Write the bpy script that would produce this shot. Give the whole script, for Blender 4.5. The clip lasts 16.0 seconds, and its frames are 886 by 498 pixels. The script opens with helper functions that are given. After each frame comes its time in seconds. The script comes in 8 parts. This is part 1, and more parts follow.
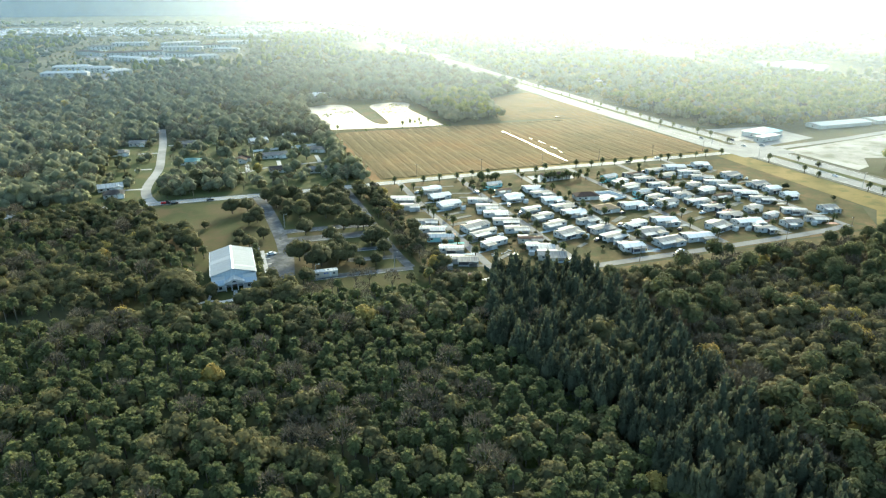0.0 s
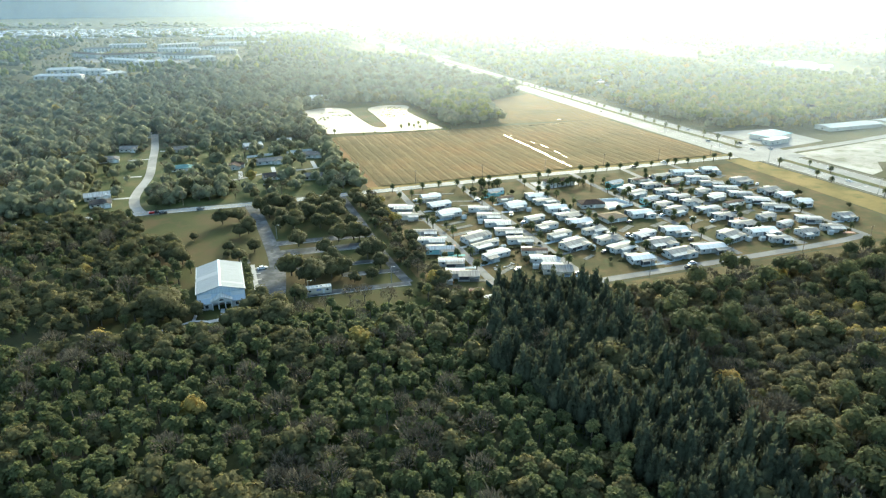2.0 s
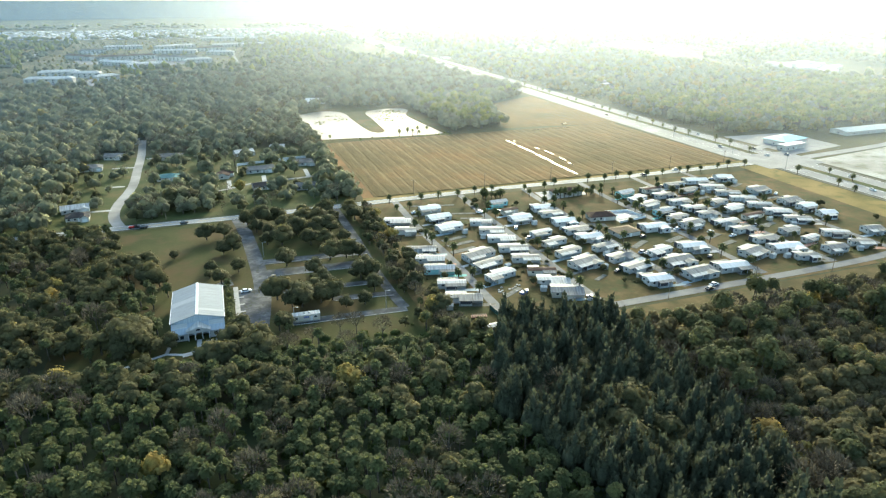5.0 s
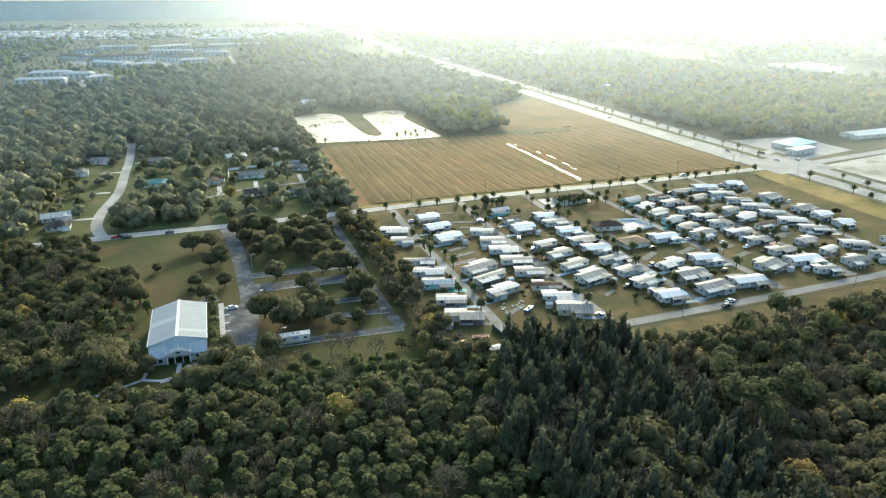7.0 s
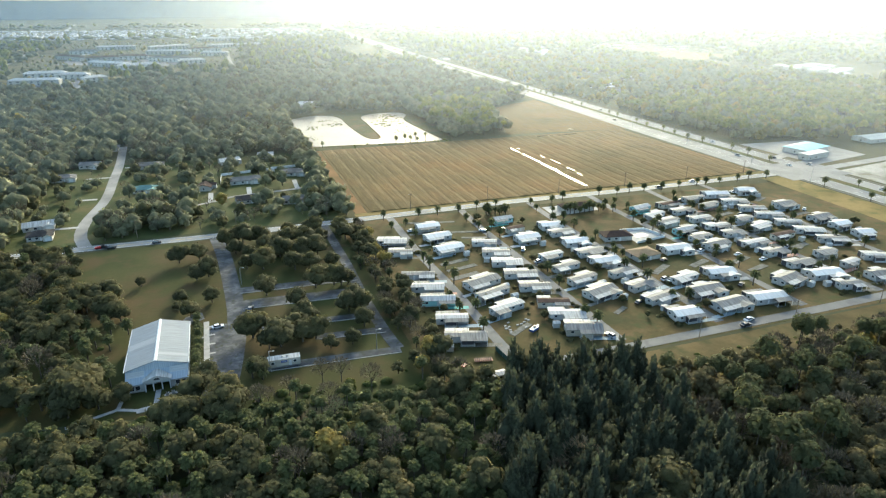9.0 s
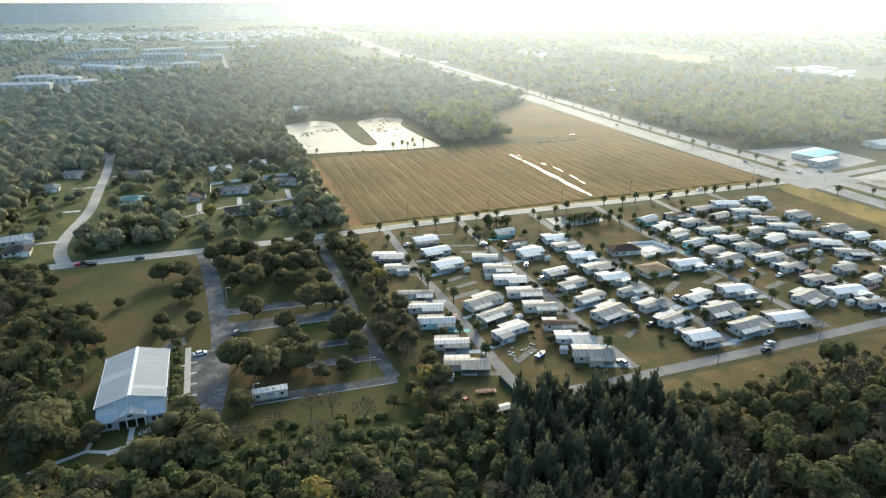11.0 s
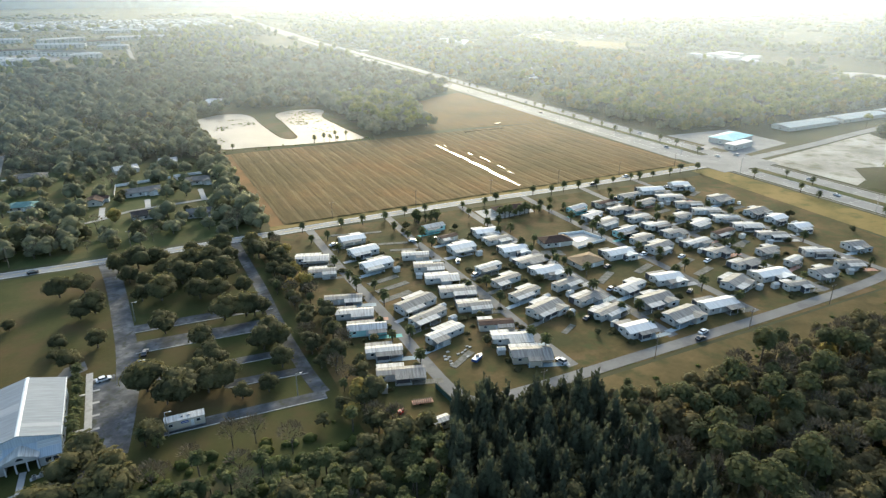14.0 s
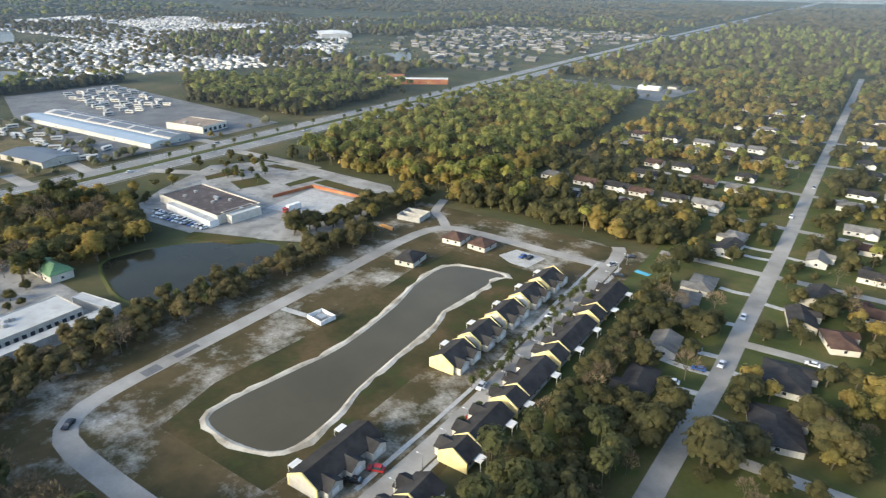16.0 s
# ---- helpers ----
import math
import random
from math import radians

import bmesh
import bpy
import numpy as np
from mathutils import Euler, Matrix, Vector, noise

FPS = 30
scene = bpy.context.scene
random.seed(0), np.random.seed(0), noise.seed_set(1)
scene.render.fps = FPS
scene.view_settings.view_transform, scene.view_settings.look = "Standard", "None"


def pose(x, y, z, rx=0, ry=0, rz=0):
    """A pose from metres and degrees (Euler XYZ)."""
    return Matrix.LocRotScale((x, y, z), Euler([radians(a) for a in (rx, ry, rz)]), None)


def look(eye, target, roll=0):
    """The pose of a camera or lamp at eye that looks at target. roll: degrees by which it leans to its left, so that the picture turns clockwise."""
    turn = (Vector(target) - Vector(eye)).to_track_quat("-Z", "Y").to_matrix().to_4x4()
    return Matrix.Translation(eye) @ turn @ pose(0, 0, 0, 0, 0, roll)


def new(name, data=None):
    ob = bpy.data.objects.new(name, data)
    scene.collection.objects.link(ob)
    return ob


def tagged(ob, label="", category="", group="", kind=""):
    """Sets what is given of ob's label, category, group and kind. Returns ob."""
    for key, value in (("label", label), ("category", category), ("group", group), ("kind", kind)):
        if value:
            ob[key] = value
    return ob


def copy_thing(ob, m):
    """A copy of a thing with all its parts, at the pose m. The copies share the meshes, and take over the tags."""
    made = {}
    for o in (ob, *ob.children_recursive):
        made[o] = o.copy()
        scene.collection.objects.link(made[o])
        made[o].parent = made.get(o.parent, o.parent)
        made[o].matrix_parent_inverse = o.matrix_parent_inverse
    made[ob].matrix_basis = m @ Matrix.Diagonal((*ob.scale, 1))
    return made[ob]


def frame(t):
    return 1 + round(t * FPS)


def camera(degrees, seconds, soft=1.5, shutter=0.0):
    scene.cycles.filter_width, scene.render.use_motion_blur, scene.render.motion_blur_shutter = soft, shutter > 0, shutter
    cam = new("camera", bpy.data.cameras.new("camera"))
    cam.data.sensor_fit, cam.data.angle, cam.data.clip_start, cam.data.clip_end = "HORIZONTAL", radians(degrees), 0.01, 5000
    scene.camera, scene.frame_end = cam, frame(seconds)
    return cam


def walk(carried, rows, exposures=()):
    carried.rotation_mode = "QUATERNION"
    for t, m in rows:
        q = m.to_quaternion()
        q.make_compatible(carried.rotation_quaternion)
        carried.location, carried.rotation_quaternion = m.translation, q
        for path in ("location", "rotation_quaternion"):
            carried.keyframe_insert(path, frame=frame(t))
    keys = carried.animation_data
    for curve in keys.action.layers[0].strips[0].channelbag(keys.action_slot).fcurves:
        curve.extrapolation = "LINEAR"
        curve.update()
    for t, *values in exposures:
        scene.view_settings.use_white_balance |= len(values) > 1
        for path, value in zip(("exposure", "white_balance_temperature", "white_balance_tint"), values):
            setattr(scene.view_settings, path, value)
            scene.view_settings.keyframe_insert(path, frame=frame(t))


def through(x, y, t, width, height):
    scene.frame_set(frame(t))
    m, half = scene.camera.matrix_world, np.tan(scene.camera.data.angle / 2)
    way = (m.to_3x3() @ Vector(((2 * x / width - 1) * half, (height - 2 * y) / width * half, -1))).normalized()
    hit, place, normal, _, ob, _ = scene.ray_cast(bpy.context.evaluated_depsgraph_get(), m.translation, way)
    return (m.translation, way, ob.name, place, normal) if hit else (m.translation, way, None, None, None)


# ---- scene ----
# The camera: a drone that flies forward over the woods at 120 m, stops, and turns to its right.
cam = camera(69.6, 16.0, 1.25, 0.05)
FLIGHT = [
    (0.0, 0.00, 0.00, 120.00, -19.50, -21.56, 0.27),
    (0.5, 1.56, 4.02, 120.03, -19.51, -21.56, 0.34),
    (1.0, 3.16, 7.98, 120.03, -19.46, -21.51, 0.20),
    (1.5, 4.69, 11.88, 120.06, -19.46, -21.52, 0.21),
    (2.0, 6.16, 15.75, 120.13, -19.43, -21.55, 0.05),
    (2.5, 7.63, 19.61, 120.18, -19.38, -21.56, -0.09),
    (3.0, 9.14, 23.51, 120.14, -19.35, -21.56, -0.10),
    (3.5, 10.68, 27.49, 120.06, -19.31, -21.56, -0.16),
    (4.0, 12.33, 31.60, 119.93, -19.31, -21.55, -0.11),
    (6.5, 19.69, 53.30, 118.43, -19.40, -21.46, -0.09),
    (7.0, 21.16, 57.41, 118.28, -19.49, -21.47, 0.01),
    (7.5, 22.67, 61.51, 118.13, -19.50, -21.50, -0.01),
    (8.0, 24.18, 65.52, 117.95, -19.47, -21.51, 0.04),
    (8.5, 25.69, 69.52, 117.82, -19.43, -21.49, 0.01),
    (9.0, 27.21, 73.61, 117.73, -19.41, -21.46, 0.03),
    (11.5, 34.23, 94.26, 117.83, -19.60, -21.27, -0.05),
    (12.0, 35.54, 97.64, 117.75, -19.47, -21.29, -0.09),
    (12.5, 36.66, 100.51, 117.56, -19.35, -21.43, -0.17),
    (13.0, 37.42, 102.21, 117.37, -19.27, -21.76, -0.19),
    (13.5, 37.89, 102.95, 117.10, -19.17, -21.98, -0.20),
    (14.0, 38.07, 102.99, 116.80, -26.41, -22.25, 0.12),
    (14.2, 38.08, 102.92, 116.65, -37.55, -22.26, 0.49),
    (14.5, 38.08, 102.78, 116.41, -55.56, -21.75, 0.51),
    (14.7, 38.04, 102.68, 116.25, -67.65, -21.56, 0.56),
    (15.0, 37.96, 102.53, 116.05, -85.81, -21.54, 0.52),
    (15.2, 37.90, 102.44, 115.89, -97.78, -21.64, 0.24),
    (15.5, 37.82, 102.32, 115.69, -115.77, -22.49, -0.16),
    (15.7, 37.77, 102.24, 115.58, -127.85, -23.12, -0.09),
    (16.0, 37.72, 102.12, 115.44, -146.13, -23.08, 0.61),
]


def aimed(x, y, z, yaw, pitch, roll):
    return pose(x, y, z, 90 + pitch, 0, yaw) @ pose(0, 0, 0, 0, 0, roll)


# the clip's camera gains a little light and loses its green cast on the way
LIGHT = [(0.0, 2.14, 6100, -10), (4.0, 2.07, 6130, -8), (9.0, 1.83, 6200, -3), (12.5, 1.63, 6230, 1), (13.5, 1.62, 6230, 1), (14.5, 1.66, 6330, 3), (15.0, 1.58, 6200, 4), (15.6, 1.58, 6100, 4), (16.0, 1.68, 6150, 6)]
walk(cam, [(t, aimed(*r)) for t, *r in FLIGHT], LIGHT)

# ---- light: a low hazy sun ahead of the flight, and its sky ----
SUN_TURN, SUN_UP = 28.0, 19.0
world = bpy.data.worlds.new("sky")
scene.world = world
world.use_nodes = True
wn = world.node_tree.nodes
sky = wn.new("ShaderNodeTexSky")
sky.sky_type, sky.sun_disc = "NISHITA", False
sky.sun_elevation, sky.sun_rotation = radians(SUN_UP), radians(SUN_TURN)
sky.air_density, sky.dust_density, sky.ozone_density, sky.altitude = 0.9, 2.2, 0.7, 0.0
world.node_tree.links.new(sky.outputs[0], wn["Background"].inputs[0])
wn["Background"].inputs[1].default_value = 0.15
sun = new("sun", bpy.data.lights.new("sun", "SUN"))
sun.data.energy, sun.data.angle, sun.data.color = 1.6, radians(10), (1.0, 0.86, 0.62)
sun.matrix_world = look((0, 0, 0), (-math.sin(radians(SUN_TURN)) * math.cos(radians(SUN_UP)), -math.cos(radians(SUN_TURN)) * math.cos(radians(SUN_UP)), -math.sin(radians(SUN_UP))))


# ---- materials ----
def material(name, rough=0.8, metal=0.0):
    m = bpy.data.materials.new(name)
    m.use_nodes = True
    b = m.node_tree.nodes["Principled BSDF"]
    b.inputs["Roughness"].default_value, b.inputs["Metallic"].default_value = rough, metal
    return m, m.node_tree.nodes, m.node_tree.links, b


def ramp(nodes, links, source, stops):
    r = nodes.new("ShaderNodeValToRGB")
    r.color_ramp.elements.remove(r.color_ramp.elements[0])
    for i, (at, c) in enumerate(stops):
        e = r.color_ramp.elements[0] if i == 0 else r.color_ramp.elements.new(at)
        e.position, e.color = at, (*c, 1)
    links.new(source, r.inputs[0])
    return r.outputs[0]


def noise_of(nodes, links, where, scale, detail=4.0, rough=0.55):
    n = nodes.new("ShaderNodeTexNoise")
    n.inputs["Scale"].default_value, n.inputs["Detail"].default_value, n.inputs["Roughness"].default_value = scale, detail, rough
    links.new(where, n.inputs["Vector"])
    return n.outputs[0]


def mixed(nodes, links, a, b, fac, mode="MIX"):
    m = nodes.new("ShaderNodeMix")
    m.data_type, m.blend_type = "RGBA", mode
    for value, slot in ((fac, m.inputs[0]), (a, m.inputs[6]), (b, m.inputs[7])):
        if isinstance(value, (int, float)):
            slot.default_value = value
        elif isinstance(value, tuple):
            slot.default_value = (*value, 1)
        else:
            links.new(value, slot)
    return m.outputs[2]


def surface(name, c1, c2, scale, fine=None, fine_amount=0.35, rough=0.85, metal=0.0, bump=0.0, lo=0.35, hi=0.65, c3=None, stain=None, per_object=0.0):
    """Two-scale noise between colours, at world size: broad patches and a fine grain."""
    m, n, l, b = material(name, rough, metal)
    if rough >= 0.9:
        b.inputs["Specular IOR Level"].default_value = 0.12
    at = n.new("ShaderNodeNewGeometry").outputs["Position"]
    broad = noise_of(n, l, at, scale)
    stops = [(lo, c1), (hi, c2)] if c3 is None else [(lo, c1), ((lo + hi) / 2, c2), (hi, c3)]
    col = ramp(n, l, broad, stops)
    grain = noise_of(n, l, at, fine or scale * 12, 5.0, 0.65)
    g = ramp(n, l, grain, [(0.25, (0.5, 0.5, 0.5)), (0.75, (1.0, 1.0, 1.0))])
    col = mixed(n, l, col, g, fine_amount, "MULTIPLY")
    if stain:
        col = mixed(n, l, col, stain, ramp(n, l, noise_of(n, l, at, scale * 3.1, 3.0), [(0.52, (0, 0, 0)), (0.68, (0.8, 0.8, 0.8))]))
    if per_object:
        r = n.new("ShaderNodeObjectInfo").outputs["Random"]
        col = mixed(n, l, col, ramp(n, l, r, [(0.0, (1 - per_object,) * 3), (1.0, (1.0, 1.0, 1.0))]), 1.0, "MULTIPLY")
    l.new(col, b.inputs["Base Color"])
    if bump:
        k = n.new("ShaderNodeBump")
        k.inputs["Strength"].default_value, k.inputs["Distance"].default_value = 0.6, bump
        l.new(grain, k.inputs["Height"])
        l.new(k.outputs[0], b.inputs["Normal"])
    return m


def foliage(name, dark, mid, light, spread=0.09, through=0.5, lift_up=0.85):
    """Leaves: tint wanders from tree to tree and from clump to clump, and some light comes through."""
    m, n, l, b = material(name, 0.75)
    geo = n.new("ShaderNodeNewGeometry")
    tree = noise_of(n, l, geo.outputs["Position"], spread, 3.0, 0.7)
    col = ramp(n, l, tree, [(0.3, dark), (0.5, mid), (0.7, light)])
    leafy = noise_of(n, l, geo.outputs["Position"], 1.7, 4.0, 0.7)
    col = mixed(n, l, col, ramp(n, l, leafy, [(0.30, (0.68, 0.69, 0.67)), (0.68, (1.16, 1.15, 1.10))]), 1.0, "MULTIPLY")
    clump = ramp(n, l, geo.outputs["Random Per Island"], [(0.0, (0.66, 0.66, 0.66)), (1.0, (1.0, 1.0, 0.95))])
    col = mixed(n, l, col, clump, 0.8, "MULTIPLY")
    one = ramp(n, l, n.new("ShaderNodeObjectInfo").outputs["Random"], [(0.0, (0.75, 0.8, 0.8)), (1.0, (1.0, 1.0, 0.9))])
    col = mixed(n, l, col, one, 0.7, "MULTIPLY")
    l.new(col, b.inputs["Base Color"])
    b.inputs["Specular IOR Level"].default_value = 0.15
    lift = n.new("ShaderNodeVectorMath")
    lift.operation, lift.inputs[1].default_value = "ADD", (0.0, 0.0, lift_up)
    l.new(geo.outputs["Normal"], lift.inputs[0])
    even = n.new("ShaderNodeVectorMath")
    even.operation = "NORMALIZE"
    l.new(lift.outputs[0], even.inputs[0])
    rough = n.new("ShaderNodeBump")
    rough.inputs["Strength"].default_value, rough.inputs["Distance"].default_value = 0.5, 0.3
    l.new(leafy, rough.inputs["Height"])
    l.new(even.outputs[0], rough.inputs["Normal"])
    l.new(rough.outputs[0], b.inputs["Normal"])
    t = n.new("ShaderNodeBsdfTranslucent")
    l.new(col, t.inputs[0])
    x = n.new("ShaderNodeMixShader")
    x.inputs[0].default_value = through
    l.new(b.outputs[0], x.inputs[1])
    l.new(t.outputs[0], x.inputs[2])
    l.new(x.outputs[0], n["Material Output"].inputs[0])
    return m


def ribbed(name, c1, c2, pitch, rough=0.45, axis=0, metal=0.0, rib_tone=0.4):
    """Ribbed or lapped sheet: fine parallel ribs with streaks of grime along them."""
    m, n, l, b = material(name, rough, metal)
    tex = n.new("ShaderNodeTexCoord").outputs["Object"]
    w = n.new("ShaderNodeTexWave")
    w.bands_direction = "XYZ"[axis]
    w.inputs["Scale"].default_value, w.inputs["Distortion"].default_value = 0.314 / pitch, 0.0
    l.new(tex, w.inputs["Vector"])
    st = n.new("ShaderNodeMapping")
    st.inputs["Scale"].default_value = (1.6 if axis == 0 else 0.12, 0.12 if axis == 0 else 1.6, 0.3)
    l.new(tex, st.inputs["Vector"])
    streak = noise_of(n, l, st.outputs[0], 1.0, 5.0, 0.6)
    col = ramp(n, l, streak, [(0.3, c2), (0.62, c1)])
    # the troughs between ribs are tinted darker
    rib = ramp(n, l, w.outputs[1], [(0.0, (0.72, 0.72, 0.72)), (0.35, (1, 1, 1))])
    col = mixed(n, l, col, rib, rib_tone, "MULTIPLY")
    r = ramp(n, l, n.new("ShaderNodeObjectInfo").outputs["Random"], [(0.0, (0.78, 0.78, 0.76)), (1.0, (1.0, 1.0, 1.0))])
    col = mixed(n, l, col, r, 0.6, "MULTIPLY")
    l.new(col, b.inputs["Base Color"])
    k = n.new("ShaderNodeBump")
    k.inputs["Strength"].default_value, k.inputs["Distance"].default_value = 0.5, 0.05
    l.new(w.outputs[1], k.inputs["Height"])
    l.new(k.outputs[0], b.inputs["Normal"])
    return m


def plain(name, c, rough=0.5, metal=0.0, worn=0.8):
    return surface(name, tuple(v * worn for v in c), c, 0.5, 6.0, 0.2, rough, metal)


def glass_dark(name, c=(0.03, 0.035, 0.04), rough=0.08):
    m, n, l, b = material(name, rough)
    b.inputs["Base Color"].default_value = (*c, 1)
    b.inputs["Specular IOR Level"].default_value = 0.8
    return m


def water_mat(name, c, rough=0.06):
    m, n, l, b = material(name, rough)
    at = n.new("ShaderNodeNewGeometry").outputs["Position"]
    l.new(ramp(n, l, noise_of(n, l, at, 0.03), [(0.35, tuple(v * 0.75 for v in c)), (0.65, c)]), b.inputs["Base Color"])
    k = n.new("ShaderNodeBump")
    k.inputs["Strength"].default_value, k.inputs["Distance"].default_value = 0.05, 0.03
    l.new(noise_of(n, l, at, 0.9, 3.0), k.inputs["Height"])
    l.new(k.outputs[0], b.inputs["Normal"])
    return m


GROUND = surface("scrub_ground", (0.042, 0.046, 0.022), (0.064, 0.064, 0.030), 0.012, 0.25, 0.5, 0.95, c3=(0.104, 0.088, 0.044), stain=(0.056, 0.062, 0.026))
FLOOR = surface("woodland_floor", (0.036, 0.048, 0.020), (0.056, 0.064, 0.027), 0.06, 0.9, 0.5, 0.95, c3=(0.088, 0.074, 0.040))
LAWN = surface("dry_lawn", (0.052, 0.052, 0.017), (0.088, 0.066, 0.023), 0.045, 0.55, 0.6, 0.95, c3=(0.140, 0.092, 0.040), stain=(0.046, 0.056, 0.017), bump=0.06)
MEADOW = surface("green_meadow", (0.034, 0.044, 0.011), (0.054, 0.055, 0.016), 0.020, 0.7, 0.45, 0.95, c3=(0.084, 0.060, 0.024), stain=(0.072, 0.048, 0.020), bump=0.08)
GREEN_LAWN = surface("green_lawn", (0.045, 0.058, 0.018), (0.070, 0.078, 0.026), 0.04, 0.7, 0.45, 0.95, c3=(0.105, 0.090, 0.036), stain=(0.052, 0.066, 0.02), bump=0.06)
VERGE = surface("golden_verge", (0.122, 0.104, 0.032), (0.194, 0.144, 0.047), 0.03, 0.6, 0.4, 0.95, c3=(0.243, 0.171, 0.061), stain=(0.090, 0.090, 0.027), bump=0.06)


def tilled(name, stops, dark):
    """Field earth: long streaks of dry weeds and bare soil along the beds, broad weedy patches, clods."""
    m, n, l, b = material(name, 0.95)
    b.inputs["Specular IOR Level"].default_value = 0.12
    at = n.new("ShaderNodeNewGeometry").outputs["Position"]
    lay = n.new("ShaderNodeMapping")
    lay.inputs["Scale"].default_value = (0.75, 0.035, 1.0)
    l.new(at, lay.inputs["Vector"])
    streak = noise_of(n, l, lay.outputs[0], 1.0, 6.0, 0.7)
    col = ramp(n, l, streak, stops)
    patch = ramp(n, l, noise_of(n, l, at, 0.014, 5.0, 0.6), [(0.38, (0.74, 0.80, 0.72)), (0.52, (1.0, 0.98, 0.9)), (0.66, (1.22, 1.02, 0.84))])
    col = mixed(n, l, col, patch, 1.0, "MULTIPLY")
    clod = noise_of(n, l, at, 0.9, 6.0, 0.7)
    col = mixed(n, l, col, dark, ramp(n, l, clod, [(0.52, (0, 0, 0)), (0.72, (0.75, 0.75, 0.75))]))
    l.new(col, b.inputs["Base Color"])
    k = n.new("ShaderNodeBump")
    k.inputs["Strength"].default_value, k.inputs["Distance"].default_value = 0.8, 0.25
    l.new(clod, k.inputs["Height"])
    l.new(k.outputs[0], b.inputs["Normal"])
    return m


SOIL = tilled("field_soil", [(0.3, (0.082, 0.051, 0.019)), (0.46, (0.112, 0.071, 0.026)), (0.56, (0.138, 0.092, 0.035)), (0.68, (0.180, 0.128, 0.056))], (0.056, 0.044, 0.016))
FURROW = tilled("furrow_weeds", [(0.3, (0.096, 0.064, 0.027)), (0.5, (0.155, 0.106, 0.050)), (0.68, (0.205, 0.148, 0.076))], (0.062, 0.052, 0.019))
YARD = surface("sandy_yard", (0.085, 0.075, 0.036), (0.13, 0.105, 0.055), 0.05, 0.5, 0.4, 0.95, c3=(0.16, 0.125, 0.072), stain=(0.075, 0.075, 0.028), bump=0.06)


def sandy_ground():
    """Rough brown grass worn through to white sand in ragged patches."""
    m, n, l, b = material("sandy_building_ground", 0.95)
    b.inputs["Specular IOR Level"].default_value = 0.12
    at = n.new("ShaderNodeNewGeometry").outputs["Position"]
    grass = ramp(n, l, noise_of(n, l, at, 0.06, 6.0, 0.65), [(0.3, (0.034, 0.034, 0.015)), (0.5, (0.064, 0.050, 0.024)), (0.7, (0.092, 0.068, 0.036))])
    pale = ramp(n, l, noise_of(n, l, at, 1.1, 5.0, 0.7), [(0.3, (0.26, 0.24, 0.20)), (0.7, (0.52, 0.50, 0.45))])
    broad = noise_of(n, l, at, 0.045, 8.0, 0.72)
    col = mixed(n, l, grass, pale, ramp(n, l, broad, [(0.50, (0, 0, 0)), (0.58, (0.35, 0.35, 0.35)), (0.68, (0.85, 0.85, 0.85))]))
    l.new(col, b.inputs["Base Color"])
    return m


SANDY = sandy_ground()
ROUGH_GRASS = surface("rough_grass", (0.034, 0.036, 0.014), (0.058, 0.049, 0.021), 0.05, 0.6, 0.55, 0.95, c3=(0.090, 0.064, 0.031), stain=(0.034, 0.044, 0.013), bump=0.08)
SAND = surface("white_sand", (0.270, 0.236, 0.182), (0.414, 0.375, 0.306), 0.15, 1.2, 0.35, 0.95, c3=(0.504, 0.463, 0.389), bump=0.05)
ASPHALT = surface("worn_asphalt", (0.083, 0.083, 0.086), (0.118, 0.117, 0.115), 0.05, 1.5, 0.3, 0.85, c3=(0.147, 0.144, 0.138), stain=(0.070, 0.070, 0.074))
PALE_ROAD = surface("pale_old_asphalt", (0.205, 0.192, 0.172), (0.272, 0.256, 0.230), 0.05, 1.2, 0.3, 0.9, c3=(0.335, 0.316, 0.284), stain=(0.235, 0.222, 0.198))
LOT = surface("patched_lot_asphalt", (0.050, 0.052, 0.055), (0.090, 0.092, 0.095), 0.14, 0.7, 0.5, 0.9, c3=(0.185, 0.182, 0.176), stain=(0.050, 0.052, 0.030))
HIGHWAY = surface("grey_highway_asphalt", (0.150, 0.148, 0.142), (0.190, 0.186, 0.178), 0.03, 0.8, 0.3, 0.85, c3=(0.228, 0.222, 0.210), stain=(0.125, 0.124, 0.120))
CONCRETE = surface("concrete", (0.306, 0.297, 0.281), (0.391, 0.383, 0.357), 0.2, 2.5, 0.25, 0.85, stain=(0.238, 0.230, 0.212))
OLD_SLAB = surface("old_weedy_slab", (0.12, 0.115, 0.095), (0.20, 0.19, 0.17), 0.4, 2.5, 0.4, 0.9, stain=(0.08, 0.08, 0.04))
PAINT = plain("road_paint", (0.72, 0.72, 0.68), 0.7)
YELLOW_PAINT = plain("yellow_road_paint", (0.62, 0.45, 0.10), 0.7)
WATER = water_mat("pond_water", (0.030, 0.030, 0.020))
WATER.node_tree.nodes["Principled BSDF"].inputs["Specular IOR Level"].default_value = 0.08
SHALLOW = water_mat("shallow_pond_water", (0.120, 0.114, 0.102), 0.30)
SHALLOW.node_tree.nodes["Bump"].inputs["Strength"].default_value = 0.015
SHALLOW.node_tree.nodes["Principled BSDF"].inputs["Specular IOR Level"].default_value = 0.035
MURKY = water_mat("murky_water", (0.080, 0.070, 0.046), 0.3)
MURKY.node_tree.nodes["Principled BSDF"].inputs["Specular IOR Level"].default_value = 0.10
BLUE_WATER = water_mat("pool_water", (0.08, 0.35, 0.45), 0.08)
PALM = foliage("palm_fronds", (0.080, 0.094, 0.042), (0.134, 0.144, 0.062), (0.215, 0.208, 0.088), 0.12)
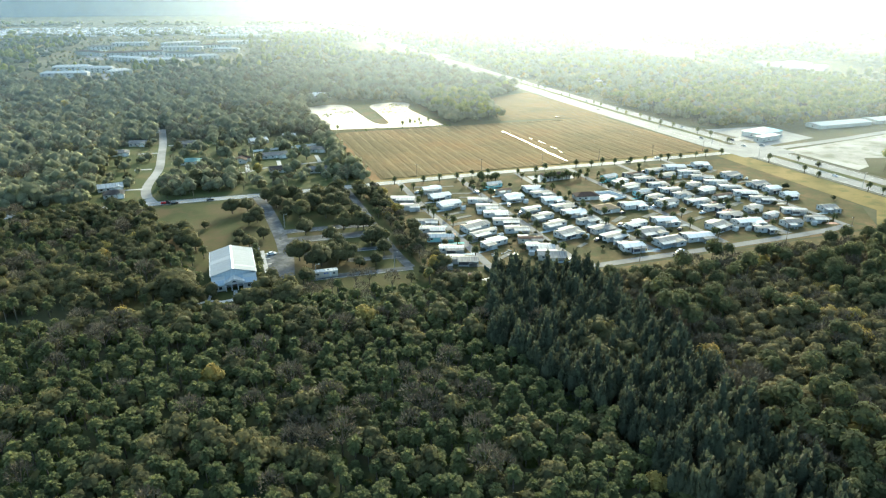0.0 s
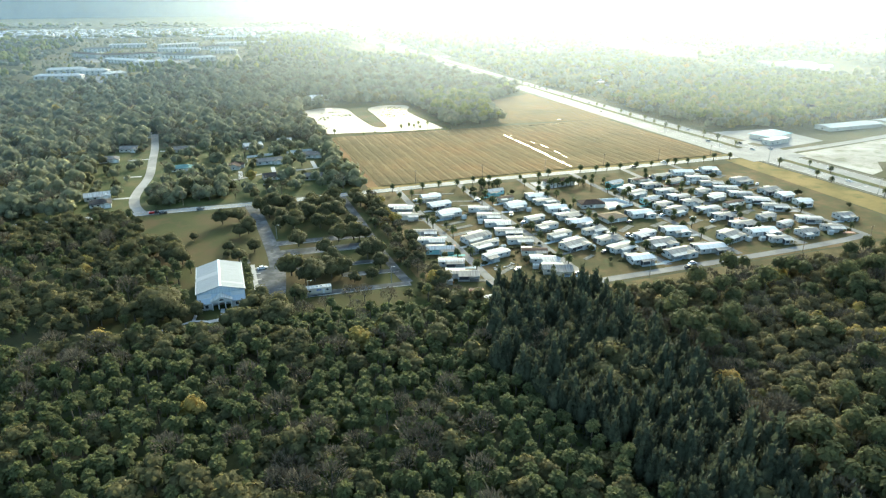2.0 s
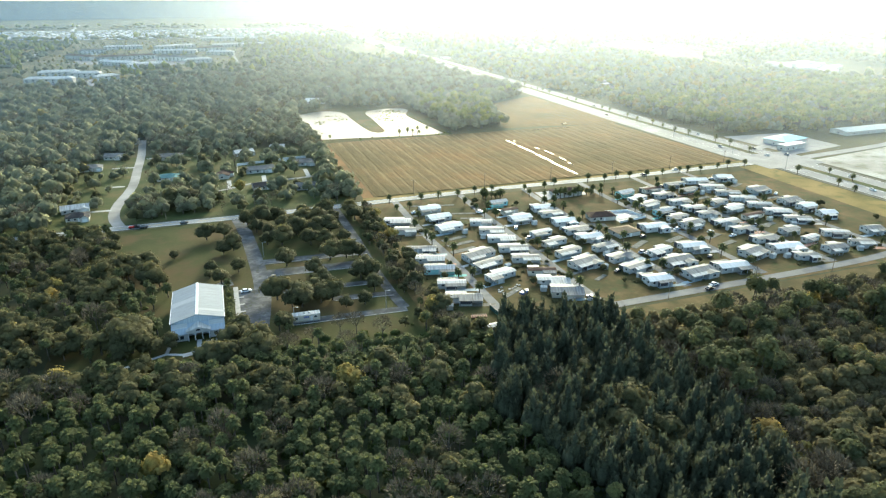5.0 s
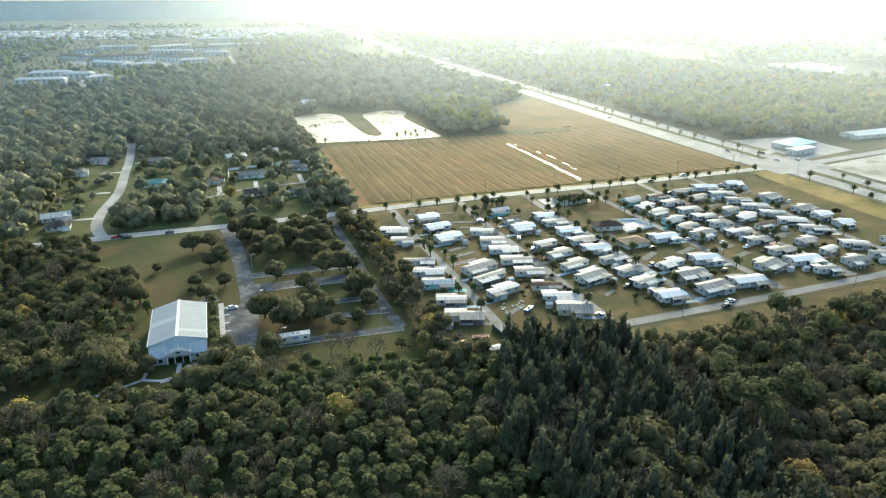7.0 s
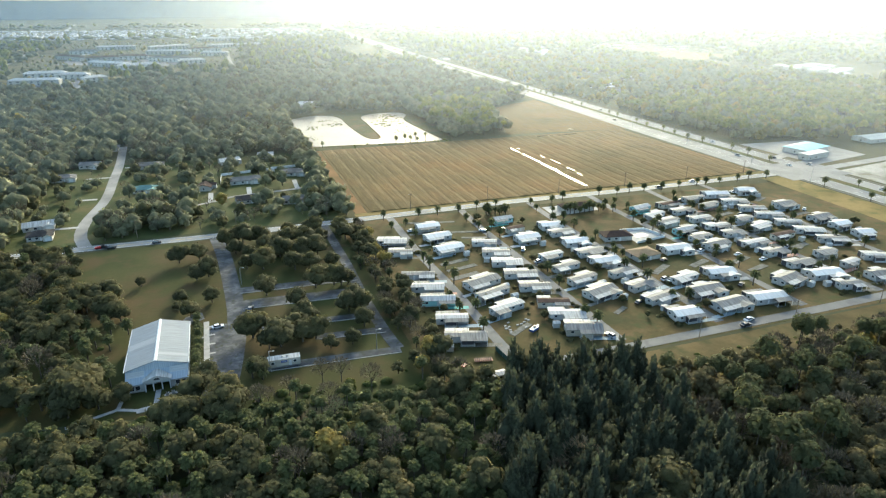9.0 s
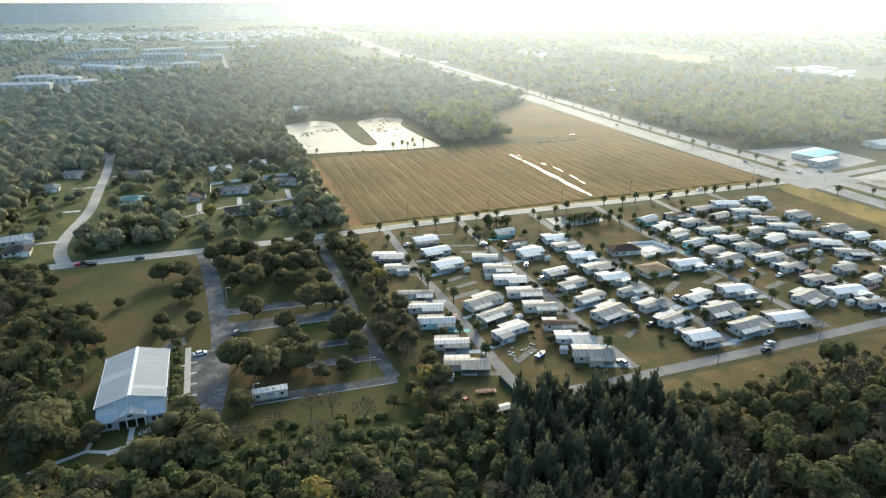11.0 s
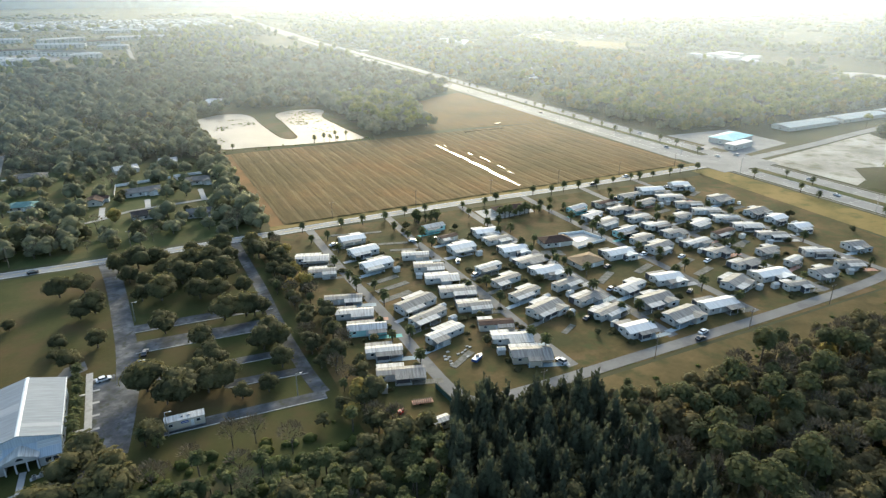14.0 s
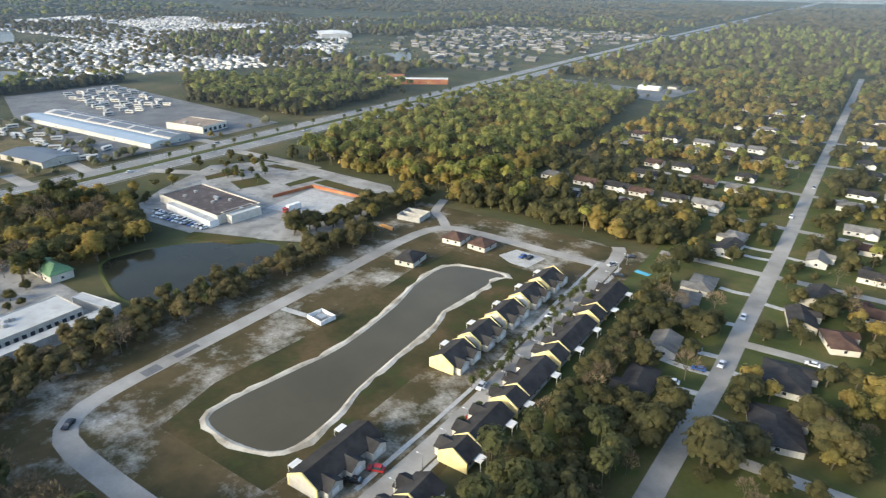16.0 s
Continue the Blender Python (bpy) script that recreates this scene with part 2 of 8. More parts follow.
OAK = foliage("oak_leaves", (0.084, 0.084, 0.042), (0.146, 0.136, 0.066), (0.250, 0.205, 0.094), 0.08, 0.55, 1.2)
# paler than OAK: distance haze is put into the leaf colour
OAK_HAZED = foliage("hazed_oak_leaves", (0.185, 0.190, 0.125), (0.310, 0.305, 0.200), (0.440, 0.405, 0.255), 0.07, 0.62, 1.3)
WILD = foliage("mixed_wood_leaves", (0.150, 0.136, 0.074), (0.216, 0.186, 0.098), (0.295, 0.226, 0.122), 0.06, 0.6, 1.2)
# brighter than PINE: sunlight and haze are put into the needle colour
PINE_LIT = foliage("sunlit_pine_needles", (0.160, 0.180, 0.066), (0.345, 0.340, 0.112), (0.620, 0.545, 0.160), 0.07, 0.66, 0.5)
PINE = foliage("pine_needles", (0.106, 0.113, 0.054), (0.156, 0.160, 0.074), (0.226, 0.212, 0.094), 0.09, 0.58, 1.1)
SHEOAK = foliage("she_oak_needles", (0.058, 0.062, 0.038), (0.084, 0.088, 0.052), (0.120, 0.120, 0.068), 0.07, 0.3)
# yellow and rusty leaves, with the low sun's gold added to their colour
GOLD = foliage("turning_sunlit_leaves", (0.190, 0.178, 0.068), (0.350, 0.280, 0.096), (0.510, 0.345, 0.125), 0.07, 0.6, 0.6)
TWIG = foliage("grey_twigs", (0.109, 0.083, 0.054), (0.155, 0.119, 0.078), (0.204, 0.152, 0.101), 0.08, 0.1)
BRUSH = foliage("undergrowth", (0.070, 0.090, 0.028), (0.120, 0.145, 0.040), (0.190, 0.190, 0.056), 0.05)
BARK = surface("bark", (0.09, 0.075, 0.055), (0.17, 0.145, 0.11), 1.5, 8.0, 0.5, 0.95)
WHITE_ROOF = ribbed("white_metal_roof", (0.540, 0.520, 0.480), (0.250, 0.232, 0.205), 0.45, 0.75)
BRIGHT_ROOF = ribbed("bright_coated_roof", (0.690, 0.675, 0.640), (0.540, 0.522, 0.488), 0.6, 0.75, rib_tone=0.25)
GREY_ROOF = ribbed("weathered_metal_roof", (0.245, 0.233, 0.212), (0.095, 0.088, 0.076), 0.45, 0.75)
DARK_ROOF = surface("dark_shingles", (0.032, 0.030, 0.030), (0.055, 0.052, 0.05), 0.3, 4.0, 0.4, 0.9, per_object=0.25)
BROWN_ROOF = surface("brown_shingles", (0.066, 0.040, 0.032), (0.108, 0.068, 0.052), 0.3, 4.0, 0.4, 0.9, per_object=0.3)
TAN_ROOF = surface("grey_shingles", (0.13, 0.125, 0.12), (0.21, 0.20, 0.185), 0.3, 4.0, 0.4, 0.9, per_object=0.35)
GREEN_ROOF = ribbed("green_metal_roof", (0.115, 0.215, 0.105), (0.075, 0.155, 0.075), 0.5, 0.6)
TEAL_ROOF = ribbed("turquoise_roof", (0.20, 0.52, 0.58), (0.13, 0.42, 0.48), 0.5, 0.4)
SIDING = ribbed("white_siding", (0.520, 0.512, 0.485), (0.370, 0.355, 0.325), 0.25, 0.55, axis=2)
BEIGE = ribbed("beige_siding", (0.58, 0.52, 0.42), (0.44, 0.39, 0.31), 0.25, 0.6, axis=2)
TEAL = ribbed("turquoise_siding", (0.36, 0.62, 0.60), (0.25, 0.48, 0.47), 0.25, 0.55, axis=2)
PINK = ribbed("pink_siding", (0.60, 0.42, 0.36), (0.47, 0.32, 0.28), 0.25, 0.6, axis=2)
STUCCO = surface("pale_stucco", (0.50, 0.47, 0.41), (0.62, 0.59, 0.52), 0.4, 5.0, 0.2, 0.9, per_object=0.3)
YELLOW_WALL = surface("yellow_stucco", (0.62, 0.50, 0.22), (0.74, 0.61, 0.30), 0.3, 5.0, 0.2, 0.9)
RED_WALL = surface("orange_red_wall", (0.30, 0.095, 0.045), (0.40, 0.175, 0.065), 0.2, 3.0, 0.3, 0.85)
TRIM = plain("white_trim", (0.720, 0.720, 0.702), 0.5)
METAL = plain("galvanised_metal", (0.45, 0.45, 0.44), 0.4, 0.6)
WOOD = surface("weathered_wood", (0.14, 0.11, 0.085), (0.24, 0.195, 0.15), 0.6, 6.0, 0.4, 0.9)
TEAL_SLAB = plain("turquoise_painted_slab", (0.15, 0.42, 0.37), 0.85)
BLUE_SLAB = plain("pale_blue_painted_slab", (0.30, 0.36, 0.38), 0.85)
BRICK_SLAB = plain("terracotta_slab", (0.42, 0.22, 0.15), 0.8)
GLASS = glass_dark("dark_glass")
SCREEN = plain("porch_screen", (0.06, 0.06, 0.065), 0.7)
RUBBER = plain("rubber", (0.02, 0.02, 0.02), 0.8)
CAR_PAINTS = [plain("car_paint_" + k, c, 0.25) for k, c in (("white", (0.75, 0.75, 0.75)), ("silver", (0.42, 0.43, 0.45)), ("black", (0.025, 0.025, 0.028)), ("red", (0.38, 0.03, 0.03)), ("blue", (0.05, 0.10, 0.28)), ("yellow", (0.65, 0.48, 0.04)))]
BLUE_TARP = plain("blue_tarpaulin", (0.04, 0.15, 0.50), 0.5)
ORANGE = plain("orange_boards", (0.60, 0.28, 0.06), 0.7)
BLACK_ROOF = surface("flat_membrane_roof", (0.066, 0.056, 0.055), (0.104, 0.088, 0.087), 0.08, 0.8, 0.4, 0.9, stain=(0.145, 0.122, 0.112))
SOLAR = ribbed("blue_grey_metal_roof", (0.105, 0.125, 0.155), (0.075, 0.090, 0.112), 1.2, 0.6)


# ---- mesh helpers ----
class Shape:
    """Corners and faces of one mesh, with a material slot for each face."""

    def __init__(self):
        self.v, self.f, self.s = [], [], []

    def add(self, corners, faces, slot=0):
        k = len(self.v)
        self.v += [tuple(c) for c in corners]
        self.f += [tuple(i + k for i in face) for face in faces]
        self.s += [slot] * len(faces)
        return self

    def box(self, x0, x1, y0, y1, z0, z1, slot=0):
        return self.add([(x0, y0, z0), (x1, y0, z0), (x1, y1, z0), (x0, y1, z0), (x0, y0, z1), (x1, y0, z1), (x1, y1, z1), (x0, y1, z1)],
                        [(0, 3, 2, 1), (4, 5, 6, 7), (0, 1, 5, 4), (1, 2, 6, 5), (2, 3, 7, 6), (3, 0, 4, 7)], slot)

    def prism(self, outline, z0, z1, slot=0):
        n = len(outline)
        if sum(a[0] * b[1] - b[0] * a[1] for a, b in zip(outline, outline[1:] + outline[:1])) < 0:
            outline = outline[::-1]
        return self.add([(x, y, z0) for x, y in outline] + [(x, y, z1) for x, y in outline],
                        [tuple(range(n, 2 * n))] + [(i, (i + 1) % n, n + (i + 1) % n, n + i) for i in range(n)], slot)

    def gable_roof(self, x0, x1, y0, y1, z, h, thick=0.18, slot=0, ridge="x", split=0.5):
        """A roof skin with thickness over the rectangle, its ridge along x or y."""
        if ridge == "x":
            m = y0 + (y1 - y0) * split
            prof = [(y0, z), (m, z + h), (y1, z), (y1, z - thick), (m, z + h - thick), (y0, z - thick)]
            cs = [(x0, p, q) for p, q in prof] + [(x1, p, q) for p, q in prof]
        else:
            m = x0 + (x1 - x0) * split
            prof = [(x0, z), (m, z + h), (x1, z), (x1, z - thick), (m, z + h - thick), (x0, z - thick)]
            cs = [(p, y0, q) for p, q in prof] + [(p, y1, q) for p, q in prof]
        faces = [(i, (i + 1) % 6, 6 + (i + 1) % 6, 6 + i) for i in range(6)] + [(0, 5, 4, 1), (1, 4, 3, 2), (6, 7, 10, 11), (7, 8, 9, 10)]
        return self.add(cs, faces, slot)

    def gable_wall(self, x0, x1, y0, y1, z0, z1, h, slot=0, ridge="x", split=0.5):
        if ridge == "x":
            m = y0 + (y1 - y0) * split
            prof = [(y0, z0), (y1, z0), (y1, z1), (m, z1 + h), (y0, z1)]
            cs = [(x0, p, q) for p, q in prof] + [(x1, p, q) for p, q in prof]
        else:
            m = x0 + (x1 - x0) * split
            prof = [(x0, z0), (x1, z0), (x1, z1), (m, z1 + h), (x0, z1)]
            cs = [(p, y0, q) for p, q in prof] + [(p, y1, q) for p, q in prof]
        return self.add(cs, [(i, (i + 1) % 5, 5 + (i + 1) % 5, 5 + i) for i in range(5)] + [(0, 4, 3, 2, 1), (5, 6, 7, 8, 9)], slot)

    def hip_roof(self, x0, x1, y0, y1, z, h, slot=0, thick=0.18):
        lx, ly = x1 - x0, y1 - y0
        i = min(lx, ly) / 2
        a, b = ((x0 + i, (y0 + y1) / 2), (x1 - i, (y0 + y1) / 2)) if lx >= ly else (((x0 + x1) / 2, y0 + i), ((x0 + x1) / 2, y1 - i))
        cs = [(x0, y0, z), (x1, y0, z), (x1, y1, z), (x0, y1, z), (*a, z + h), (*b, z + h), (x0, y0, z - thick), (x1, y0, z - thick), (x1, y1, z - thick), (x0, y1, z - thick)]
        tops = [(0, 1, 5, 4), (1, 2, 5), (2, 3, 4, 5), (3, 0, 4)] if lx >= ly else [(0, 1, 4), (1, 2, 5, 4), (2, 3, 5), (3, 0, 4, 5)]
        return self.add(cs, tops + [(6, 7, 1, 0), (7, 8, 2, 1), (8, 9, 3, 2), (9, 6, 0, 3), (9, 8, 7, 6)], slot)

    def tube(self, a, b, r0, r1, sides=6, slot=0):
        a, b = Vector(a), Vector(b)
        q = (b - a).to_track_quat("Z", "Y")
        ring = lambda c, r: [tuple(c + q @ Vector((r * math.cos(2 * math.pi * i / sides), r * math.sin(2 * math.pi * i / sides), 0))) for i in range(sides)]
        return self.add(ring(a, r0) + ring(b, r1), [(i, (i + 1) % sides, sides + (i + 1) % sides, sides + i) for i in range(sides)] + [tuple(range(sides, 2 * sides)), tuple(range(sides - 1, -1, -1))], slot)

    def mesh(self, name, mats, smooth=False):
        me = bpy.data.meshes.new(name)
        me.from_pydata(self.v, [], self.f)
        for m in mats if isinstance(mats, (list, tuple)) else [mats]:
            me.materials.append(m)
        if any(self.s):
            me.polygons.foreach_set("material_index", self.s)
        if smooth:
            me.polygons.foreach_set("use_smooth", [True] * len(me.polygons))
        return me


def part(name, shape, mats, parent, label="", at=None):
    """One mesh object under a thing or a part."""
    ob = new(name, shape if isinstance(shape, bpy.types.Mesh) else shape.mesh(name, mats))
    ob.parent = parent
    if at is not None:
        ob.matrix_basis = at
    return tagged(ob, label)


def thing(name, label, category, m, group="", kind=""):
    """The Empty at the base of a thing, which its parts hang from."""
    ob = new(name)
    ob.empty_display_size = 0.5
    ob.matrix_basis = m
    return tagged(ob, label, category, group, kind)


LAID = []  # each flat piece lies a hair above the one laid before it


def slab(name, outline, z, mat, label, category="ground", below=0.3, kind="structure"):
    LAID.append(name)
    z += 0.0004 * len(LAID)
    return tagged(new(name, Shape().prism(outline, -below, z).mesh(name, mat)), label, category, "", kind)


def smooth_line(points, step=8.0, closed=False):
    """A line of gentle curves through the given points."""
    p = [Vector(q).to_2d() for q in points]
    n, out = len(p), []
    for i in range(n if closed else n - 1):
        a, b = p[i], p[(i + 1) % n]
        pa = p[i - 1] if closed or i else a - (b - a)
        nb = p[(i + 2) % n] if closed or i + 2 < n else b + (b - a)
        k = max(2, int((b - a).length / step))
        for j in range(k):
            t = j / k
            out.append(0.5 * ((2 * a) + (b - pa) * t + (2 * pa - 5 * a + 4 * b - nb) * t * t + (3 * a - pa - 3 * b + nb) * t ** 3))
    return out if closed else out + [p[-1]]


RNG = np.random.default_rng(7)
ROAD_LINES = []  # every paved line with its half width: no tree stands on one
KEEP_CLEAR = []  # rectangles (u0, u1, v0, v1) kept free of wild trees


def ribbon(shape, line, width, z, slot=0, offset=0.0, depth=0.3):
    """A flat band of the given width along a line, with its edges going down into the ground."""
    n = len(line)
    rows = []
    for i, p in enumerate(line):
        d = (line[min(i + 1, n - 1)] - line[max(i - 1, 0)]).normalized()
        s = Vector((-d.y, d.x))
        a, b = p + s * (offset + width / 2), p + s * (offset - width / 2)
        rows.append(((a.x, a.y, z - depth), (a.x, a.y, z), (b.x, b.y, z), (b.x, b.y, z - depth)))
    faces = []
    for i in range(n - 1):
        for j in range(3):
            faces.append((4 * i + j, 4 * i + j + 1, 4 * i + j + 5, 4 * i + j + 4))
    return shape.add([c for r in rows for c in r], faces, slot)


def road(name, points, width, mat, label, z=0.06, curve=True, centre=None, edges=False, category="road"):
    line = smooth_line(points) if curve else [Vector(p) for p in points]
    LAID.append(name)
    z += 0.0004 * len(LAID)
    ob = tagged(new(name, ribbon(Shape(), line, width, z).mesh(name, mat)), label, category, "", "structure")
    ROAD_LINES.append((np.array([tuple(p) for p in line]), width / 2))
    if centre:
        s = Shape()
        mat_c, dash, gap = centre
        run, on, piece = 0.0, True, [line[0]]
        fine = [line[0]]
        for a, b in zip(line, line[1:]):
            k = max(1, int((b - a).length / 1.5))
            fine += [a.lerp(b, (j + 1) / k) for j in range(k)]
        for a, b in zip(fine, fine[1:]):
            run += (b - a).length
            if on:
                piece.append(b)
            if run > (dash if on else gap):
                if on and len(piece) > 1:
                    ribbon(s, piece, 0.22, z + 0.012, depth=0.01)
                run, on, piece = 0.0, not on if gap else True, [b]
        if s.f:
            part("road_marking", s, mat_c, ob)
    if edges:
        s = Shape()
        for side in (-1, 1):
            ribbon(s, line, 0.2, z + 0.012, 0, side * (width / 2 - 0.4), 0.01)
        part("edge_line", s, PAINT, ob)
    return ob


def inside(poly, x, y):
    """Which of the points lie in the polygon."""
    hit = np.zeros(len(x), bool)
    for (x0, y0), (x1, y1) in zip(poly, poly[1:] + poly[:1]):
        if y0 == y1:
            continue
        cross = ((y0 > y) != (y1 > y)) & (x < (x1 - x0) * (y - y0) / (y1 - y0) + x0)
        hit ^= cross
    return hit


def near_road(x, y, margin):
    bad = np.zeros(len(x), bool)
    for line, half in ROAD_LINES:
        for (ax, ay), (bx, by) in zip(line, line[1:]):
            dx, dy = bx - ax, by - ay
            t = np.clip(((x - ax) * dx + (y - ay) * dy) / max(dx * dx + dy * dy, 1e-9), 0, 1)
            bad |= np.hypot(x - ax - t * dx, y - ay - t * dy) < half + margin
    return bad


# ---- the land: one sheet out to the horizon, and what is laid out on it ----
tagged(new("ground", Shape().add([(-7000, -7000, 0), (7000, -7000, 0), (7000, 7000, 0), (-7000, 7000, 0)], [(0, 1, 2, 3)]).mesh("ground", GROUND)), "flat scrub-covered coastal land reaching to the hazy horizon", "ground", "", "structure")

slab("woodland_floor", [(-170, 40), (120, 20), (200, 62), (262, 64), (404, 78), (404, 229), (84, 236), (60, 254), (-8, 250), (-170, 262)], 0.02, FLOOR, "dark leaf-littered floor under palms and pines")
slab("lawn", [(84, 243), (118, 239), (345, 238), (372, 270), (380, 330), (384, 400), (120, 411), (84, 411)], 0.03, LAWN, "patchy dry lawn between mobile homes")
slab("meadow", [(-52, 262), (84, 240), (84, 409), (-52, 409)], 0.028, MEADOW, "mown green-brown grass round a church and its car park")
slab("verge", [(112, 214), (350, 214), (350, 243), (342, 237), (112, 237)], 0.036, surface("brown_verge", (0.062, 0.050, 0.018), (0.096, 0.072, 0.027), 0.04, 0.6, 0.5, 0.95, c3=(0.140, 0.100, 0.040), stain=(0.050, 0.052, 0.018), bump=0.06), "brown and olive grass bank between a park street and a wood")
slab("verge", [(350, 214), (404, 214), (404, 411), (383, 411), (374, 262), (350, 243)], 0.04, VERGE, "golden dry grass verge beside the highway and a park street")
slab("verge", [(96, 420.5), (404, 420.5), (404, 426), (96, 426)], 0.035, VERGE, "golden dry grass verge between road and field")
slab("verge", [(446, 78), (456, 78), (456, 330), (446, 330)], 0.035, MEADOW, "grassy verge beside the far carriageway of the highway")
slab("meadow", [(280, 611), (404, 597), (404, 800), (326, 756)], 0.03, SOIL, "brown fallow meadow beside the highway")
slab("yard_ground", [(108, 25), (150, 62), (204, 60), (236, 50), (238, -130), (236, -172), (108, -172)], 0.025, SANDY, "rough building ground worn to white sand round a pond")
slab("lawn", [(140, 27), (182, 27), (187, 5), (184, -30), (187, -95), (184, -124), (142, -124), (139, -60), (138, 10)], 0.04, ROUGH_GRASS, "rough brown and green grass slope round a long pond")
slab("lawn", [(-60, -10), (108, -10), (108, -420), (-60, -420)], 0.02, GREEN_LAWN, "green suburban lawns beside quiet streets")
slab("lawn", [(-110, 422), (92, 422), (92, 600), (-110, 600)], 0.02, GREEN_LAWN, "green lawns of scattered rural houses")

# the ploughed field: broad beds with furrows between them
bed = Shape()
U0, U1, V0, V1 = 104.0, 398.0, 426.0, 598.0
profile, u = [], U0
while u < U1:
    wide = 8.0 + 1.6 * random.random()
    profile += [(u, 0.16, 1), (u + 0.6, 0.12, 1), (u + 1.7, 0.14, 1), (u + 2.3, 0.30, 0), (u + 3.0, 0.34, 0), (u + wide - 1.0, 0.30, 0), (u + wide - 0.3, 0.22, 0)]
    u += wide
profile = [p for p in profile if p[0] < U1]
steps = 86
for j in range(steps + 1):
    v = V0 + (V1 - V0) * j / steps
    for k, (pu, pz, _) in enumerate(profile):
        bed.v.append((pu + 0.9 * noise.noise((pu * 0.05, v * 0.05, 1.0)) + 0.25 * noise.noise((pu * 0.3, v * 0.2, 4.0)), v, 0.16 + pz + 0.16 * noise.noise((pu * 0.2, v * 0.12, 3.0))))
n = len(profile)
for j in range(steps):
    for k in range(n - 1):
        bed.f.append((j * n + k, j * n + k + 1, (j + 1) * n + k + 1, (j + 1) * n + k))
        bed.s.append(profile[k][2])
field = tagged(new("field", bed.mesh("field", [SOIL, FURROW])), "brown ploughed field with long raised beds and furrows", "field", "", "structure")
KEEP_CLEAR.append((99, 402, 415, 600))
for u0, u1, v0, v1 in ((254.8, 256.9, 431, 470), (255.6, 257.9, 468, 498), (256.2, 258.2, 500, 533), (256.0, 257.8, 536, 557), (267.0, 267.7, 456, 466), (268.6, 269.4, 470, 482), (269.2, 270.0, 492, 508), (267.2, 268.0, 514, 522), (261.6, 262.4, 548, 553), (301, 318, 590.4, 591.6), (322, 341, 590.2, 591.4), (344, 350, 610, 613)):
    slab("ditch_water", [(u0, v0), (u1, v0 + 1), (u1 + 0.4, (v0 + v1) / 2), (u1, v1), (u0 - 0.3, v1 - 1), (u0 - 0.4, (v0 + v1) / 2)], 0.66, WATER, "shining rainwater standing in a field ditch", "water")
slab("field_corner", [(97, 426), (104, 426), (104, 598), (97, 598)], 0.05, surface("red_grass", (0.16, 0.10, 0.04), (0.24, 0.13, 0.055), 0.06, 0.8, 0.4, 0.95), "strip of reddish dry grass along a field")


def pond(outline, bank, water, bank_mat, label, z=0.05, inner=0.0):
    edge = smooth_line(outline, 3.0, True)
    c = sum(edge, Vector((0, 0))) / len(edge)
    ring = []
    for i, p in enumerate(edge):
        out = (edge[(i + 1) % len(edge)] - edge[i - 1]).normalized()
        nrm = Vector((out.y, -out.x))
        if nrm.dot(p - c) < 0 and inner == 0:
            nrm = -nrm
        w = bank * (0.8 + 0.35 * noise.noise((p.x * 0.09, p.y * 0.09, 5.0)) + 0.45 * noise.noise((p.x * 0.45, p.y * 0.45, 8.0)))
        ring.append((p, p + nrm * w))
    s = Shape()
    k = len(ring)
    s.add([(a.x, a.y, z - 0.02) for a, _ in ring] + [(0.6 * a.x + 0.4 * b.x, 0.6 * a.y + 0.4 * b.y, z + 0.3) for a, b in ring] + [(b.x, b.y, 0.0) for _, b in ring],
          [(r * k + i, r * k + (i + 1) % k, (r + 1) * k + (i + 1) % k, (r + 1) * k + i) for r in (0, 1) for i in range(k)])
    ob = slab("water", [tuple(p) for p in edge], z, water, label, "water")
    part("bank", s, bank_mat, ob)
    xs, ys = [p.x for p in edge], [p.y for p in edge]
    KEEP_CLEAR.append((min(xs) - 3, max(xs) + 3, min(ys) - 3, max(ys) + 3))
    return ob


slab("pond_margin", [(88, 600), (220, 596), (232, 640), (236, 782), (161, 797), (90, 764)], 0.02, MEADOW, "grassy margin round a forked pond")
pond([(96, 745), (95, 690), (95.5, 640), (102, 617), (127, 613), (154, 609), (190, 606), (213, 607), (215, 622), (212, 661), (210.5, 716), (221, 746), (216, 763), (192, 764.5), (172, 747), (169.5, 700), (167.5, 659), (166, 637), (160, 631), (153.5, 637), (150.5, 658), (149, 714), (149, 746), (141, 766), (124, 771), (108, 762)], 2.0, SHALLOW, MEADOW, "forked shallow pond mirroring the pale sky round a grass spit", inner=1.0)
pond([(174, 17), (175, 6), (172, -12), (169, -34), (172, -66), (177, -88), (175, -109), (152, -114), (153, -102), (155.5, -73), (153, -65), (151, -38), (149, -17), (146, -3), (147, 14), (160, 19)], 3.4, MURKY, SAND, "long murky storm pond with a white sandy bank")
pond([(301, -27), (284, -17), (258, -11), (248, -24), (243, -48), (247, -78), (262, -80), (280, -68), (294, -52)], 2.5, WATER, GREEN_LAWN, "dark still pond beside parking lots")
pond([(948, 706), (1037, 711), (1029, 607), (1035, 540), (935, 539), (955, 608)], 6, SHALLOW, SAND, "distant pale lake among woods")
pond([(722, -644), (640, -683), (668, -740), (711, -786), (724, -742)], 5, SHALLOW, MEADOW, "distant lake beside a home park")
pond([(1057, 299), (955, 280), (930, 236), (1028, 241)], 5, SHALLOW, MEADOW, "distant lake in a home park")
pond([(998, -242), (902, -231), (875, -249), (946, -284)], 4, SHALLOW, MEADOW, "distant pond in a home park")
pond([(1567, -502), (1324, -404), (1331, -449), (1610, -568)], 4, SHALLOW, MEADOW, "distant pond in a home park")
pond([(1509, -17), (1353, -38), (1335, -69), (1516, -55)], 4, SHALLOW, MEADOW, "distant pond in a home park")
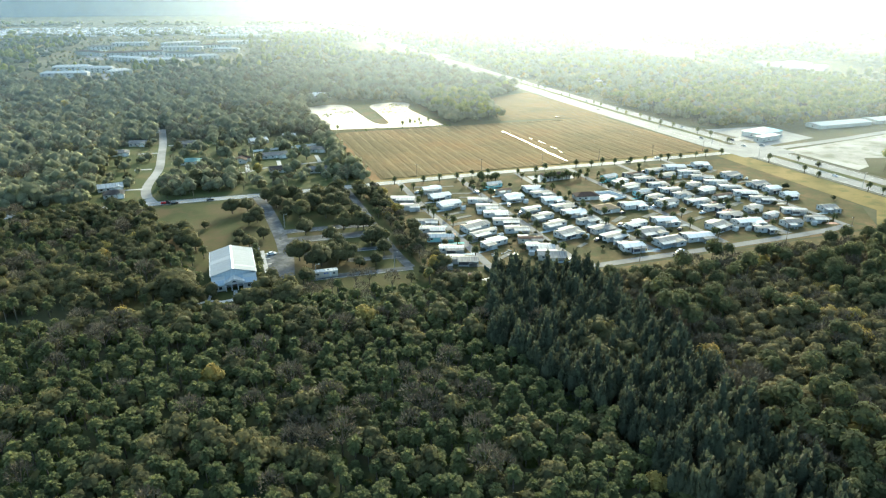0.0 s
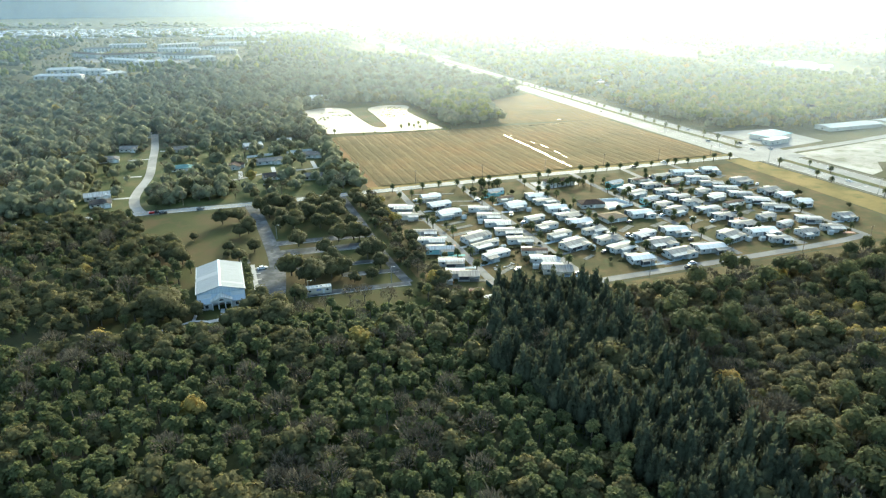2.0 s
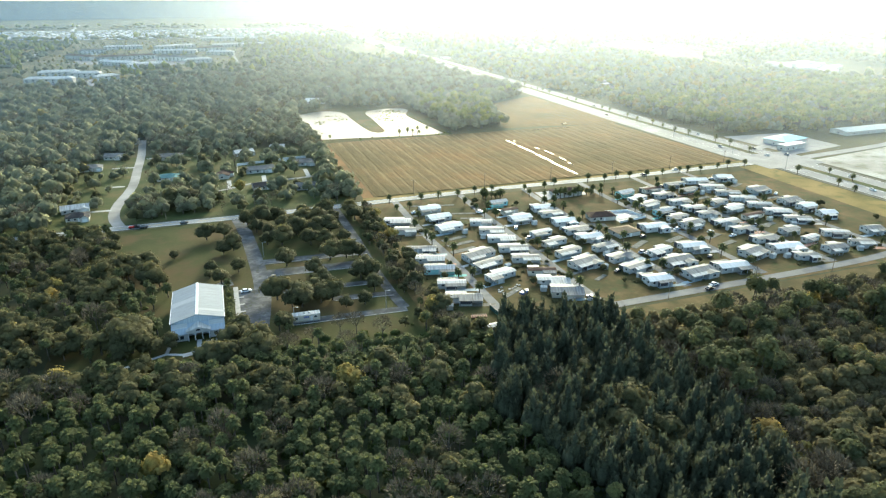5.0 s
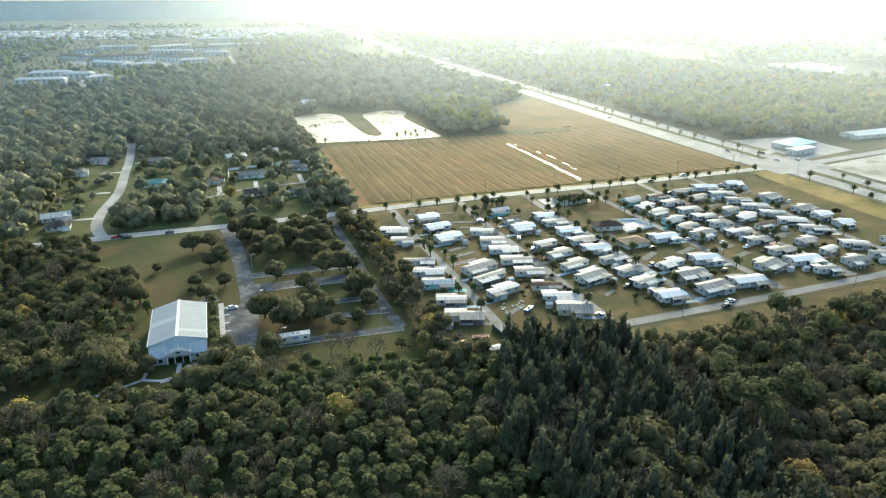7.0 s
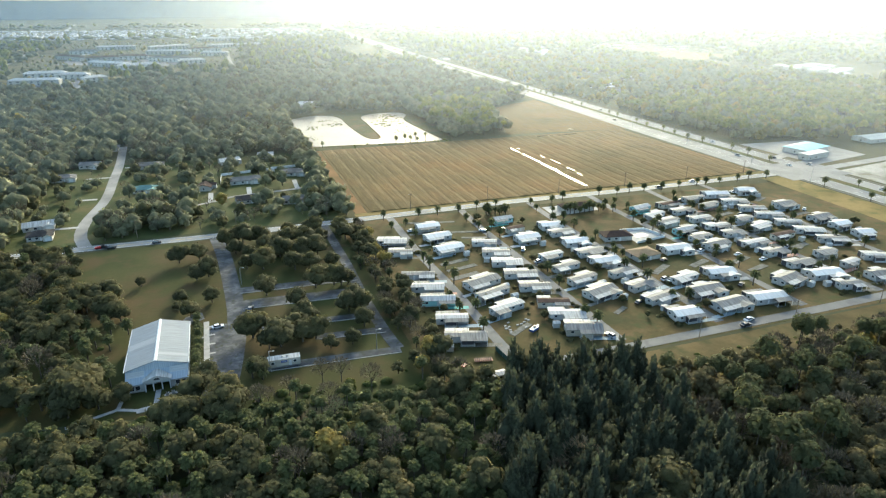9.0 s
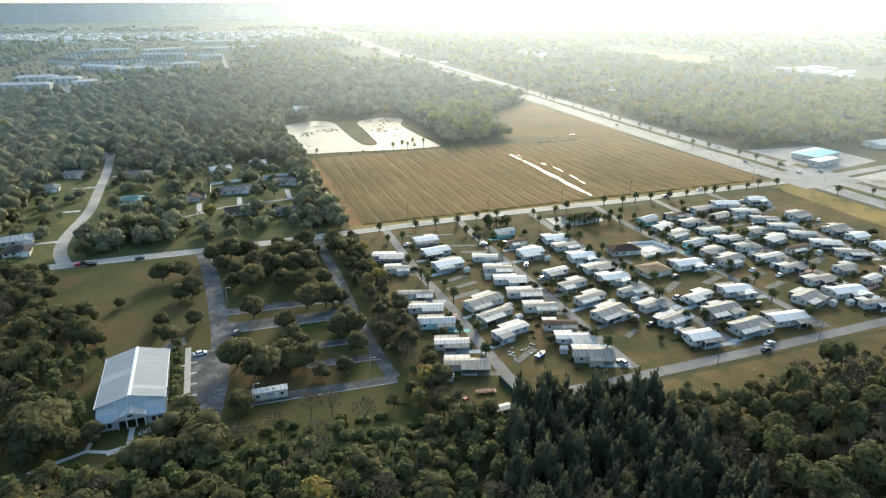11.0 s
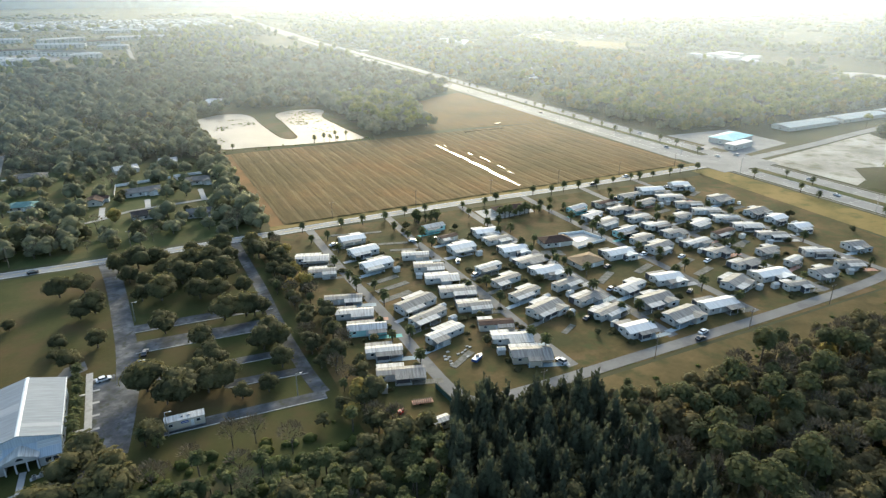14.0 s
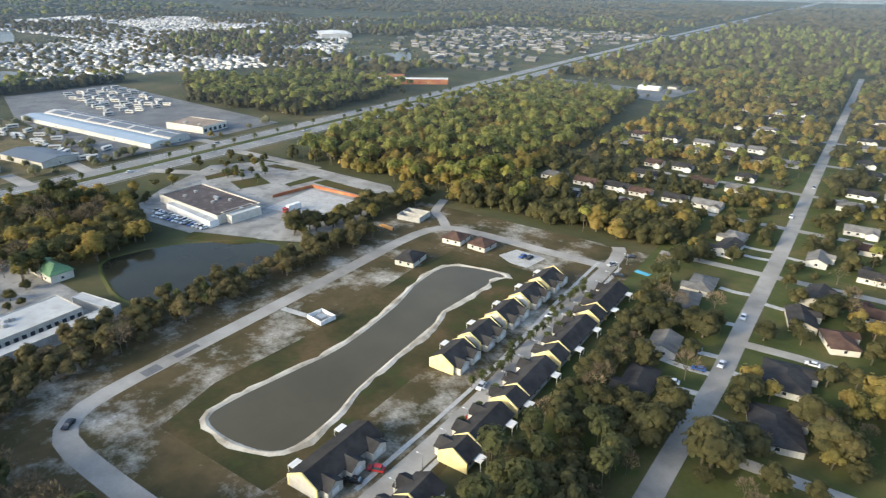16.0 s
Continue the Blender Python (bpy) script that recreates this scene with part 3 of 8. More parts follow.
pond([(820, 60), (880, 50), (872, -40), (812, -20)], 4, SHALLOW, MEADOW, "distant pond in a home park")

# ---- roads ----
HWY = [(540, 3200), (500, 2460), (462, 1700), (449, 1220), (436, 850), (427, 600), (427, 420), (427, 100), (426, -100), (424, -300), (425, -600), (434, -900), (440, -1450), (444, -2400), (452, -4900)]
HWY_LINE = smooth_line(HWY, 30.0)
pair = tagged(new("road", ribbon(ribbon(Shape(), HWY_LINE, 13.6, 0.08, 0, 10.8), HWY_LINE, 13.6, 0.08, 0, -10.8).mesh("road", HIGHWAY)), "pale dual carriageway highway with several lanes", "road", "", "structure")
ROAD_LINES.append((np.array([tuple(p) for p in HWY_LINE]), 19.0))
s = Shape()
for off in (4.3, 17.3, -4.3, -17.3):
    ribbon(s, HWY_LINE, 0.22, 0.095, 0, off, 0.01)
part("edge_line", s, PAINT, pair)
s = Shape()
for i, (a, b) in enumerate(zip(HWY_LINE, HWY_LINE[1:])):
    if abs(a.y) < 1300:
        for off in (8.6, 13.0, -8.6, -13.0):
            for j in range(0, int((b - a).length / 12)):
                p, q = a.lerp(b, j * 12 / (b - a).length), a.lerp(b, (j * 12 + 3.2) / (b - a).length)
                ribbon(s, [p, q], 0.2, 0.095, 0, off, 0.01)
part("lane_marking", s, PAINT, pair)
for side in ([p for p in HWY_LINE if p.y > 440], [p for p in HWY_LINE if -2400 < p.y < 396]):
    m = tagged(new("median", ribbon(Shape(), side, 7.4, 0.22).mesh("median", GREEN_LAWN)), "grassy highway median with kerbs", "median", "", "structure")
    k = Shape()
    for off in (3.8, -3.8):
        ribbon(k, side, 0.25, 0.26, 0, off)
    part("kerb", k, CONCRETE, m)
for off, w in ((-20.2, 1.6), (20.4, 1.6)):
    tagged(new("pavement", ribbon(Shape(), [p for p in HWY_LINE if -800 < p.y < 900], w, 0.07, 0, off).mesh("pavement", OLD_SLAB)), "weathered concrete footpath beside the highway", "pavement", "", "structure")
slab("crossing", [(400, 398), (456, 398), (456, 440), (400, 440)], 0.09, HIGHWAY, "wide signalled road junction", "road")
slab("road_shoulder", [(398, 440), (410.5, 440), (411, 600), (418, 900), (413, 900), (402, 620)], 0.07, HIGHWAY, "wide pale shoulder and turning lane of the highway", "road")
road("road", [(-330, 412), (-65, 415.5), (17, 414), (77, 415), (188, 418), (283, 416), (401, 416.5)], 7.2, surface("country_asphalt", (0.180, 0.176, 0.168), (0.235, 0.230, 0.218), 0.05, 1.2, 0.3, 0.85, c3=(0.280, 0.272, 0.256)), "two-lane pale country road with a yellow centre line", centre=(YELLOW_PAINT, 9.0, 3.0), edges=True)
road("road", [(455, 418), (540, 428), (617, 440), (850, 468), (1073, 486), (1400, 500)], 8.5, HIGHWAY, "pale road leading away from the highway junction")
road("street", [(-43, 416), (-48, 432), (-50, 450), (-49, 470), (-45, 507), (-46, 560), (-47, 604), (-51, 670)], 6.2, PALE_ROAD, "pale curving side street between rural houses")
for u in (115, 158, 203, 246, 289, 332):
    road("street", [(u, 413), (u - 1, 380), (u, 320), (u, 262), (u + 0.5, 247)] if u > 120 else [(114, 413), (113.5, 355), (115, 313), (115, 270), (115.5, 254), (117.5, 246.5)], 4.3, ASPHALT, "narrow grey street of a mobile home park")
road("street", [(115.8, 254), (117, 247), (122, 243.2), (138, 242), (179, 242), (260, 242.5), (310, 244), (334, 247)], 5.0, ASPHALT, "narrow grey street along a wood", z=0.075)
road("street", [(19, 412), (22, 385), (24, 350), (25, 320), (24, 295), (21, 272), (20, 266)], 7.0, LOT, "worn grey drive of a church car park")
road("street", [(76, 412), (77, 354), (76.5, 317), (77.5, 282), (79, 269)], 4.6, LOT, "worn narrow drive past parking rows")
for v, u0, u1, w in ((337, 27, 78, 6), (322.5, 27, 74, 8.5), (300, 33, 70, 4.4), (285.5, 52, 78, 4.4), (269.5, 31, 79.5, 4.6)):
    row = road("parking_row", [(u0, v + 1.5), (u1, v - 1.5)], w, LOT, "cracked asphalt parking row with pale kerb", z=0.05, curve=False, category="car park")
    k = Shape()
    ribbon(k, [Vector((u0 + 1, v + 1.4)), Vector((u1, v - 1.5))], 0.3, 0.2, 0, -w / 2)
    part("kerb", k, CONCRETE, row)
slab("parking_row", [(14.5, 275), (21, 275), (21, 309), (14.5, 309)], 0.07, LOT, "dark asphalt parking bays beside a church", "car park")
slab("pavement", [(12.6, 273), (14.6, 273), (14.6, 313), (12.6, 313)], 0.15, CONCRETE, "pale concrete walk beside parking bays", "pavement")
for v in (280, 287, 294, 301, 308):
    slab("pavement", [(14.6, v), (16.6, v), (16.6, v + 0.9), (14.6, v + 0.9)], 0.13, CONCRETE, "short concrete stub between parking bays", "pavement")
for v in (281, 300):
    slab("pavement", [(9.5, v), (12.6, v), (12.6, v + 1), (9.5, v + 1)], 0.12, CONCRETE, "short concrete path from a door", "pavement")
for a, b, w in (((-26, 256.5), (-12.5, 261.5), 1.3), ((-12.5, 261.5), (-11.5, 267), 1.2), ((-12.5, 261.5), (-6.5, 259), 1.3), ((-7, 258.6), (3.5, 260.3), 2.4), ((-1.5, 260), (-1.2, 269), 1.6)):
    road("pavement", [a, b], w, CONCRETE, "pale concrete garden path before a church", z=0.12, curve=False, category="pavement")
slab("parking_row", [(2, 255), (16, 258), (20, 266), (8, 263), (3, 261)], 0.06, LOT, "small dark asphalt yard", "car park")
slab("parking_row", [(2, 310), (13, 316), (12, 322), (6, 320)], 0.06, ASPHALT, "pale asphalt apron behind a church", "car park")

# the unfinished estate round the long pond
road("street", [(110, 46), (144, 46), (180, 46), (198, 44.5), (206, 38), (209, 27), (209.5, 5), (209.5, -31), (210, -89), (210.5, -118), (208, -138), (200, -147), (184, -149), (150, -148), (120, -148)], 6.4, PALE_ROAD, "new pale kerbed street curving round a pond")
road("street", [(206, -40.5), (199, -41), (192, -42)], 2.6, CONCRETE, "short concrete spur to a pump shelter")
road("street", [(203, -147), (213, -157), (221, -163), (228, -182)], 5.0, PALE_ROAD, "pale connecting lane")
road("street", [(117.5, 45), (116.5, 14), (115.5, -13), (115.5, -44), (118, -100), (119, -158), (123, -172)], 6.2, PALE_ROAD, "pale concrete street between yellow townhouses")
for u in (121, 111):
    road("pavement", [(u + 0.8, 14), (u - 0.4, -44), (u + 2, -100), (u + 3, -150)], 1.4, CONCRETE, "concrete footpath before townhouses", z=0.12, category="pavement")
slab("parking_lot", [(164, -131.5), (160.5, -142), (145, -140.5), (147.5, -126.5), (156, -127)], 0.05, CONCRETE, "small pale car park beside new houses", "car park")
slab("road_patch", [(206.8, 9), (210.8, 9), (210.8, 15), (206.8, 15)], 0.075, ASPHALT, "dark square road repair", "road")
slab("road_patch", [(208.5, -6), (211, -6), (211, 3), (208.5, 3)], 0.075, ASPHALT, "dark long road repair", "road")

# suburban streets
road("street", [(63, 30), (62, -24), (61, -53), (59.5, -84), (59.5, -131), (59, -192), (59, -263), (60, -397), (61, -740), (62, -900)], 6.4, PALE_ROAD, "long straight pale suburban street")
for v, u0, u1 in ((-50, 60, -40), (-113.5, 59, 20), (-178, 105, -40), (-244, 195, -40), (-311, 150, -40), (-392, 200, -40), (-470, 150, -40), (-560, 150, -40)):
    road("street", [(u0, v), ((u0 + u1) / 2, v - 1), (u1, v)], 4.6, PALE_ROAD, "pale suburban side street", z=0.055)
for u0, u1, v in ((62, 78, -100), (62, 78, -88), (58, 46, -93), (62, 76, -75), (57, 44, -66), (62, 75, -126), (62, 74, -155), (62, 76, -208), (62, 75, -197), (57, 44, -150), (57, 42, -205)):
    road("driveway", [(u0, v), ((u0 + u1) / 2, v + 0.8), (u1, v)], 2.6, CONCRETE, "concrete driveway across a lawn", z=0.05, category="driveway")
for u0, u1, v in ((-50, -62, 508), (-48, -64, 563), (-52, -68, 453), (-42, -24, 590)):
    road("driveway", [(u0, v), (u1, v + 1)], 3.0, CONCRETE, "pale driveway of a rural house", z=0.05, curve=False, category="driveway")
road("driveway", [(17, 478), (30, 486), (52, 489), (75, 492), (92, 496)], 3.2, PALE_ROAD, "pale lane before rural houses", category="driveway")
road("driveway", [(-20, 475), (0, 473), (17, 478)], 2.6, PALE_ROAD, "pale lane before rural houses", category="driveway")
for u, v0, v1 in ((17, 478, 500), (41, 487, 506), (72, 492, 515)):
    road("driveway", [(u, v0), (u + 0.5, v1)], 3.0, CONCRETE, "concrete driveway of a rural house", z=0.055, curve=False, category="driveway")

# office yard, store lot and junction lot
YARD_CONCRETE = surface("worn_yard_concrete", (0.185, 0.178, 0.165), (0.265, 0.255, 0.235), 0.06, 0.9, 0.4, 0.9, c3=(0.330, 0.318, 0.292), stain=(0.145, 0.140, 0.130))
slab("parking_lot", [(248, 62), (266, 63), (382, 69), (386, 14), (346, -8), (318, -14), (300, -4), (272, -3), (248, -3)], 0.05, YARD_CONCRETE, "pale concrete yard of an office compound", "car park")
slab("parking_lot", [(332, -66), (300, -68), (262, -84), (246, -92), (240, -100), (254, -172), (268, -184), (330, -186), (372, -178), (392, -150), (372, -100), (356, -72)], 0.05, YARD_CONCRETE, "pale sun-bleached store car park", "car park")
slab("parking_lot", [(452, 408), (520, 418), (617, 434), (590, 380), (566, 364), (545, 350), (492, 366), (470, 344), (452, 338)], 0.05, surface("old_sandy_paving", (0.230, 0.212, 0.175), (0.340, 0.318, 0.270), 0.03, 0.6, 0.4, 0.9, c3=(0.420, 0.398, 0.345), stain=(0.150, 0.140, 0.085)), "worn sandy empty lot at a road junction", "car park")
slab("parking_lot", [(456, -40), (460, -130), (700, -140), (772, -90), (764, -30), (480, -30)], 0.045, YARD, "rough ground behind a row of sheds", "ground")
slab("parking_lot", [(456, -110), (458, -270), (760, -300), (770, -190), (660, -150)], 0.045, ASPHALT, "grey yard crowded with parked vans", "car park")
slab("parking_lot", [(455, 428), (520, 440), (520, 500), (452, 505)], 0.045, HIGHWAY, "pale forecourt of a roadside shop", "car park")
for a, b in (((440, 60), (470, 58)), ((440, -60), (475, -62)), ((440, -96), (470, -100)), ((440, -192), (462, -190)), ((415, 68), (384, 66)), ((414, -120), (384, -135)), ((414, -185), (330, -186)), ((440, 455), (462, 462))):
    road("driveway", [a, b], 8.0, PALE_ROAD, "pale driveway joining the highway", curve=False, category="driveway")
for outline in ([(352, -134), (336, -128), (330, -146), (346, -152)], [(374, -132), (366, -128), (362, -150), (372, -156)], [(322, -150), (316, -148), (312, -172), (320, -172)], [(362, -170), (340, -172), (338, -178), (360, -177)], [(296, -62), (272, -70), (264, -78), (268, -82), (300, -70)], [(262, -116), (259, -116), (259, -140), (262, -140)], [(310, -162), (262, -160), (262, -168), (308, -171)]):
    slab("grass_island", outline, 0.14, MEADOW, "kerbed grass island in a store car park", "grass")
for r in ((246, 388, -8, 72), (250, 392, -190, -60), (452, 640, -190, -20), (640, 790, -310, -150), (452, 600, 335, 440), (450, 530, 425, 510), (101, 236, -172, 20), (84, 404, 228, 412), (-30, 84, 244, 410), (110, 235, -20, 60)):
    KEEP_CLEAR.append(r)


# ---- buildings ----
def window(parent, x, y, z, w, h, side, mat=None, far_off=False):
    """A window on a wall that faces side: its frame stands 3 cm proud and holds a dark pane."""
    a = {"s": 0.0, "e": 90.0, "n": 180.0, "w": 270.0}[side]
    at = pose(x, y, z, 0, 0, a)
    f = Shape()
    f.box(-w / 2 - 0.08, w / 2 + 0.08, -0.05, 0.06, -h / 2 - 0.08, -h / 2).box(-w / 2 - 0.08, w / 2 + 0.08, -0.05, 0.06, h / 2, h / 2 + 0.08)
    f.box(-w / 2 - 0.08, -w / 2, -0.05, 0.06, -h / 2, h / 2).box(w / 2, w / 2 + 0.08, -0.05, 0.06, -h / 2, h / 2)
    if far_off:
        return part("window", f.box(-w / 2, w / 2, -0.025, 0.05, -h / 2, h / 2, 1), [TRIM, mat or GLASS], parent, "", at)
    ob = part("window", f, TRIM, parent, "", at)
    part("pane", Shape().box(-w / 2, w / 2, -0.025, 0.05, -h / 2, h / 2), mat or GLASS, ob)
    return ob


def door(parent, x, y, side, h=2.03, w=0.9, z=0.0, mat=None):
    a = {"s": 0.0, "e": 90.0, "n": 180.0, "w": 270.0}[side]
    return part("door", Shape().box(-w / 2, w / 2, -0.05, 0.06, z, z + h), mat or TRIM, parent, "", pose(x, y, 0, 0, 0, a))


HOME_LOOKS = {  # roof, wall, wide or single, words
    "w": (WHITE_ROOF, SIDING, 4.3, "white metal roof over a single-wide mobile home"),
    "g": (GREY_ROOF, SIDING, 4.4, "weathered grey-roofed single-wide mobile home"),
    "d": (BROWN_ROOF, BEIGE, 4.4, "brown-roofed beige single-wide mobile home"),
    "D": (GREY_ROOF, BEIGE, 7.0, "dark grey-roofed mobile home with a screened porch"),
    "W": (BRIGHT_ROOF, SIDING, 7.6, "bright white roof on a wide mobile home"),
    "s": (GREY_ROOF, SIDING, 7.4, "white-walled double-wide mobile home with grey gable roof"),
    "t": (WHITE_ROOF, TEAL, 5.6, "turquoise-walled mobile home with white roof"),
    "r": (WHITE_ROOF, SIDING, 3.0, "long white travel trailer beside a wood"),
}


def mobile_home(u, v, length, turn, look_key, flip=False):
    roof, wall, width, words = HOME_LOOKS[look_key]
    L, W = length * 0.9, width * 0.9
    if look_key == "w" and RNG.random() < 0.35:
        roof = GREY_ROOF
    H = 2.5 if look_key != "r" else 2.6
    base = 0.35
    home = thing("mobile_home", words + " on a dry lawn", "mobile home", pose(u, v, 0.03, 0, 0, turn), "mobile homes of the park")
    x0, x1, y0, y1 = -L / 2, L / 2, -W / 2, W / 2
    rise = 0.42 if W < 5 else 1.05
    wide = W >= 5
    part("body", Shape().gable_wall(x0, x1, y0, y1, base, H + base, rise - 0.12), wall, home)
    part("skirting", Shape().box(x0 + 0.06, x1 - 0.06, y0 + 0.06, y1 - 0.06, -0.1, base), METAL, home)
    part("roof", Shape().gable_roof(x0 - 0.3, x1 + 0.3, y0 - 0.3, y1 + 0.3, H + base + 0.02, rise, 0.14), roof, home)
    zc = base + 1.55
    n = max(2, int(L / 3.6))
    for i in range(n):
        x = x0 + L * (i + 0.5) / n
        if i != 1:
            window(home, x, y0, zc, 1.1, 0.9, "s")
    for y in ((-W * 0.25, W * 0.25) if wide else (0,)):
        window(home, x0, y, zc, 1.2, 0.9, "w", None, True)
        window(home, x1, y, zc, 1.0, 0.9, "e")
    door(home, x0 + L * 1.5 / n, y0, "s", 2.0, 0.85, base)
    if look_key == "r":
        return home
    # carport and porch roofs on the long sides, with slab and posts
    street = 1 if flip else -1
    cl, cd = L * RNG.uniform(0.42, 0.8), RNG.uniform(2.2, 3.2)
    cx0 = x0 if street < 0 else x1 - cl
    part("carport_roof", Shape().add([(cx0, y0 - cd, 2.5), (cx0 + cl, y0 - cd, 2.5), (cx0 + cl, y0 - 0.32, 2.95), (cx0, y0 - 0.32, 2.95), (cx0, y0 - cd, 2.38), (cx0 + cl, y0 - cd, 2.38), (cx0 + cl, y0 - 0.32, 2.83), (cx0, y0 - 0.32, 2.83)],
                                   [(0, 1, 2, 3), (7, 6, 5, 4), (4, 5, 1, 0), (5, 6, 2, 1), (6, 7, 3, 2), (7, 4, 0, 3)]), (WHITE_ROOF if RNG.random() < 0.35 else GREY_ROOF) if roof != GREY_ROOF else (WHITE_ROOF if RNG.random() < 0.6 else GREY_ROOF), home)
    for i in range(3):
        part("post", Shape().box(-0.06, 0.06, -0.06, 0.06, 0, 2.4), TRIM, home, "", pose(cx0 + 0.2 + i * (cl - 0.4) / 2, y0 - cd + 0.15, 0))
    tint = RNG.random()
    pave = TEAL_SLAB if look_key == "t" else BLUE_SLAB if tint < 0.18 else BRICK_SLAB if tint < 0.28 else OLD_SLAB if tint < 0.7 else CONCRETE
    reach = 5.5
    sx0, sx1 = (cx0 - reach, cx0 + cl) if street < 0 else (cx0, cx0 + cl + reach)
    part("carport_slab", Shape().box(sx0, sx1, y0 - cd, y0 - 0.1, -0.2, 0.06), pave, home)
    if RNG.random() < 0.6:
        rx0 = cx0 + cl * (0.45 if street < 0 else 0.06)
        room = part("screen_room", Shape().box(rx0, rx0 + cl * 0.48, y0 - cd + 0.3, y0 - 0.02, 0, 2.36), SCREEN if RNG.random() < 0.55 else wall, home)
        part("sill_panel", Shape().box(rx0 - 0.03, rx0 + cl * 0.48 + 0.03, y0 - cd + 0.25, y0 - cd + 0.31, 0, 0.8), wall, room)
    if RNG.random() < 0.85 and L > 10:
        pl = L * RNG.uniform(0.4, 0.85)
        px0 = x1 - pl if street < 0 else x0
        part("porch_roof", Shape().gable_roof(px0, px0 + pl, y1 + 0.28, y1 + 3.0, 2.62, 0.12, 0.1, split=0.1), (GREY_ROOF if RNG.random() < 0.4 else WHITE_ROOF) if roof != GREY_ROOF else WHITE_ROOF, home)
        p = part("screen_porch", Shape().box(px0 + 0.15, px0 + pl - 0.15, y1 + 0.02, y1 + 2.8, 0, 2.48), SCREEN, home)
        fr = Shape()
        for i in range(4):
            xx = px0 + 0.15 + (pl - 0.3) * i / 3
            fr.box(xx - 0.05, xx + 0.05, y1 + 2.78, y1 + 2.86, 0, 2.48)
        fr.box(px0 + 0.15, px0 + pl - 0.15, y1 + 2.78, y1 + 2.85, 0, 0.7)
        part("porch_frame", fr, wall, p)
    if wide and look_key in "Ws" and RNG.random() < 0.6:
        ex0 = x1 - L * 0.42
        part("wing", Shape().gable_wall(ex0, x1 - 0.1, y0 - 3.0, y0 + 0.1, 0, 2.5, 0.5, 0, "y"), wall, home)
        part("wing_roof", Shape().gable_roof(ex0 - 0.2, x1 + 0.1, y0 - 3.3, y0 + 0.8, 2.68, 0.62, 0.12, 0, "y"), roof, home)
        window(home, (ex0 + x1) / 2, y0 - 3.0, 1.5, 1.8, 1.1, "s")
    if RNG.random() < 0.45:
        shed_x = x1 - 1.6 if street < 0 else x0 + 1.6
        sh = part("shed", Shape().gable_wall(shed_x - 1.3, shed_x + 1.3, y0 - 6.2, y0 - 4.0, 0, 2.0, 0.5), wall, home)
        part("shed_roof", Shape().gable_roof(shed_x - 1.45, shed_x + 1.45, y0 - 6.35, y0 - 3.85, 2.02, 0.55, 0.08), WHITE_ROOF, sh)
    return home


COLUMNS = (
    (104.0, ((370.6, -18, 16.5, "w"), (354, -15, 13.1, "w"), (325, -17, 16.1, "w"), (311.5, -16, 15.6, "w"), (298, -16, 15.5, "t"), (281, -16, 13.6, "w"), (266, -18, 17.2, "g"))),
    (128.2, ((385.8, 0, 13.5, "W"), (369.4, 6, 15, "W"), (351.7, 8, 15.5, "W"), (308.9, 16, 18, "s"), (297.3, 16, 17.5, "g"), (282.7, 13, 16.5, "w"))),
    (148.0, ((353.4, -19, 13.5, "w"), (338.5, -19, 14.6, "g"), (325.5, -16, 15.7, "w"), (311.1, -15, 16, "g"), (296.8, -15, 14.6, "w"), (280.4, -19, 14, "d"), (269.3, -18, 15.7, "w"), (257, -20, 15, "D"))),
    (171.8, ((383.7, 4, 12.4, "t"), (367, 8, 11, "d"), (352.5, 2, 13.9, "W"), (326.8, 8, 13.3, "w"), (312.1, 10, 15.2, "w"), (297.5, 11, 15.6, "g"), (283.2, 14, 16, "s"))),
    (192.6, ((365.5, -6, 13, "W"), (353.9, 2, 13.6, "g"), (338.8, -6, 13.6, "W"), (324.2, 6, 15.5, "g"), (311.6, -2, 14, "W"), (297.9, 10, 14.4, "g"), (282.5, 11, 14.2, "g"), (269.9, 12, 15.6, "w"), (254.5, -3, 13, "W"))),
    (215.4, ((283.2, 10, 15.2, "w"), (270.1, 2, 16.5, "s"), (255.9, 5, 16.5, "s"))),
    (234.6, ((314, -2, 15, "W"), (283, -8, 14, "W"), (255.4, -5, 16.5, "W"))),
    (257.8, ((375.7, 12, 13.5, "t"), (362.2, 12, 15, "w"), (349.6, 12, 16, "g"), (335, 7, 16, "t"), (323.4, 2, 14, "g"), (311.6, 8, 15.5, "s"), (267.3, 14, 14, "s"))),
    (278.4, ((376, 6, 14, "d"), (362.6, 6, 14.5, "g"), (348.2, 5, 14, "w"), (334.5, -3, 14.5, "w"), (322.2, 0, 12, "g"), (307.6, 5, 16, "w"), (294.3, 4, 12.7, "g"), (279.2, 2, 15, "g"), (266.1, -6, 17, "W"), (253.6, -12, 11.2, "g"))),
    (301.0, ((381.7, 0, 16, "g"), (367.6, 9, 15, "w"), (339.3, 4, 12.5, "g"), (327.2, 11, 16.5, "w"), (311.7, 6, 16, "d"), (285.7, -2, 12.6, "g"), (272, 10, 11, "w"), (257.1, -5, 12, "s"))),
    (320.4, ((384.1, -13, 16.5, "W"), (368, -13, 16.5, "w"), (353.4, -20, 16, "w"), (340.5, -22, 16.5, "w"), (326.7, -22, 14.8, "w"), (312.8, -23, 16, "w"), (298.2, -22, 15.5, "w"), (273.5, -24, 14.5, "w"), (258.6, -22, 12.4, "w"))),
    (344.4, ((384.8, -14, 12.6, "W"), (353.3, 2, 14, "s"), (327.6, 4, 14.5, "s"), (314.5, 2, 11.5, "W"), (300.3, -10, 10.5, "W"), (271.5, -10, 10.5, "s"))),
)
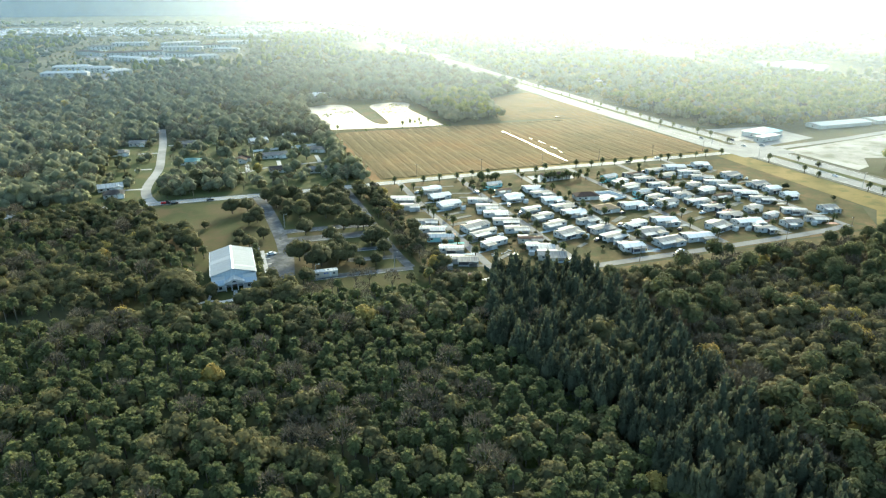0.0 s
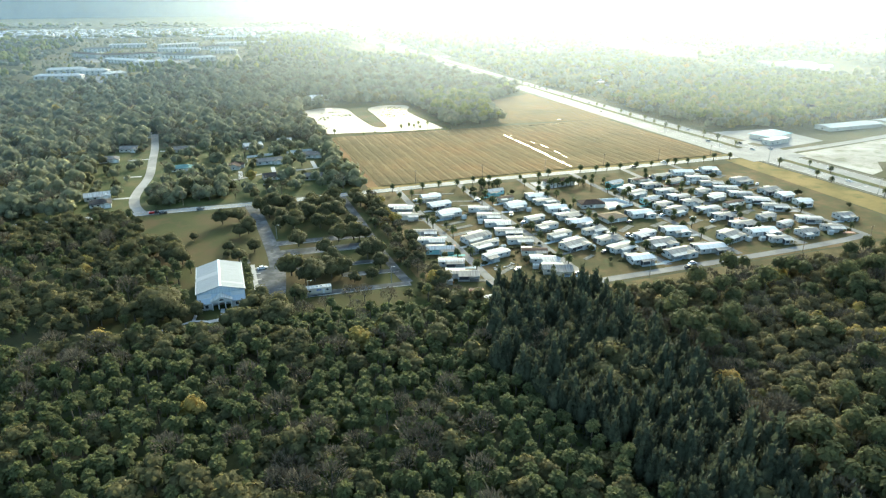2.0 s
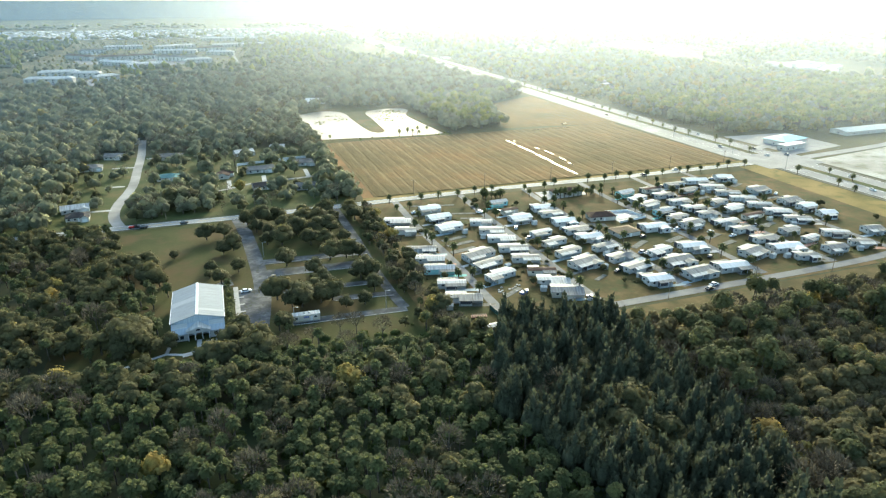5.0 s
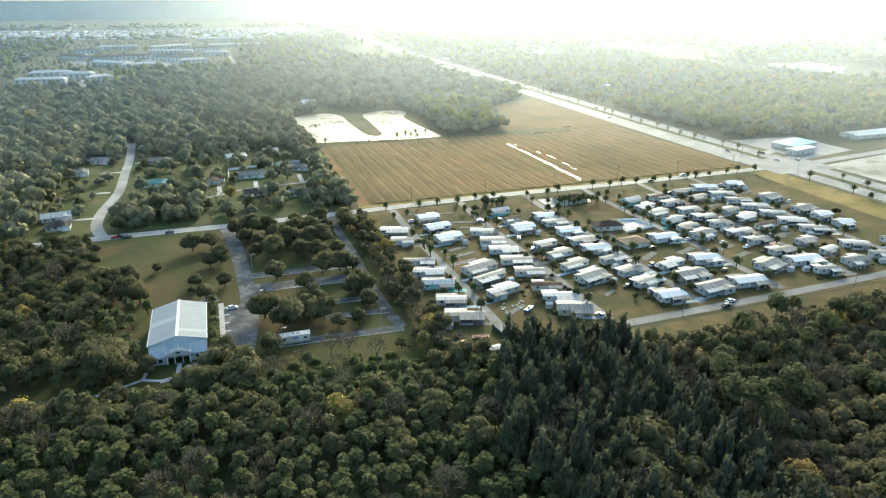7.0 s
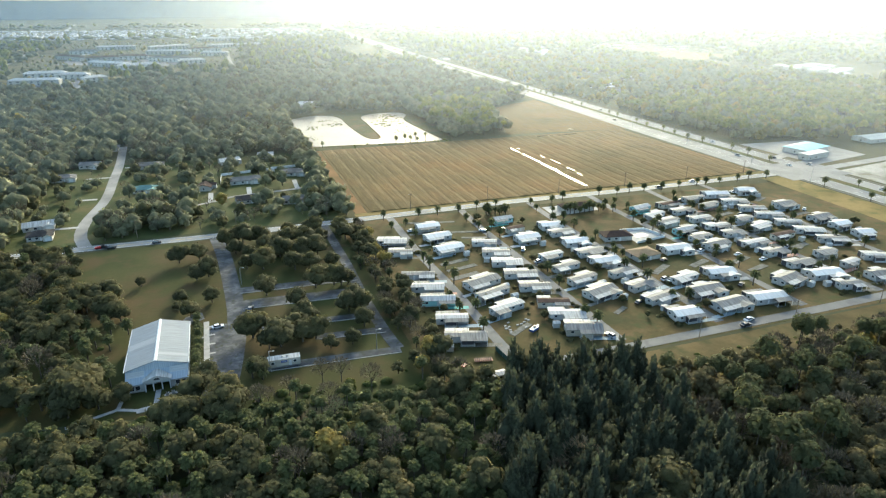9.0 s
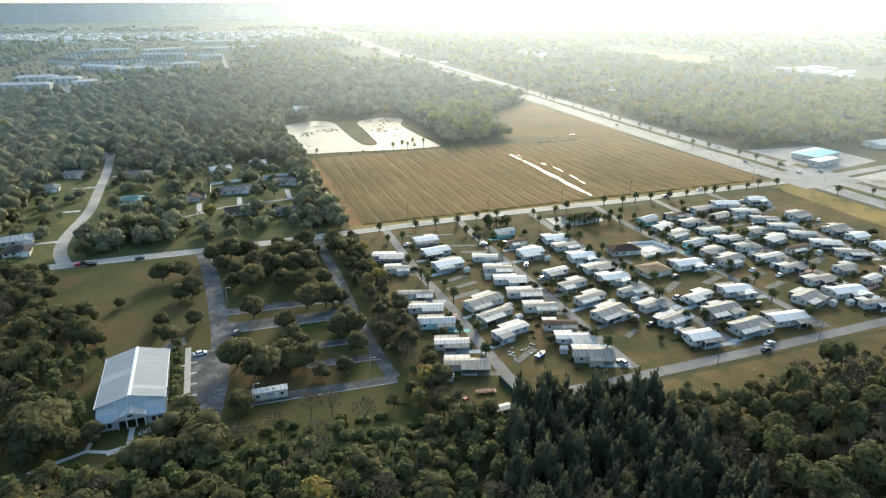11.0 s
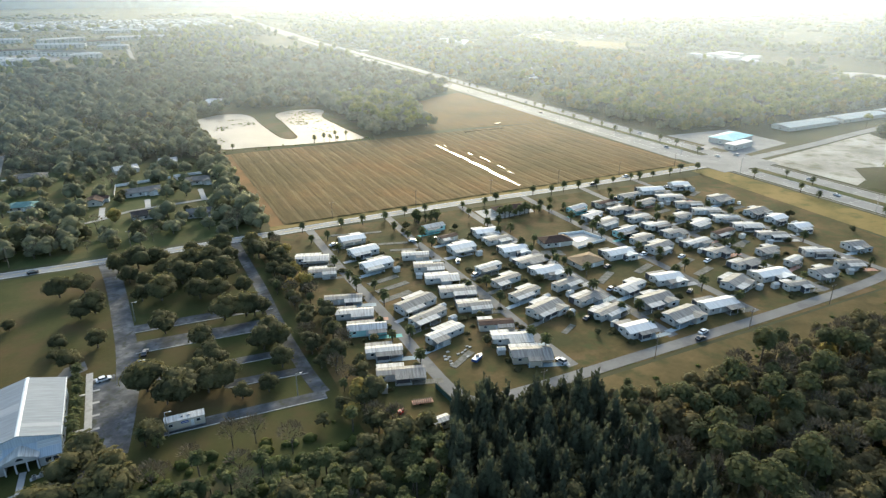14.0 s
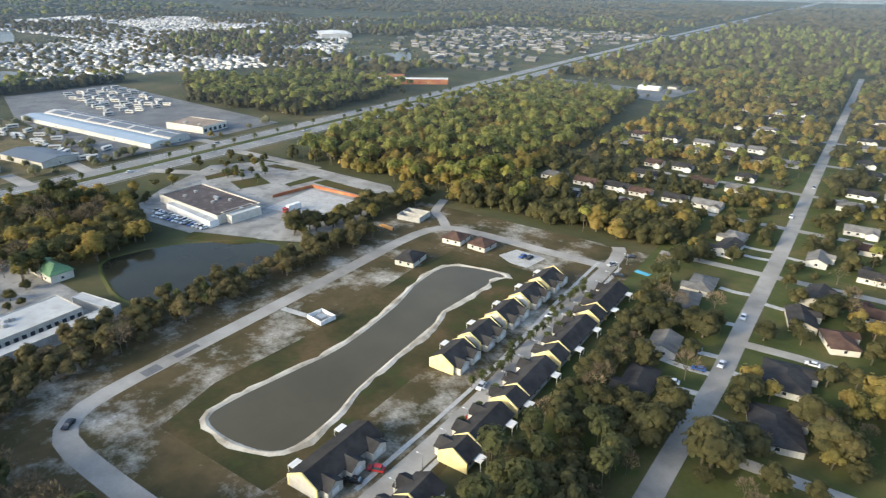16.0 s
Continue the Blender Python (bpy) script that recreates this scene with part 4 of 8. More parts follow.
for k, (u, homes) in enumerate(COLUMNS):
    for v, turn, length, key in homes:
        mobile_home(u, v, length, turn, key, flip=k % 2 == 0)
mobile_home(100.6, 237.5, 13.9, 3, "r")


def house(u, v, w, d, turn, roof, wall, hip=True, words="", name="house", category="house", h=2.6, rise=1.9, group="", wing=True):
    """A one-storey house with a hipped or gabled roof, a short garage wing, windows and a door."""
    ob = thing(name, words, category, pose(u, v, 0.02, 0, 0, turn), group)
    x0, x1, y0, y1 = -w / 2, w / 2, -d / 2, d / 2
    far_off = v < -180 or v > 600 or u > 450

    # true for sides turned to the flight's end point; others get no window
    def faces_camera(side):
        a = radians(turn + {"s": -90, "e": 0, "n": 90, "w": 180}[side])
        return math.cos(a) * (40 - u) + math.sin(a) * (90 - v) > 0

    if hip:
        part("wall", Shape().box(x0, x1, y0, y1, -0.1, h), wall, ob)
        part("roof", Shape().hip_roof(x0 - 0.5, x1 + 0.5, y0 - 0.5, y1 + 0.5, h + 0.02, rise), roof, ob)
    else:
        part("wall", Shape().gable_wall(x0, x1, y0, y1, -0.1, h, rise - 0.2), wall, ob)
        part("roof", Shape().gable_roof(x0 - 0.4, x1 + 0.4, y0 - 0.5, y1 + 0.5, h + 0.02, rise, 0.2), roof, ob)
    if wing:
        gx = x1 - w * 0.36
        part("garage", Shape().gable_wall(gx, x1 - 0.05, y0 - 2.4, y0 + 0.2, -0.1, h, 0.95, 0, "y"), wall, ob)
        part("garage_roof", Shape().gable_roof(gx - 0.3, x1 + 0.25, y0 - 2.7, y0 + 2.2, h + 0.03, 1.15, 0.15, 0, "y"), roof, ob)
        door(ob, (gx + x1) / 2, y0 - 2.4, "s", 2.1, 2.6)
    if faces_camera("s"):
        for fx in (0.14, 0.4):
            window(ob, x0 + w * fx, y0, 1.5, 1.4, 1.1, "s", None, far_off)
    if faces_camera("n"):
        for fx in (0.25, 0.7):
            window(ob, x0 + w * fx, y1, 1.5, 1.3, 1.1, "n", None, far_off)
    if faces_camera("w"):
        window(ob, x0, 0, 1.5, 1.2, 1.1, "w", None, far_off)
    if faces_camera("e"):
        window(ob, x1, 0.8, 1.5, 1.2, 1.1, "e", None, far_off)
    door(ob, x0 + w * 0.55, y0, "s")
    rx, ry = (w / 2 + 1.5, d / 2 + 3) if abs(math.cos(radians(turn))) > 0.7 else (d / 2 + 3, w / 2 + 1.5)
    KEEP_CLEAR.append((u - rx, u + rx, v - ry, v + ry))
    return ob


# the park's own low brown-roofed buildings and the pool court
house(217.5, 340.5, 15, 8.5, -8, BROWN_ROOF, STUCCO, True, "low clubhouse with dark brown hipped roof", "clubhouse", "clubhouse", 2.7, 1.8, wing=False)
house(223.5, 391.5, 20, 8, -4, BROWN_ROOF, STUCCO, True, "long low hall with dark brown roof by the road", "park_hall", "hall", 2.7, 1.7, wing=False)
house(215.5, 314, 13.5, 10, 4, surface("tan_shingles", (0.20, 0.14, 0.085), (0.29, 0.21, 0.13), 0.3, 4.0, 0.4, 0.9), STUCCO, True, "tan-roofed house in a mobile home park", h=2.6, rise=1.6, wing=False)
slab("pavement", [(205, 384), (214, 384), (236, 386), (240, 400), (206, 401)], 0.06, CONCRETE, "pale concrete yard round a hall", "pavement")
slab("pavement", [(224, 330), (243, 333), (240, 347), (226, 349)], 0.06, CONCRETE, "pale concrete pool deck", "pavement")
slab("pool_water", [(107.5, -152.4), (107.9, -149.6), (101.6, -148.4), (101.0, -151)], 0.09, BLUE_WATER, "small turquoise swimming pool behind townhouses", "pool")
pool = slab("pool_water", [(229, 337), (237, 338.5), (236, 342.5), (228.5, 341.5)], 0.09, BLUE_WATER, "small turquoise swimming pool", "pool")
wallrun = thing("pool_fence", "low white wall round a pool court", "fence", pose(0, 0, 0))
for a, b in (((224, 330), (243, 333)), ((243, 333), (240, 347)), ((240, 347), (226, 349))):
    s = Shape()
    ribbon(s, [Vector(a), Vector(b)], 0.2, 1.3, depth=1.4)
    part("wall_run", s, TRIM, wallrun)
court = slab("pavement", [(203.5, 330), (214, 326), (215, 332), (206, 336)], 0.06, OLD_SLAB, "faded grey-green shuffleboard court", "pavement")

# slabs of homes that were taken away, and their leavings
for u, v, w, d, a in ((128, 398, 16, 2.4, -14), (140, 395, 14, 2.2, -10), (146, 376, 15, 2.4, -16), (148, 366, 14, 2.4, -16), (126, 338, 15, 3, 12), (127, 330, 16, 3, 12), (125, 321, 15, 3.4, 14), (214, 298, 14, 3.4, 30), (236, 298, 13, 3.4, 20), (258, 295, 13, 3.5, 18), (301, 300, 12, 3.6, 14), (258, 284, 13, 3.4, 16), (301, 354, 13, 3.4, 12), (172, 268, 8, 2.2, 28), (344, 340, 13, 3.2, 6), (344, 371, 12, 3.4, 24), (127, 267, 12, 2.6, 30), (300, 242 + 57, 8, 3, 30)):
    c, s_ = math.cos(radians(a)), math.sin(radians(a))
    slab("home_slab", [(u + p * c - q * s_, v + p * s_ + q * c) for p, q in ((-w / 2, -d / 2), (w / 2, -d / 2), (w / 2, d / 2), (-w / 2, d / 2))], 0.1 + 0.004 * RNG.random(), OLD_SLAB, "bare weedy concrete slab of a removed mobile home", "slab")
    KEEP_CLEAR.append((u - 4, u + 4, v - 4, v + 4))

# ---- the church: a white ribbed-metal hall ----
church = thing("church", "large white metal-clad church hall with low gable roof", "church", pose(-1.2, 287.9, 0.03, 0, 0, 0))
EAVE, RISE = 6.2, 2.6
part("wall", Shape().gable_wall(-9.2, 9.2, -14.6, 14.6, -0.1, EAVE, RISE - 0.25, 0, "y"), ribbed("church_siding", (0.40, 0.44, 0.48), (0.33, 0.37, 0.41), 0.6, 0.6, 0), church)
roof = part("roof", Shape().gable_roof(-9.7, 9.7, -15.1, 15.1, EAVE + 0.05, RISE, 0.2, 0, "y"), ribbed("church_roof", (0.205, 0.228, 0.250), (0.150, 0.170, 0.188), 0.55, 0.8, 1), church)
part("ridge_cap", Shape().gable_roof(-0.5, 0.5, -15.15, 15.15, EAVE + RISE + 0.0, 0.14, 0.05, 0, "y"), TRIM, roof)
for sx in (-1, 1):
    part("gutter", Shape().box(min(sx * 9.7, sx * 9.9), max(sx * 9.7, sx * 9.9), -15.1, 15.1, EAVE - 0.2, EAVE + 0.02), TRIM, church)
for y0, y1, sx, z in ((-2, 2, -1, 0), (-11, -9.2, 1, 0)):
    run = Shape()
    x0, x1 = sorted((sx * 0.6, sx * 9.9))
    zz = lambda x: EAVE + 0.09 + RISE * (1 - abs(x) / 9.7)
    run.add([(x0, y0, zz(x0)), (x1, y0, zz(x1)), (x1, y1, zz(x1)), (x0, y1, zz(x0))], [(0, 1, 2, 3)])
    part("skylight_strip", run, ribbed("pale_roof_sheet", (0.29, 0.315, 0.335), (0.24, 0.262, 0.28), 0.5, 0.8, 1), roof)
porch_front = -19.3
part("porch_roof", Shape().gable_roof(-4.4, 4.4, porch_front, -14.7, 3.9, 1.7, 0.2, 0, "y"), WHITE_ROOF, church)
part("pediment", Shape().gable_wall(-4.0, 4.0, porch_front + 0.25, porch_front + 0.5, 3.0, 3.7, 1.5, 0, "y"), SIDING, church)
arch = Shape()
pts = [(-0.9, 3.9)] + [(0.9 * math.cos(q), 3.9 + 0.75 * math.sin(q)) for q in [math.pi * (1 - i / 8) for i in range(9)]]
arch.add([(x, porch_front + 0.22, z) for x, z in pts[1:]] + [(x, porch_front + 0.3, z) for x, z in pts[1:]], [tuple(range(8, -1, -1))] + [(i, i + 1, i + 10, i + 9) for i in range(8)])
part("arched_vent", arch, GLASS, church)
for x in (-3.7, -1.3, 1.3, 3.7):
    part("column", Shape().tube((x, porch_front + 0.5, 0), (x, porch_front + 0.5, 3.0), 0.2, 0.17, 10), TRIM, church)
for x0, x1 in ((-9.2, -3.9), (3.9, 9.2)):
    part("lean_to", Shape().add([(x0, -14.6, 0), (x1, -14.6, 0), (x1, -18.2, 0), (x0, -18.2, 0), (x0, -14.6, 5.5), (x1, -14.6, 5.5), (x1, -18.2, 3.1), (x0, -18.2, 3.1)], [(3, 2, 6, 7), (0, 3, 7, 4), (2, 1, 5, 6), (4, 7, 6, 5)]), SIDING, church)
part("lean_to_roof", Shape().add([(-9.5, -13.9, 5.75), (9.5, -13.9, 5.75), (9.5, -18.7, 2.98), (-9.5, -18.7, 2.98), (-9.5, -13.9, 5.6), (9.5, -13.9, 5.6), (9.5, -18.7, 2.83), (-9.5, -18.7, 2.83)], [(3, 2, 1, 0), (4, 5, 6, 7), (7, 6, 2, 3), (4, 7, 3, 0), (6, 5, 1, 2)]), ribbed("porch_roof_sheet", (0.38, 0.42, 0.46), (0.32, 0.36, 0.39), 0.5, 0.6, 0), church)
for x in (-7.8, -6.0, 6.0, 7.8):
    window(church, x, -18.2, 1.5, 1.3, 1.5, "s")
door(church, 0, -14.6, "s", 2.4, 1.9, 0, WOOD)
for y in (-10, -4, 2, 8):
    window(church, 9.2, y, 2.0, 1.2, 1.6, "e")
    window(church, -9.2, y, 2.0, 1.2, 1.6, "w")
door(church, 9.2, -7, "e", 2.1, 1.0)
for x in (3.2, 4.9, 6.6, 8.2, 9.6, 10.9):
    unit = thing("air_conditioner", "grey box air conditioner on a concrete pad", "air conditioner", pose(x - 1.5, 264.2 + 0.25 * x, 0.1), "air conditioners beside the church")
    part("casing", Shape().box(-0.45, 0.45, -0.45, 0.45, 0, 0.95), METAL, unit)
    part("fan_grille", Shape().tube((0, 0, 0.95), (0, 0, 1.0), 0.36, 0.36, 10), RUBBER, unit)
slab("pavement", [(0.8, 264.3), (10.2, 266.6), (9.9, 267.9), (0.5, 265.6)], 0.1, CONCRETE, "concrete pad under air conditioners", "pavement")
KEEP_CLEAR.append((-16, 12, 262, 306))
trailer = thing("office_trailer", "white flat-roofed office trailer with a blue sign", "trailer", pose(38.8, 271.0, 0.05, 0, 0, -2))
part("body", Shape().box(-5.4, 5.4, -1.5, 1.5, 0.5, 3.2), BEIGE, trailer)
part("roof", Shape().gable_roof(-5.5, 5.5, -1.6, 1.6, 3.22, 0.15, 0.08), WHITE_ROOF, trailer)
part("skirting", Shape().box(-5.3, 5.3, -1.4, 1.4, -0.1, 0.5), METAL, trailer)
part("sign", Shape().box(-1.0, 1.0, -1.56, -1.5, 1.9, 2.6), plain("blue_sign", (0.05, 0.09, 0.30), 0.5), trailer, "blue sign board")
part("sign_bar", Shape().box(-0.7, 0.7, -1.575, -1.56, 2.2, 2.32), TRIM, trailer, "white bar of unreadable lettering")
for x in (-0.6, 1.2):
    part("roof_unit", Shape().box(x - 0.35, x + 0.35, -0.4, 0.4, 3.3, 3.75), METAL, trailer)
for x in (-3.8, 3.6):
    window(trailer, x, -1.5, 2.0, 1.0, 0.9, "s")
door(trailer, 2.0, -1.5, "s", 2.0, 0.9, 0.5)

# ---- country houses beyond the road ----
for u, v, w, d, t, rf, wl, hip, words in (
    (-78, 565, 15, 9, 5, TAN_ROOF, STUCCO, True, "grey-roofed country house among oaks"), (-66, 600, 14, 9, -10, TAN_ROOF, STUCCO, False, "grey-roofed country house among oaks"),
    (-72, 458, 15, 8, 8, WHITE_ROOF, SIDING, False, "white metal-roofed country house"), (-68, 441, 12, 9, 5, DARK_ROOF, STUCCO, True, "dark-roofed country house beside an oak"),
    (-22, 517, 15, 9, -8, surface("teal_shingles", (0.10, 0.18, 0.17), (0.16, 0.26, 0.24), 0.3, 4.0, 0.4, 0.9), STUCCO, True, "green-roofed country house on a lawn"), (14, 510, 10, 9, 80, BROWN_ROOF, STUCCO, False, "brown-roofed country house with a driveway"),
    (-2, 462, 16, 10, 4, DARK_ROOF, STUCCO, True, "dark-roofed house hidden by oaks"), (40, 519, 20, 9, 4, TAN_ROOF, SIDING, False, "long grey-roofed country house with white fence"),
    (74, 530, 16, 10, -4, TAN_ROOF, STUCCO, True, "grey hip-roofed country house by a fence"), (33, 722, 12, 8, 5, WHITE_ROOF, SIDING, False, "white-roofed house deep in woods"),
    (-25, 585, 20, 11, -3, TAN_ROOF, STUCCO, True, "large grey-roofed house among oaks"), (40, 472, 16, 9, 6, DARK_ROOF, STUCCO, False, "dark-roofed house beside a lane"),
    (66, 462, 13, 8, -5, TAN_ROOF, SIDING, False, "small grey-roofed house beside a lane"), (32, 580, 15, 9, 12, WHITE_ROOF, STUCCO, False, "white-roofed house in the woods"),
    (60, 590, 12, 8, -5, WHITE_ROOF, SIDING, False, "white-roofed house in the woods"), (70, 640, 13, 8, 10, TAN_ROOF, SIDING, True, "grey-roofed house in the woods"),
    (108, 900, 16, 9, 5, BRIGHT_ROOF, SIDING, False, "bright-roofed house beyond ponds"), (128, 850, 18, 9, -6, BRIGHT_ROOF, SIDING, False, "bright-roofed house beyond ponds"), (165, 880, 18, 10, 5, TAN_ROOF, STUCCO, True, "grey-roofed house beyond ponds"), (-60, 660, 14, 9, 0, TAN_ROOF, STUCCO, True, "grey-roofed house in deep woods"),
):
    house(u, v, w, d, t, rf, wl, hip, words, group="country houses")
fence = thing("fence", "white board fence round a back yard", "fence", pose(0, 0, 0))
for a, b in (((24, 519), (25, 542)), ((25, 542), (58, 548)), ((58, 548), (57, 522)), ((62, 541), (60, 550)), ((60, 550), (86, 552))):
    s = Shape()
    ribbon(s, [Vector(a), Vector(b)], 0.12, 1.8, depth=1.9)
    part("fence_run", s, TRIM, fence)

# ---- suburban houses on the far side of the estate ----
ROOFS, WALLS = (TAN_ROOF, DARK_ROOF, BROWN_ROOF, TAN_ROOF, DARK_ROOF), (STUCCO, SIDING, BEIGE, STUCCO)
sites = [(79, -95, 96, 12, 9), (79, -68, 92, 17, 9), (80, -150, 88, 15, 9), (81, -131, 95, 16, 8), (80, -197, 85, 17, 9), (80, -213, 85, 12, 9), (43, -141, -80, 15, 9), (42, -96, -85, 17, 13), (41, -68, -80, 18, 13), (30, -131, -70, 13, 9), (40, -165, -95, 16, 9), (22, -198, 0, 12, 9), (20, -160, 0, 13, 9), (44, -206, -90, 13, 8)]
for street_v, us in ((-244, (85, 103, 121, 139, 157, 175, 193, 30, 10)), (-311, (80, 98, 116, 134, 152, 35, 15)), (-392, (80, 100, 120, 140, 165, 190, 35, 15)), (-470, (85, 110, 135, 35)), (-560, (85, 110, 140, 35))):
    for u in us:
        for side in (-1, 1):
            if RNG.random() < 0.86:
                sites.append((u + RNG.uniform(-3, 3), street_v + side * 14 + RNG.uniform(-2, 2), 0 if side > 0 else 180, RNG.uniform(11, 16), RNG.uniform(8, 10)))
for i, (u, v, t, w, d) in enumerate(sites):
    rf = ROOFS[RNG.integers(len(ROOFS))]
    words = {id(TAN_ROOF): "grey-shingled", id(DARK_ROOF): "dark-shingled", id(BROWN_ROOF): "brown-shingled"}[id(rf)]
    house(u, v, w, d, t + RNG.uniform(-4, 4), rf, WALLS[RNG.integers(4)], RNG.random() < 0.5, words + " one-storey suburban house on a green lawn", group="suburban houses")


# ---- townhouses: dark roofs between yellow gable walls ----
def townhouse(u, v0, v1, half, words, walls=(), front=1):
    ob = thing("townhouse_row", words, "townhouses", pose(u, (v0 + v1) / 2, 0.03), "townhouse rows")
    L = abs(v1 - v0) / 2
    part("wall", Shape().gable_wall(-half + 0.4, half - 0.4, -L, L, -0.1, 3.1, 2.2, 0, "y"), STUCCO, ob)
    part("roof", Shape().gable_roof(-half - 0.4, half + 0.4, -L + 0.12, L - 0.12, 3.15, 2.45, 0.2, 0, "y"), DARK_ROOF, ob)
    for w in walls:
        part("gable_wall", Shape().gable_wall(-half - 0.2, half + 0.2, w - 0.18, w + 0.18, -0.1, 3.25, 2.85, 0, "y"), YELLOW_WALL, ob, "yellow stucco gable wall")
    k = max(2, int(L * 2 / 7))
    for i in range(k):
        y = -L + (i + 0.5) * 2 * L / k
        fx = front * (half - 0.4)
        part("garage_wing", Shape().gable_wall(min(fx, fx + front * 2.6), max(fx, fx + front * 2.6), y - 2.6, y + 2.6, -0.1, 2.7, 1.5), STUCCO, ob)
        part("wing_roof", Shape().gable_roof(min(fx - front * 2, fx + front * 2.9), max(fx - front * 2, fx + front * 2.9), y - 2.9, y + 2.9, 2.75, 1.7, 0.15), DARK_ROOF, ob)
        window(ob, fx + front * 2.6, y, 1.4, 2.2, 1.4, "e" if front > 0 else "w", TRIM)
        window(ob, -front * (half - 0.4), y - 1.4, 1.5, 1.2, 1.2, "w" if front > 0 else "e")
        window(ob, -front * (half - 0.4), y + 1.6, 1.5, 1.2, 1.2, "w" if front > 0 else "e")
        if i % 2 == 0:
            bx = -front * (half + 1.3)
            porch = part("back_porch", Shape().box(bx - 1.3, bx + 1.3, y - 1.6, y + 1.6, 2.7, 2.85), BRIGHT_ROOF, ob, "small flat white porch roof")
            for py in (-1.5, 1.5):
                part("porch_post", Shape().box(bx - 1.25 * front - 0.06, bx - 1.25 * front + 0.06, y + py - 0.06, y + py + 0.06, 0, 2.7), TRIM, porch)
    KEEP_CLEAR.append((u - half - 4, u + half + 4, min(v0, v1) - 2, max(v0, v1) + 2))


townhouse(131.8, -3, 22, 4.9, "dark-roofed townhouse row with white porch roofs beside a pond", (12.3,), front=-1)
for v0, v1 in ((-40.5, -55), (-57, -72), (-75, -90), (-93, -108), (-110, -124)):
    townhouse(133.6, v1, v0, 4.4, "yellow-gabled townhouse pair with dark roof beside a pond", (7.2, -6.2), front=-1)
for v0, v1 in ((20, 3), (-6, -31), (-33, -60), (-62, -93), (-95, -126)):
    townhouse(106.8, v1, v0, 4.3, "long townhouse row with dark roof and yellow gables", (abs(v1 - v0) / 2 - 0.1, abs(v1 - v0) / 2 - 7.5), front=1)
house(192.5, -103, 9, 12, 8, DARK_ROOF, STUCCO, True, "new dark-roofed house on bare building ground", "new_house", rise=2.2, wing=False)
house(189, -134.5, 9.5, 10, 4, BROWN_ROOF, STUCCO, True, "new brown-roofed house on bare building ground", "new_house", rise=2.2, wing=False)
house(175, -135, 9.5, 10, -4, BROWN_ROOF, STUCCO, True, "new brown-roofed house on bare building ground", "new_house", rise=2.2, wing=False)
frame_walls = thing("roofless_house", "pale block walls of an unfinished roofless house", "building site", pose(224.5, -148.5, 0.03, 0, 0, 8))
for x0, x1, y0, y1 in ((-6.5, 6.5, -6, -5.8), (-6.5, 6.5, 5.8, 6), (-6.5, -6.3, -5.8, 5.8), (6.3, 6.5, -5.8, 5.8), (-6.3, 6.3, -0.1, 0.1)):
    part("block_wall", Shape().box(x0, x1, y0, y1, -0.1, 2.7), CONCRETE, frame_walls)
slab("board_stack", [(222, -127), (232, -129), (231, -131), (224, -130.5)], 0.5, ORANGE, "pile of orange timber boards on building ground", "timber", kind="")
pav = thing("pump_shelter", "small white roofless pump shelter by a pond", "shelter", pose(188.3, -43, 0.03, 0, 0, -8))
for x0, x1, y0, y1 in ((-4, 4, -3.4, -3.1), (-4, 4, 3.1, 3.4), (-4, -3.7, -3.1, 3.1), (3.7, 4, -3.1, 3.1)):
    part("wall", Shape().box(x0, x1, y0, y1, -0.1, 1.7), TRIM, pav)
part("floor_slab", Shape().box(-3.7, 3.7, -3.1, 3.1, 0, 0.3), CONCRETE, pav)
part("machine", Shape().box(-1.6, 1.6, -1.2, 1.2, 0.3, 1.3), METAL, pav)


# ---- offices, store and sheds ----
def block(name, label, category, u, v, w, d, h, turn, wall, roof, parapet=0.5, bays=0, side="s", units=3):
    """A flat-roofed building: walls, roof deck below a parapet, a row of bays, machines on the roof."""
    ob = thing(name, label, category, pose(u, v, 0.04, 0, 0, turn))
    part("wall", Shape().box(-w / 2, w / 2, -d / 2, d / 2, -0.1, h), wall, ob)
    part("roof", Shape().box(-w / 2 + 0.25, w / 2 - 0.25, -d / 2 + 0.25, d / 2 - 0.25, h, h + 0.06), roof, ob)
    rim = Shape()
    for x0, x1, y0, y1 in ((-w / 2, w / 2, -d / 2, -d / 2 + 0.25), (-w / 2, w / 2, d / 2 - 0.25, d / 2), (-w / 2, -w / 2 + 0.25, -d / 2 + 0.25, d / 2 - 0.25), (w / 2 - 0.25, w / 2, -d / 2 + 0.25, d / 2 - 0.25)):
        rim.box(x0, x1, y0, y1, h, h + parapet)
    part("parapet", rim, wall, ob)
    for i in range(bays):
        t = -0.5 + (i + 0.5) / bays
        if side in "sn":
            window(ob, t * w, -d / 2 if side == "s" else d / 2, h * 0.45, w / bays * 0.62, h * 0.55, side)
        else:
            window(ob, -w / 2 if side == "w" else w / 2, t * d, h * 0.45, d / bays * 0.62, h * 0.55, side)
    for i in range(units):
        x, y = RNG.uniform(-0.38, 0.38) * w, RNG.uniform(-0.32, 0.32) * d
        part("roof_unit", Shape().box(x - 0.9, x + 0.9, y - 0.7, y + 0.7, h + 0.06, h + 1.2), METAL, ob)
    KEEP_CLEAR.append((u - w / 2 - 3, u + w / 2 + 3, v - d / 2 - 3, v + d / 2 + 3))
    return ob


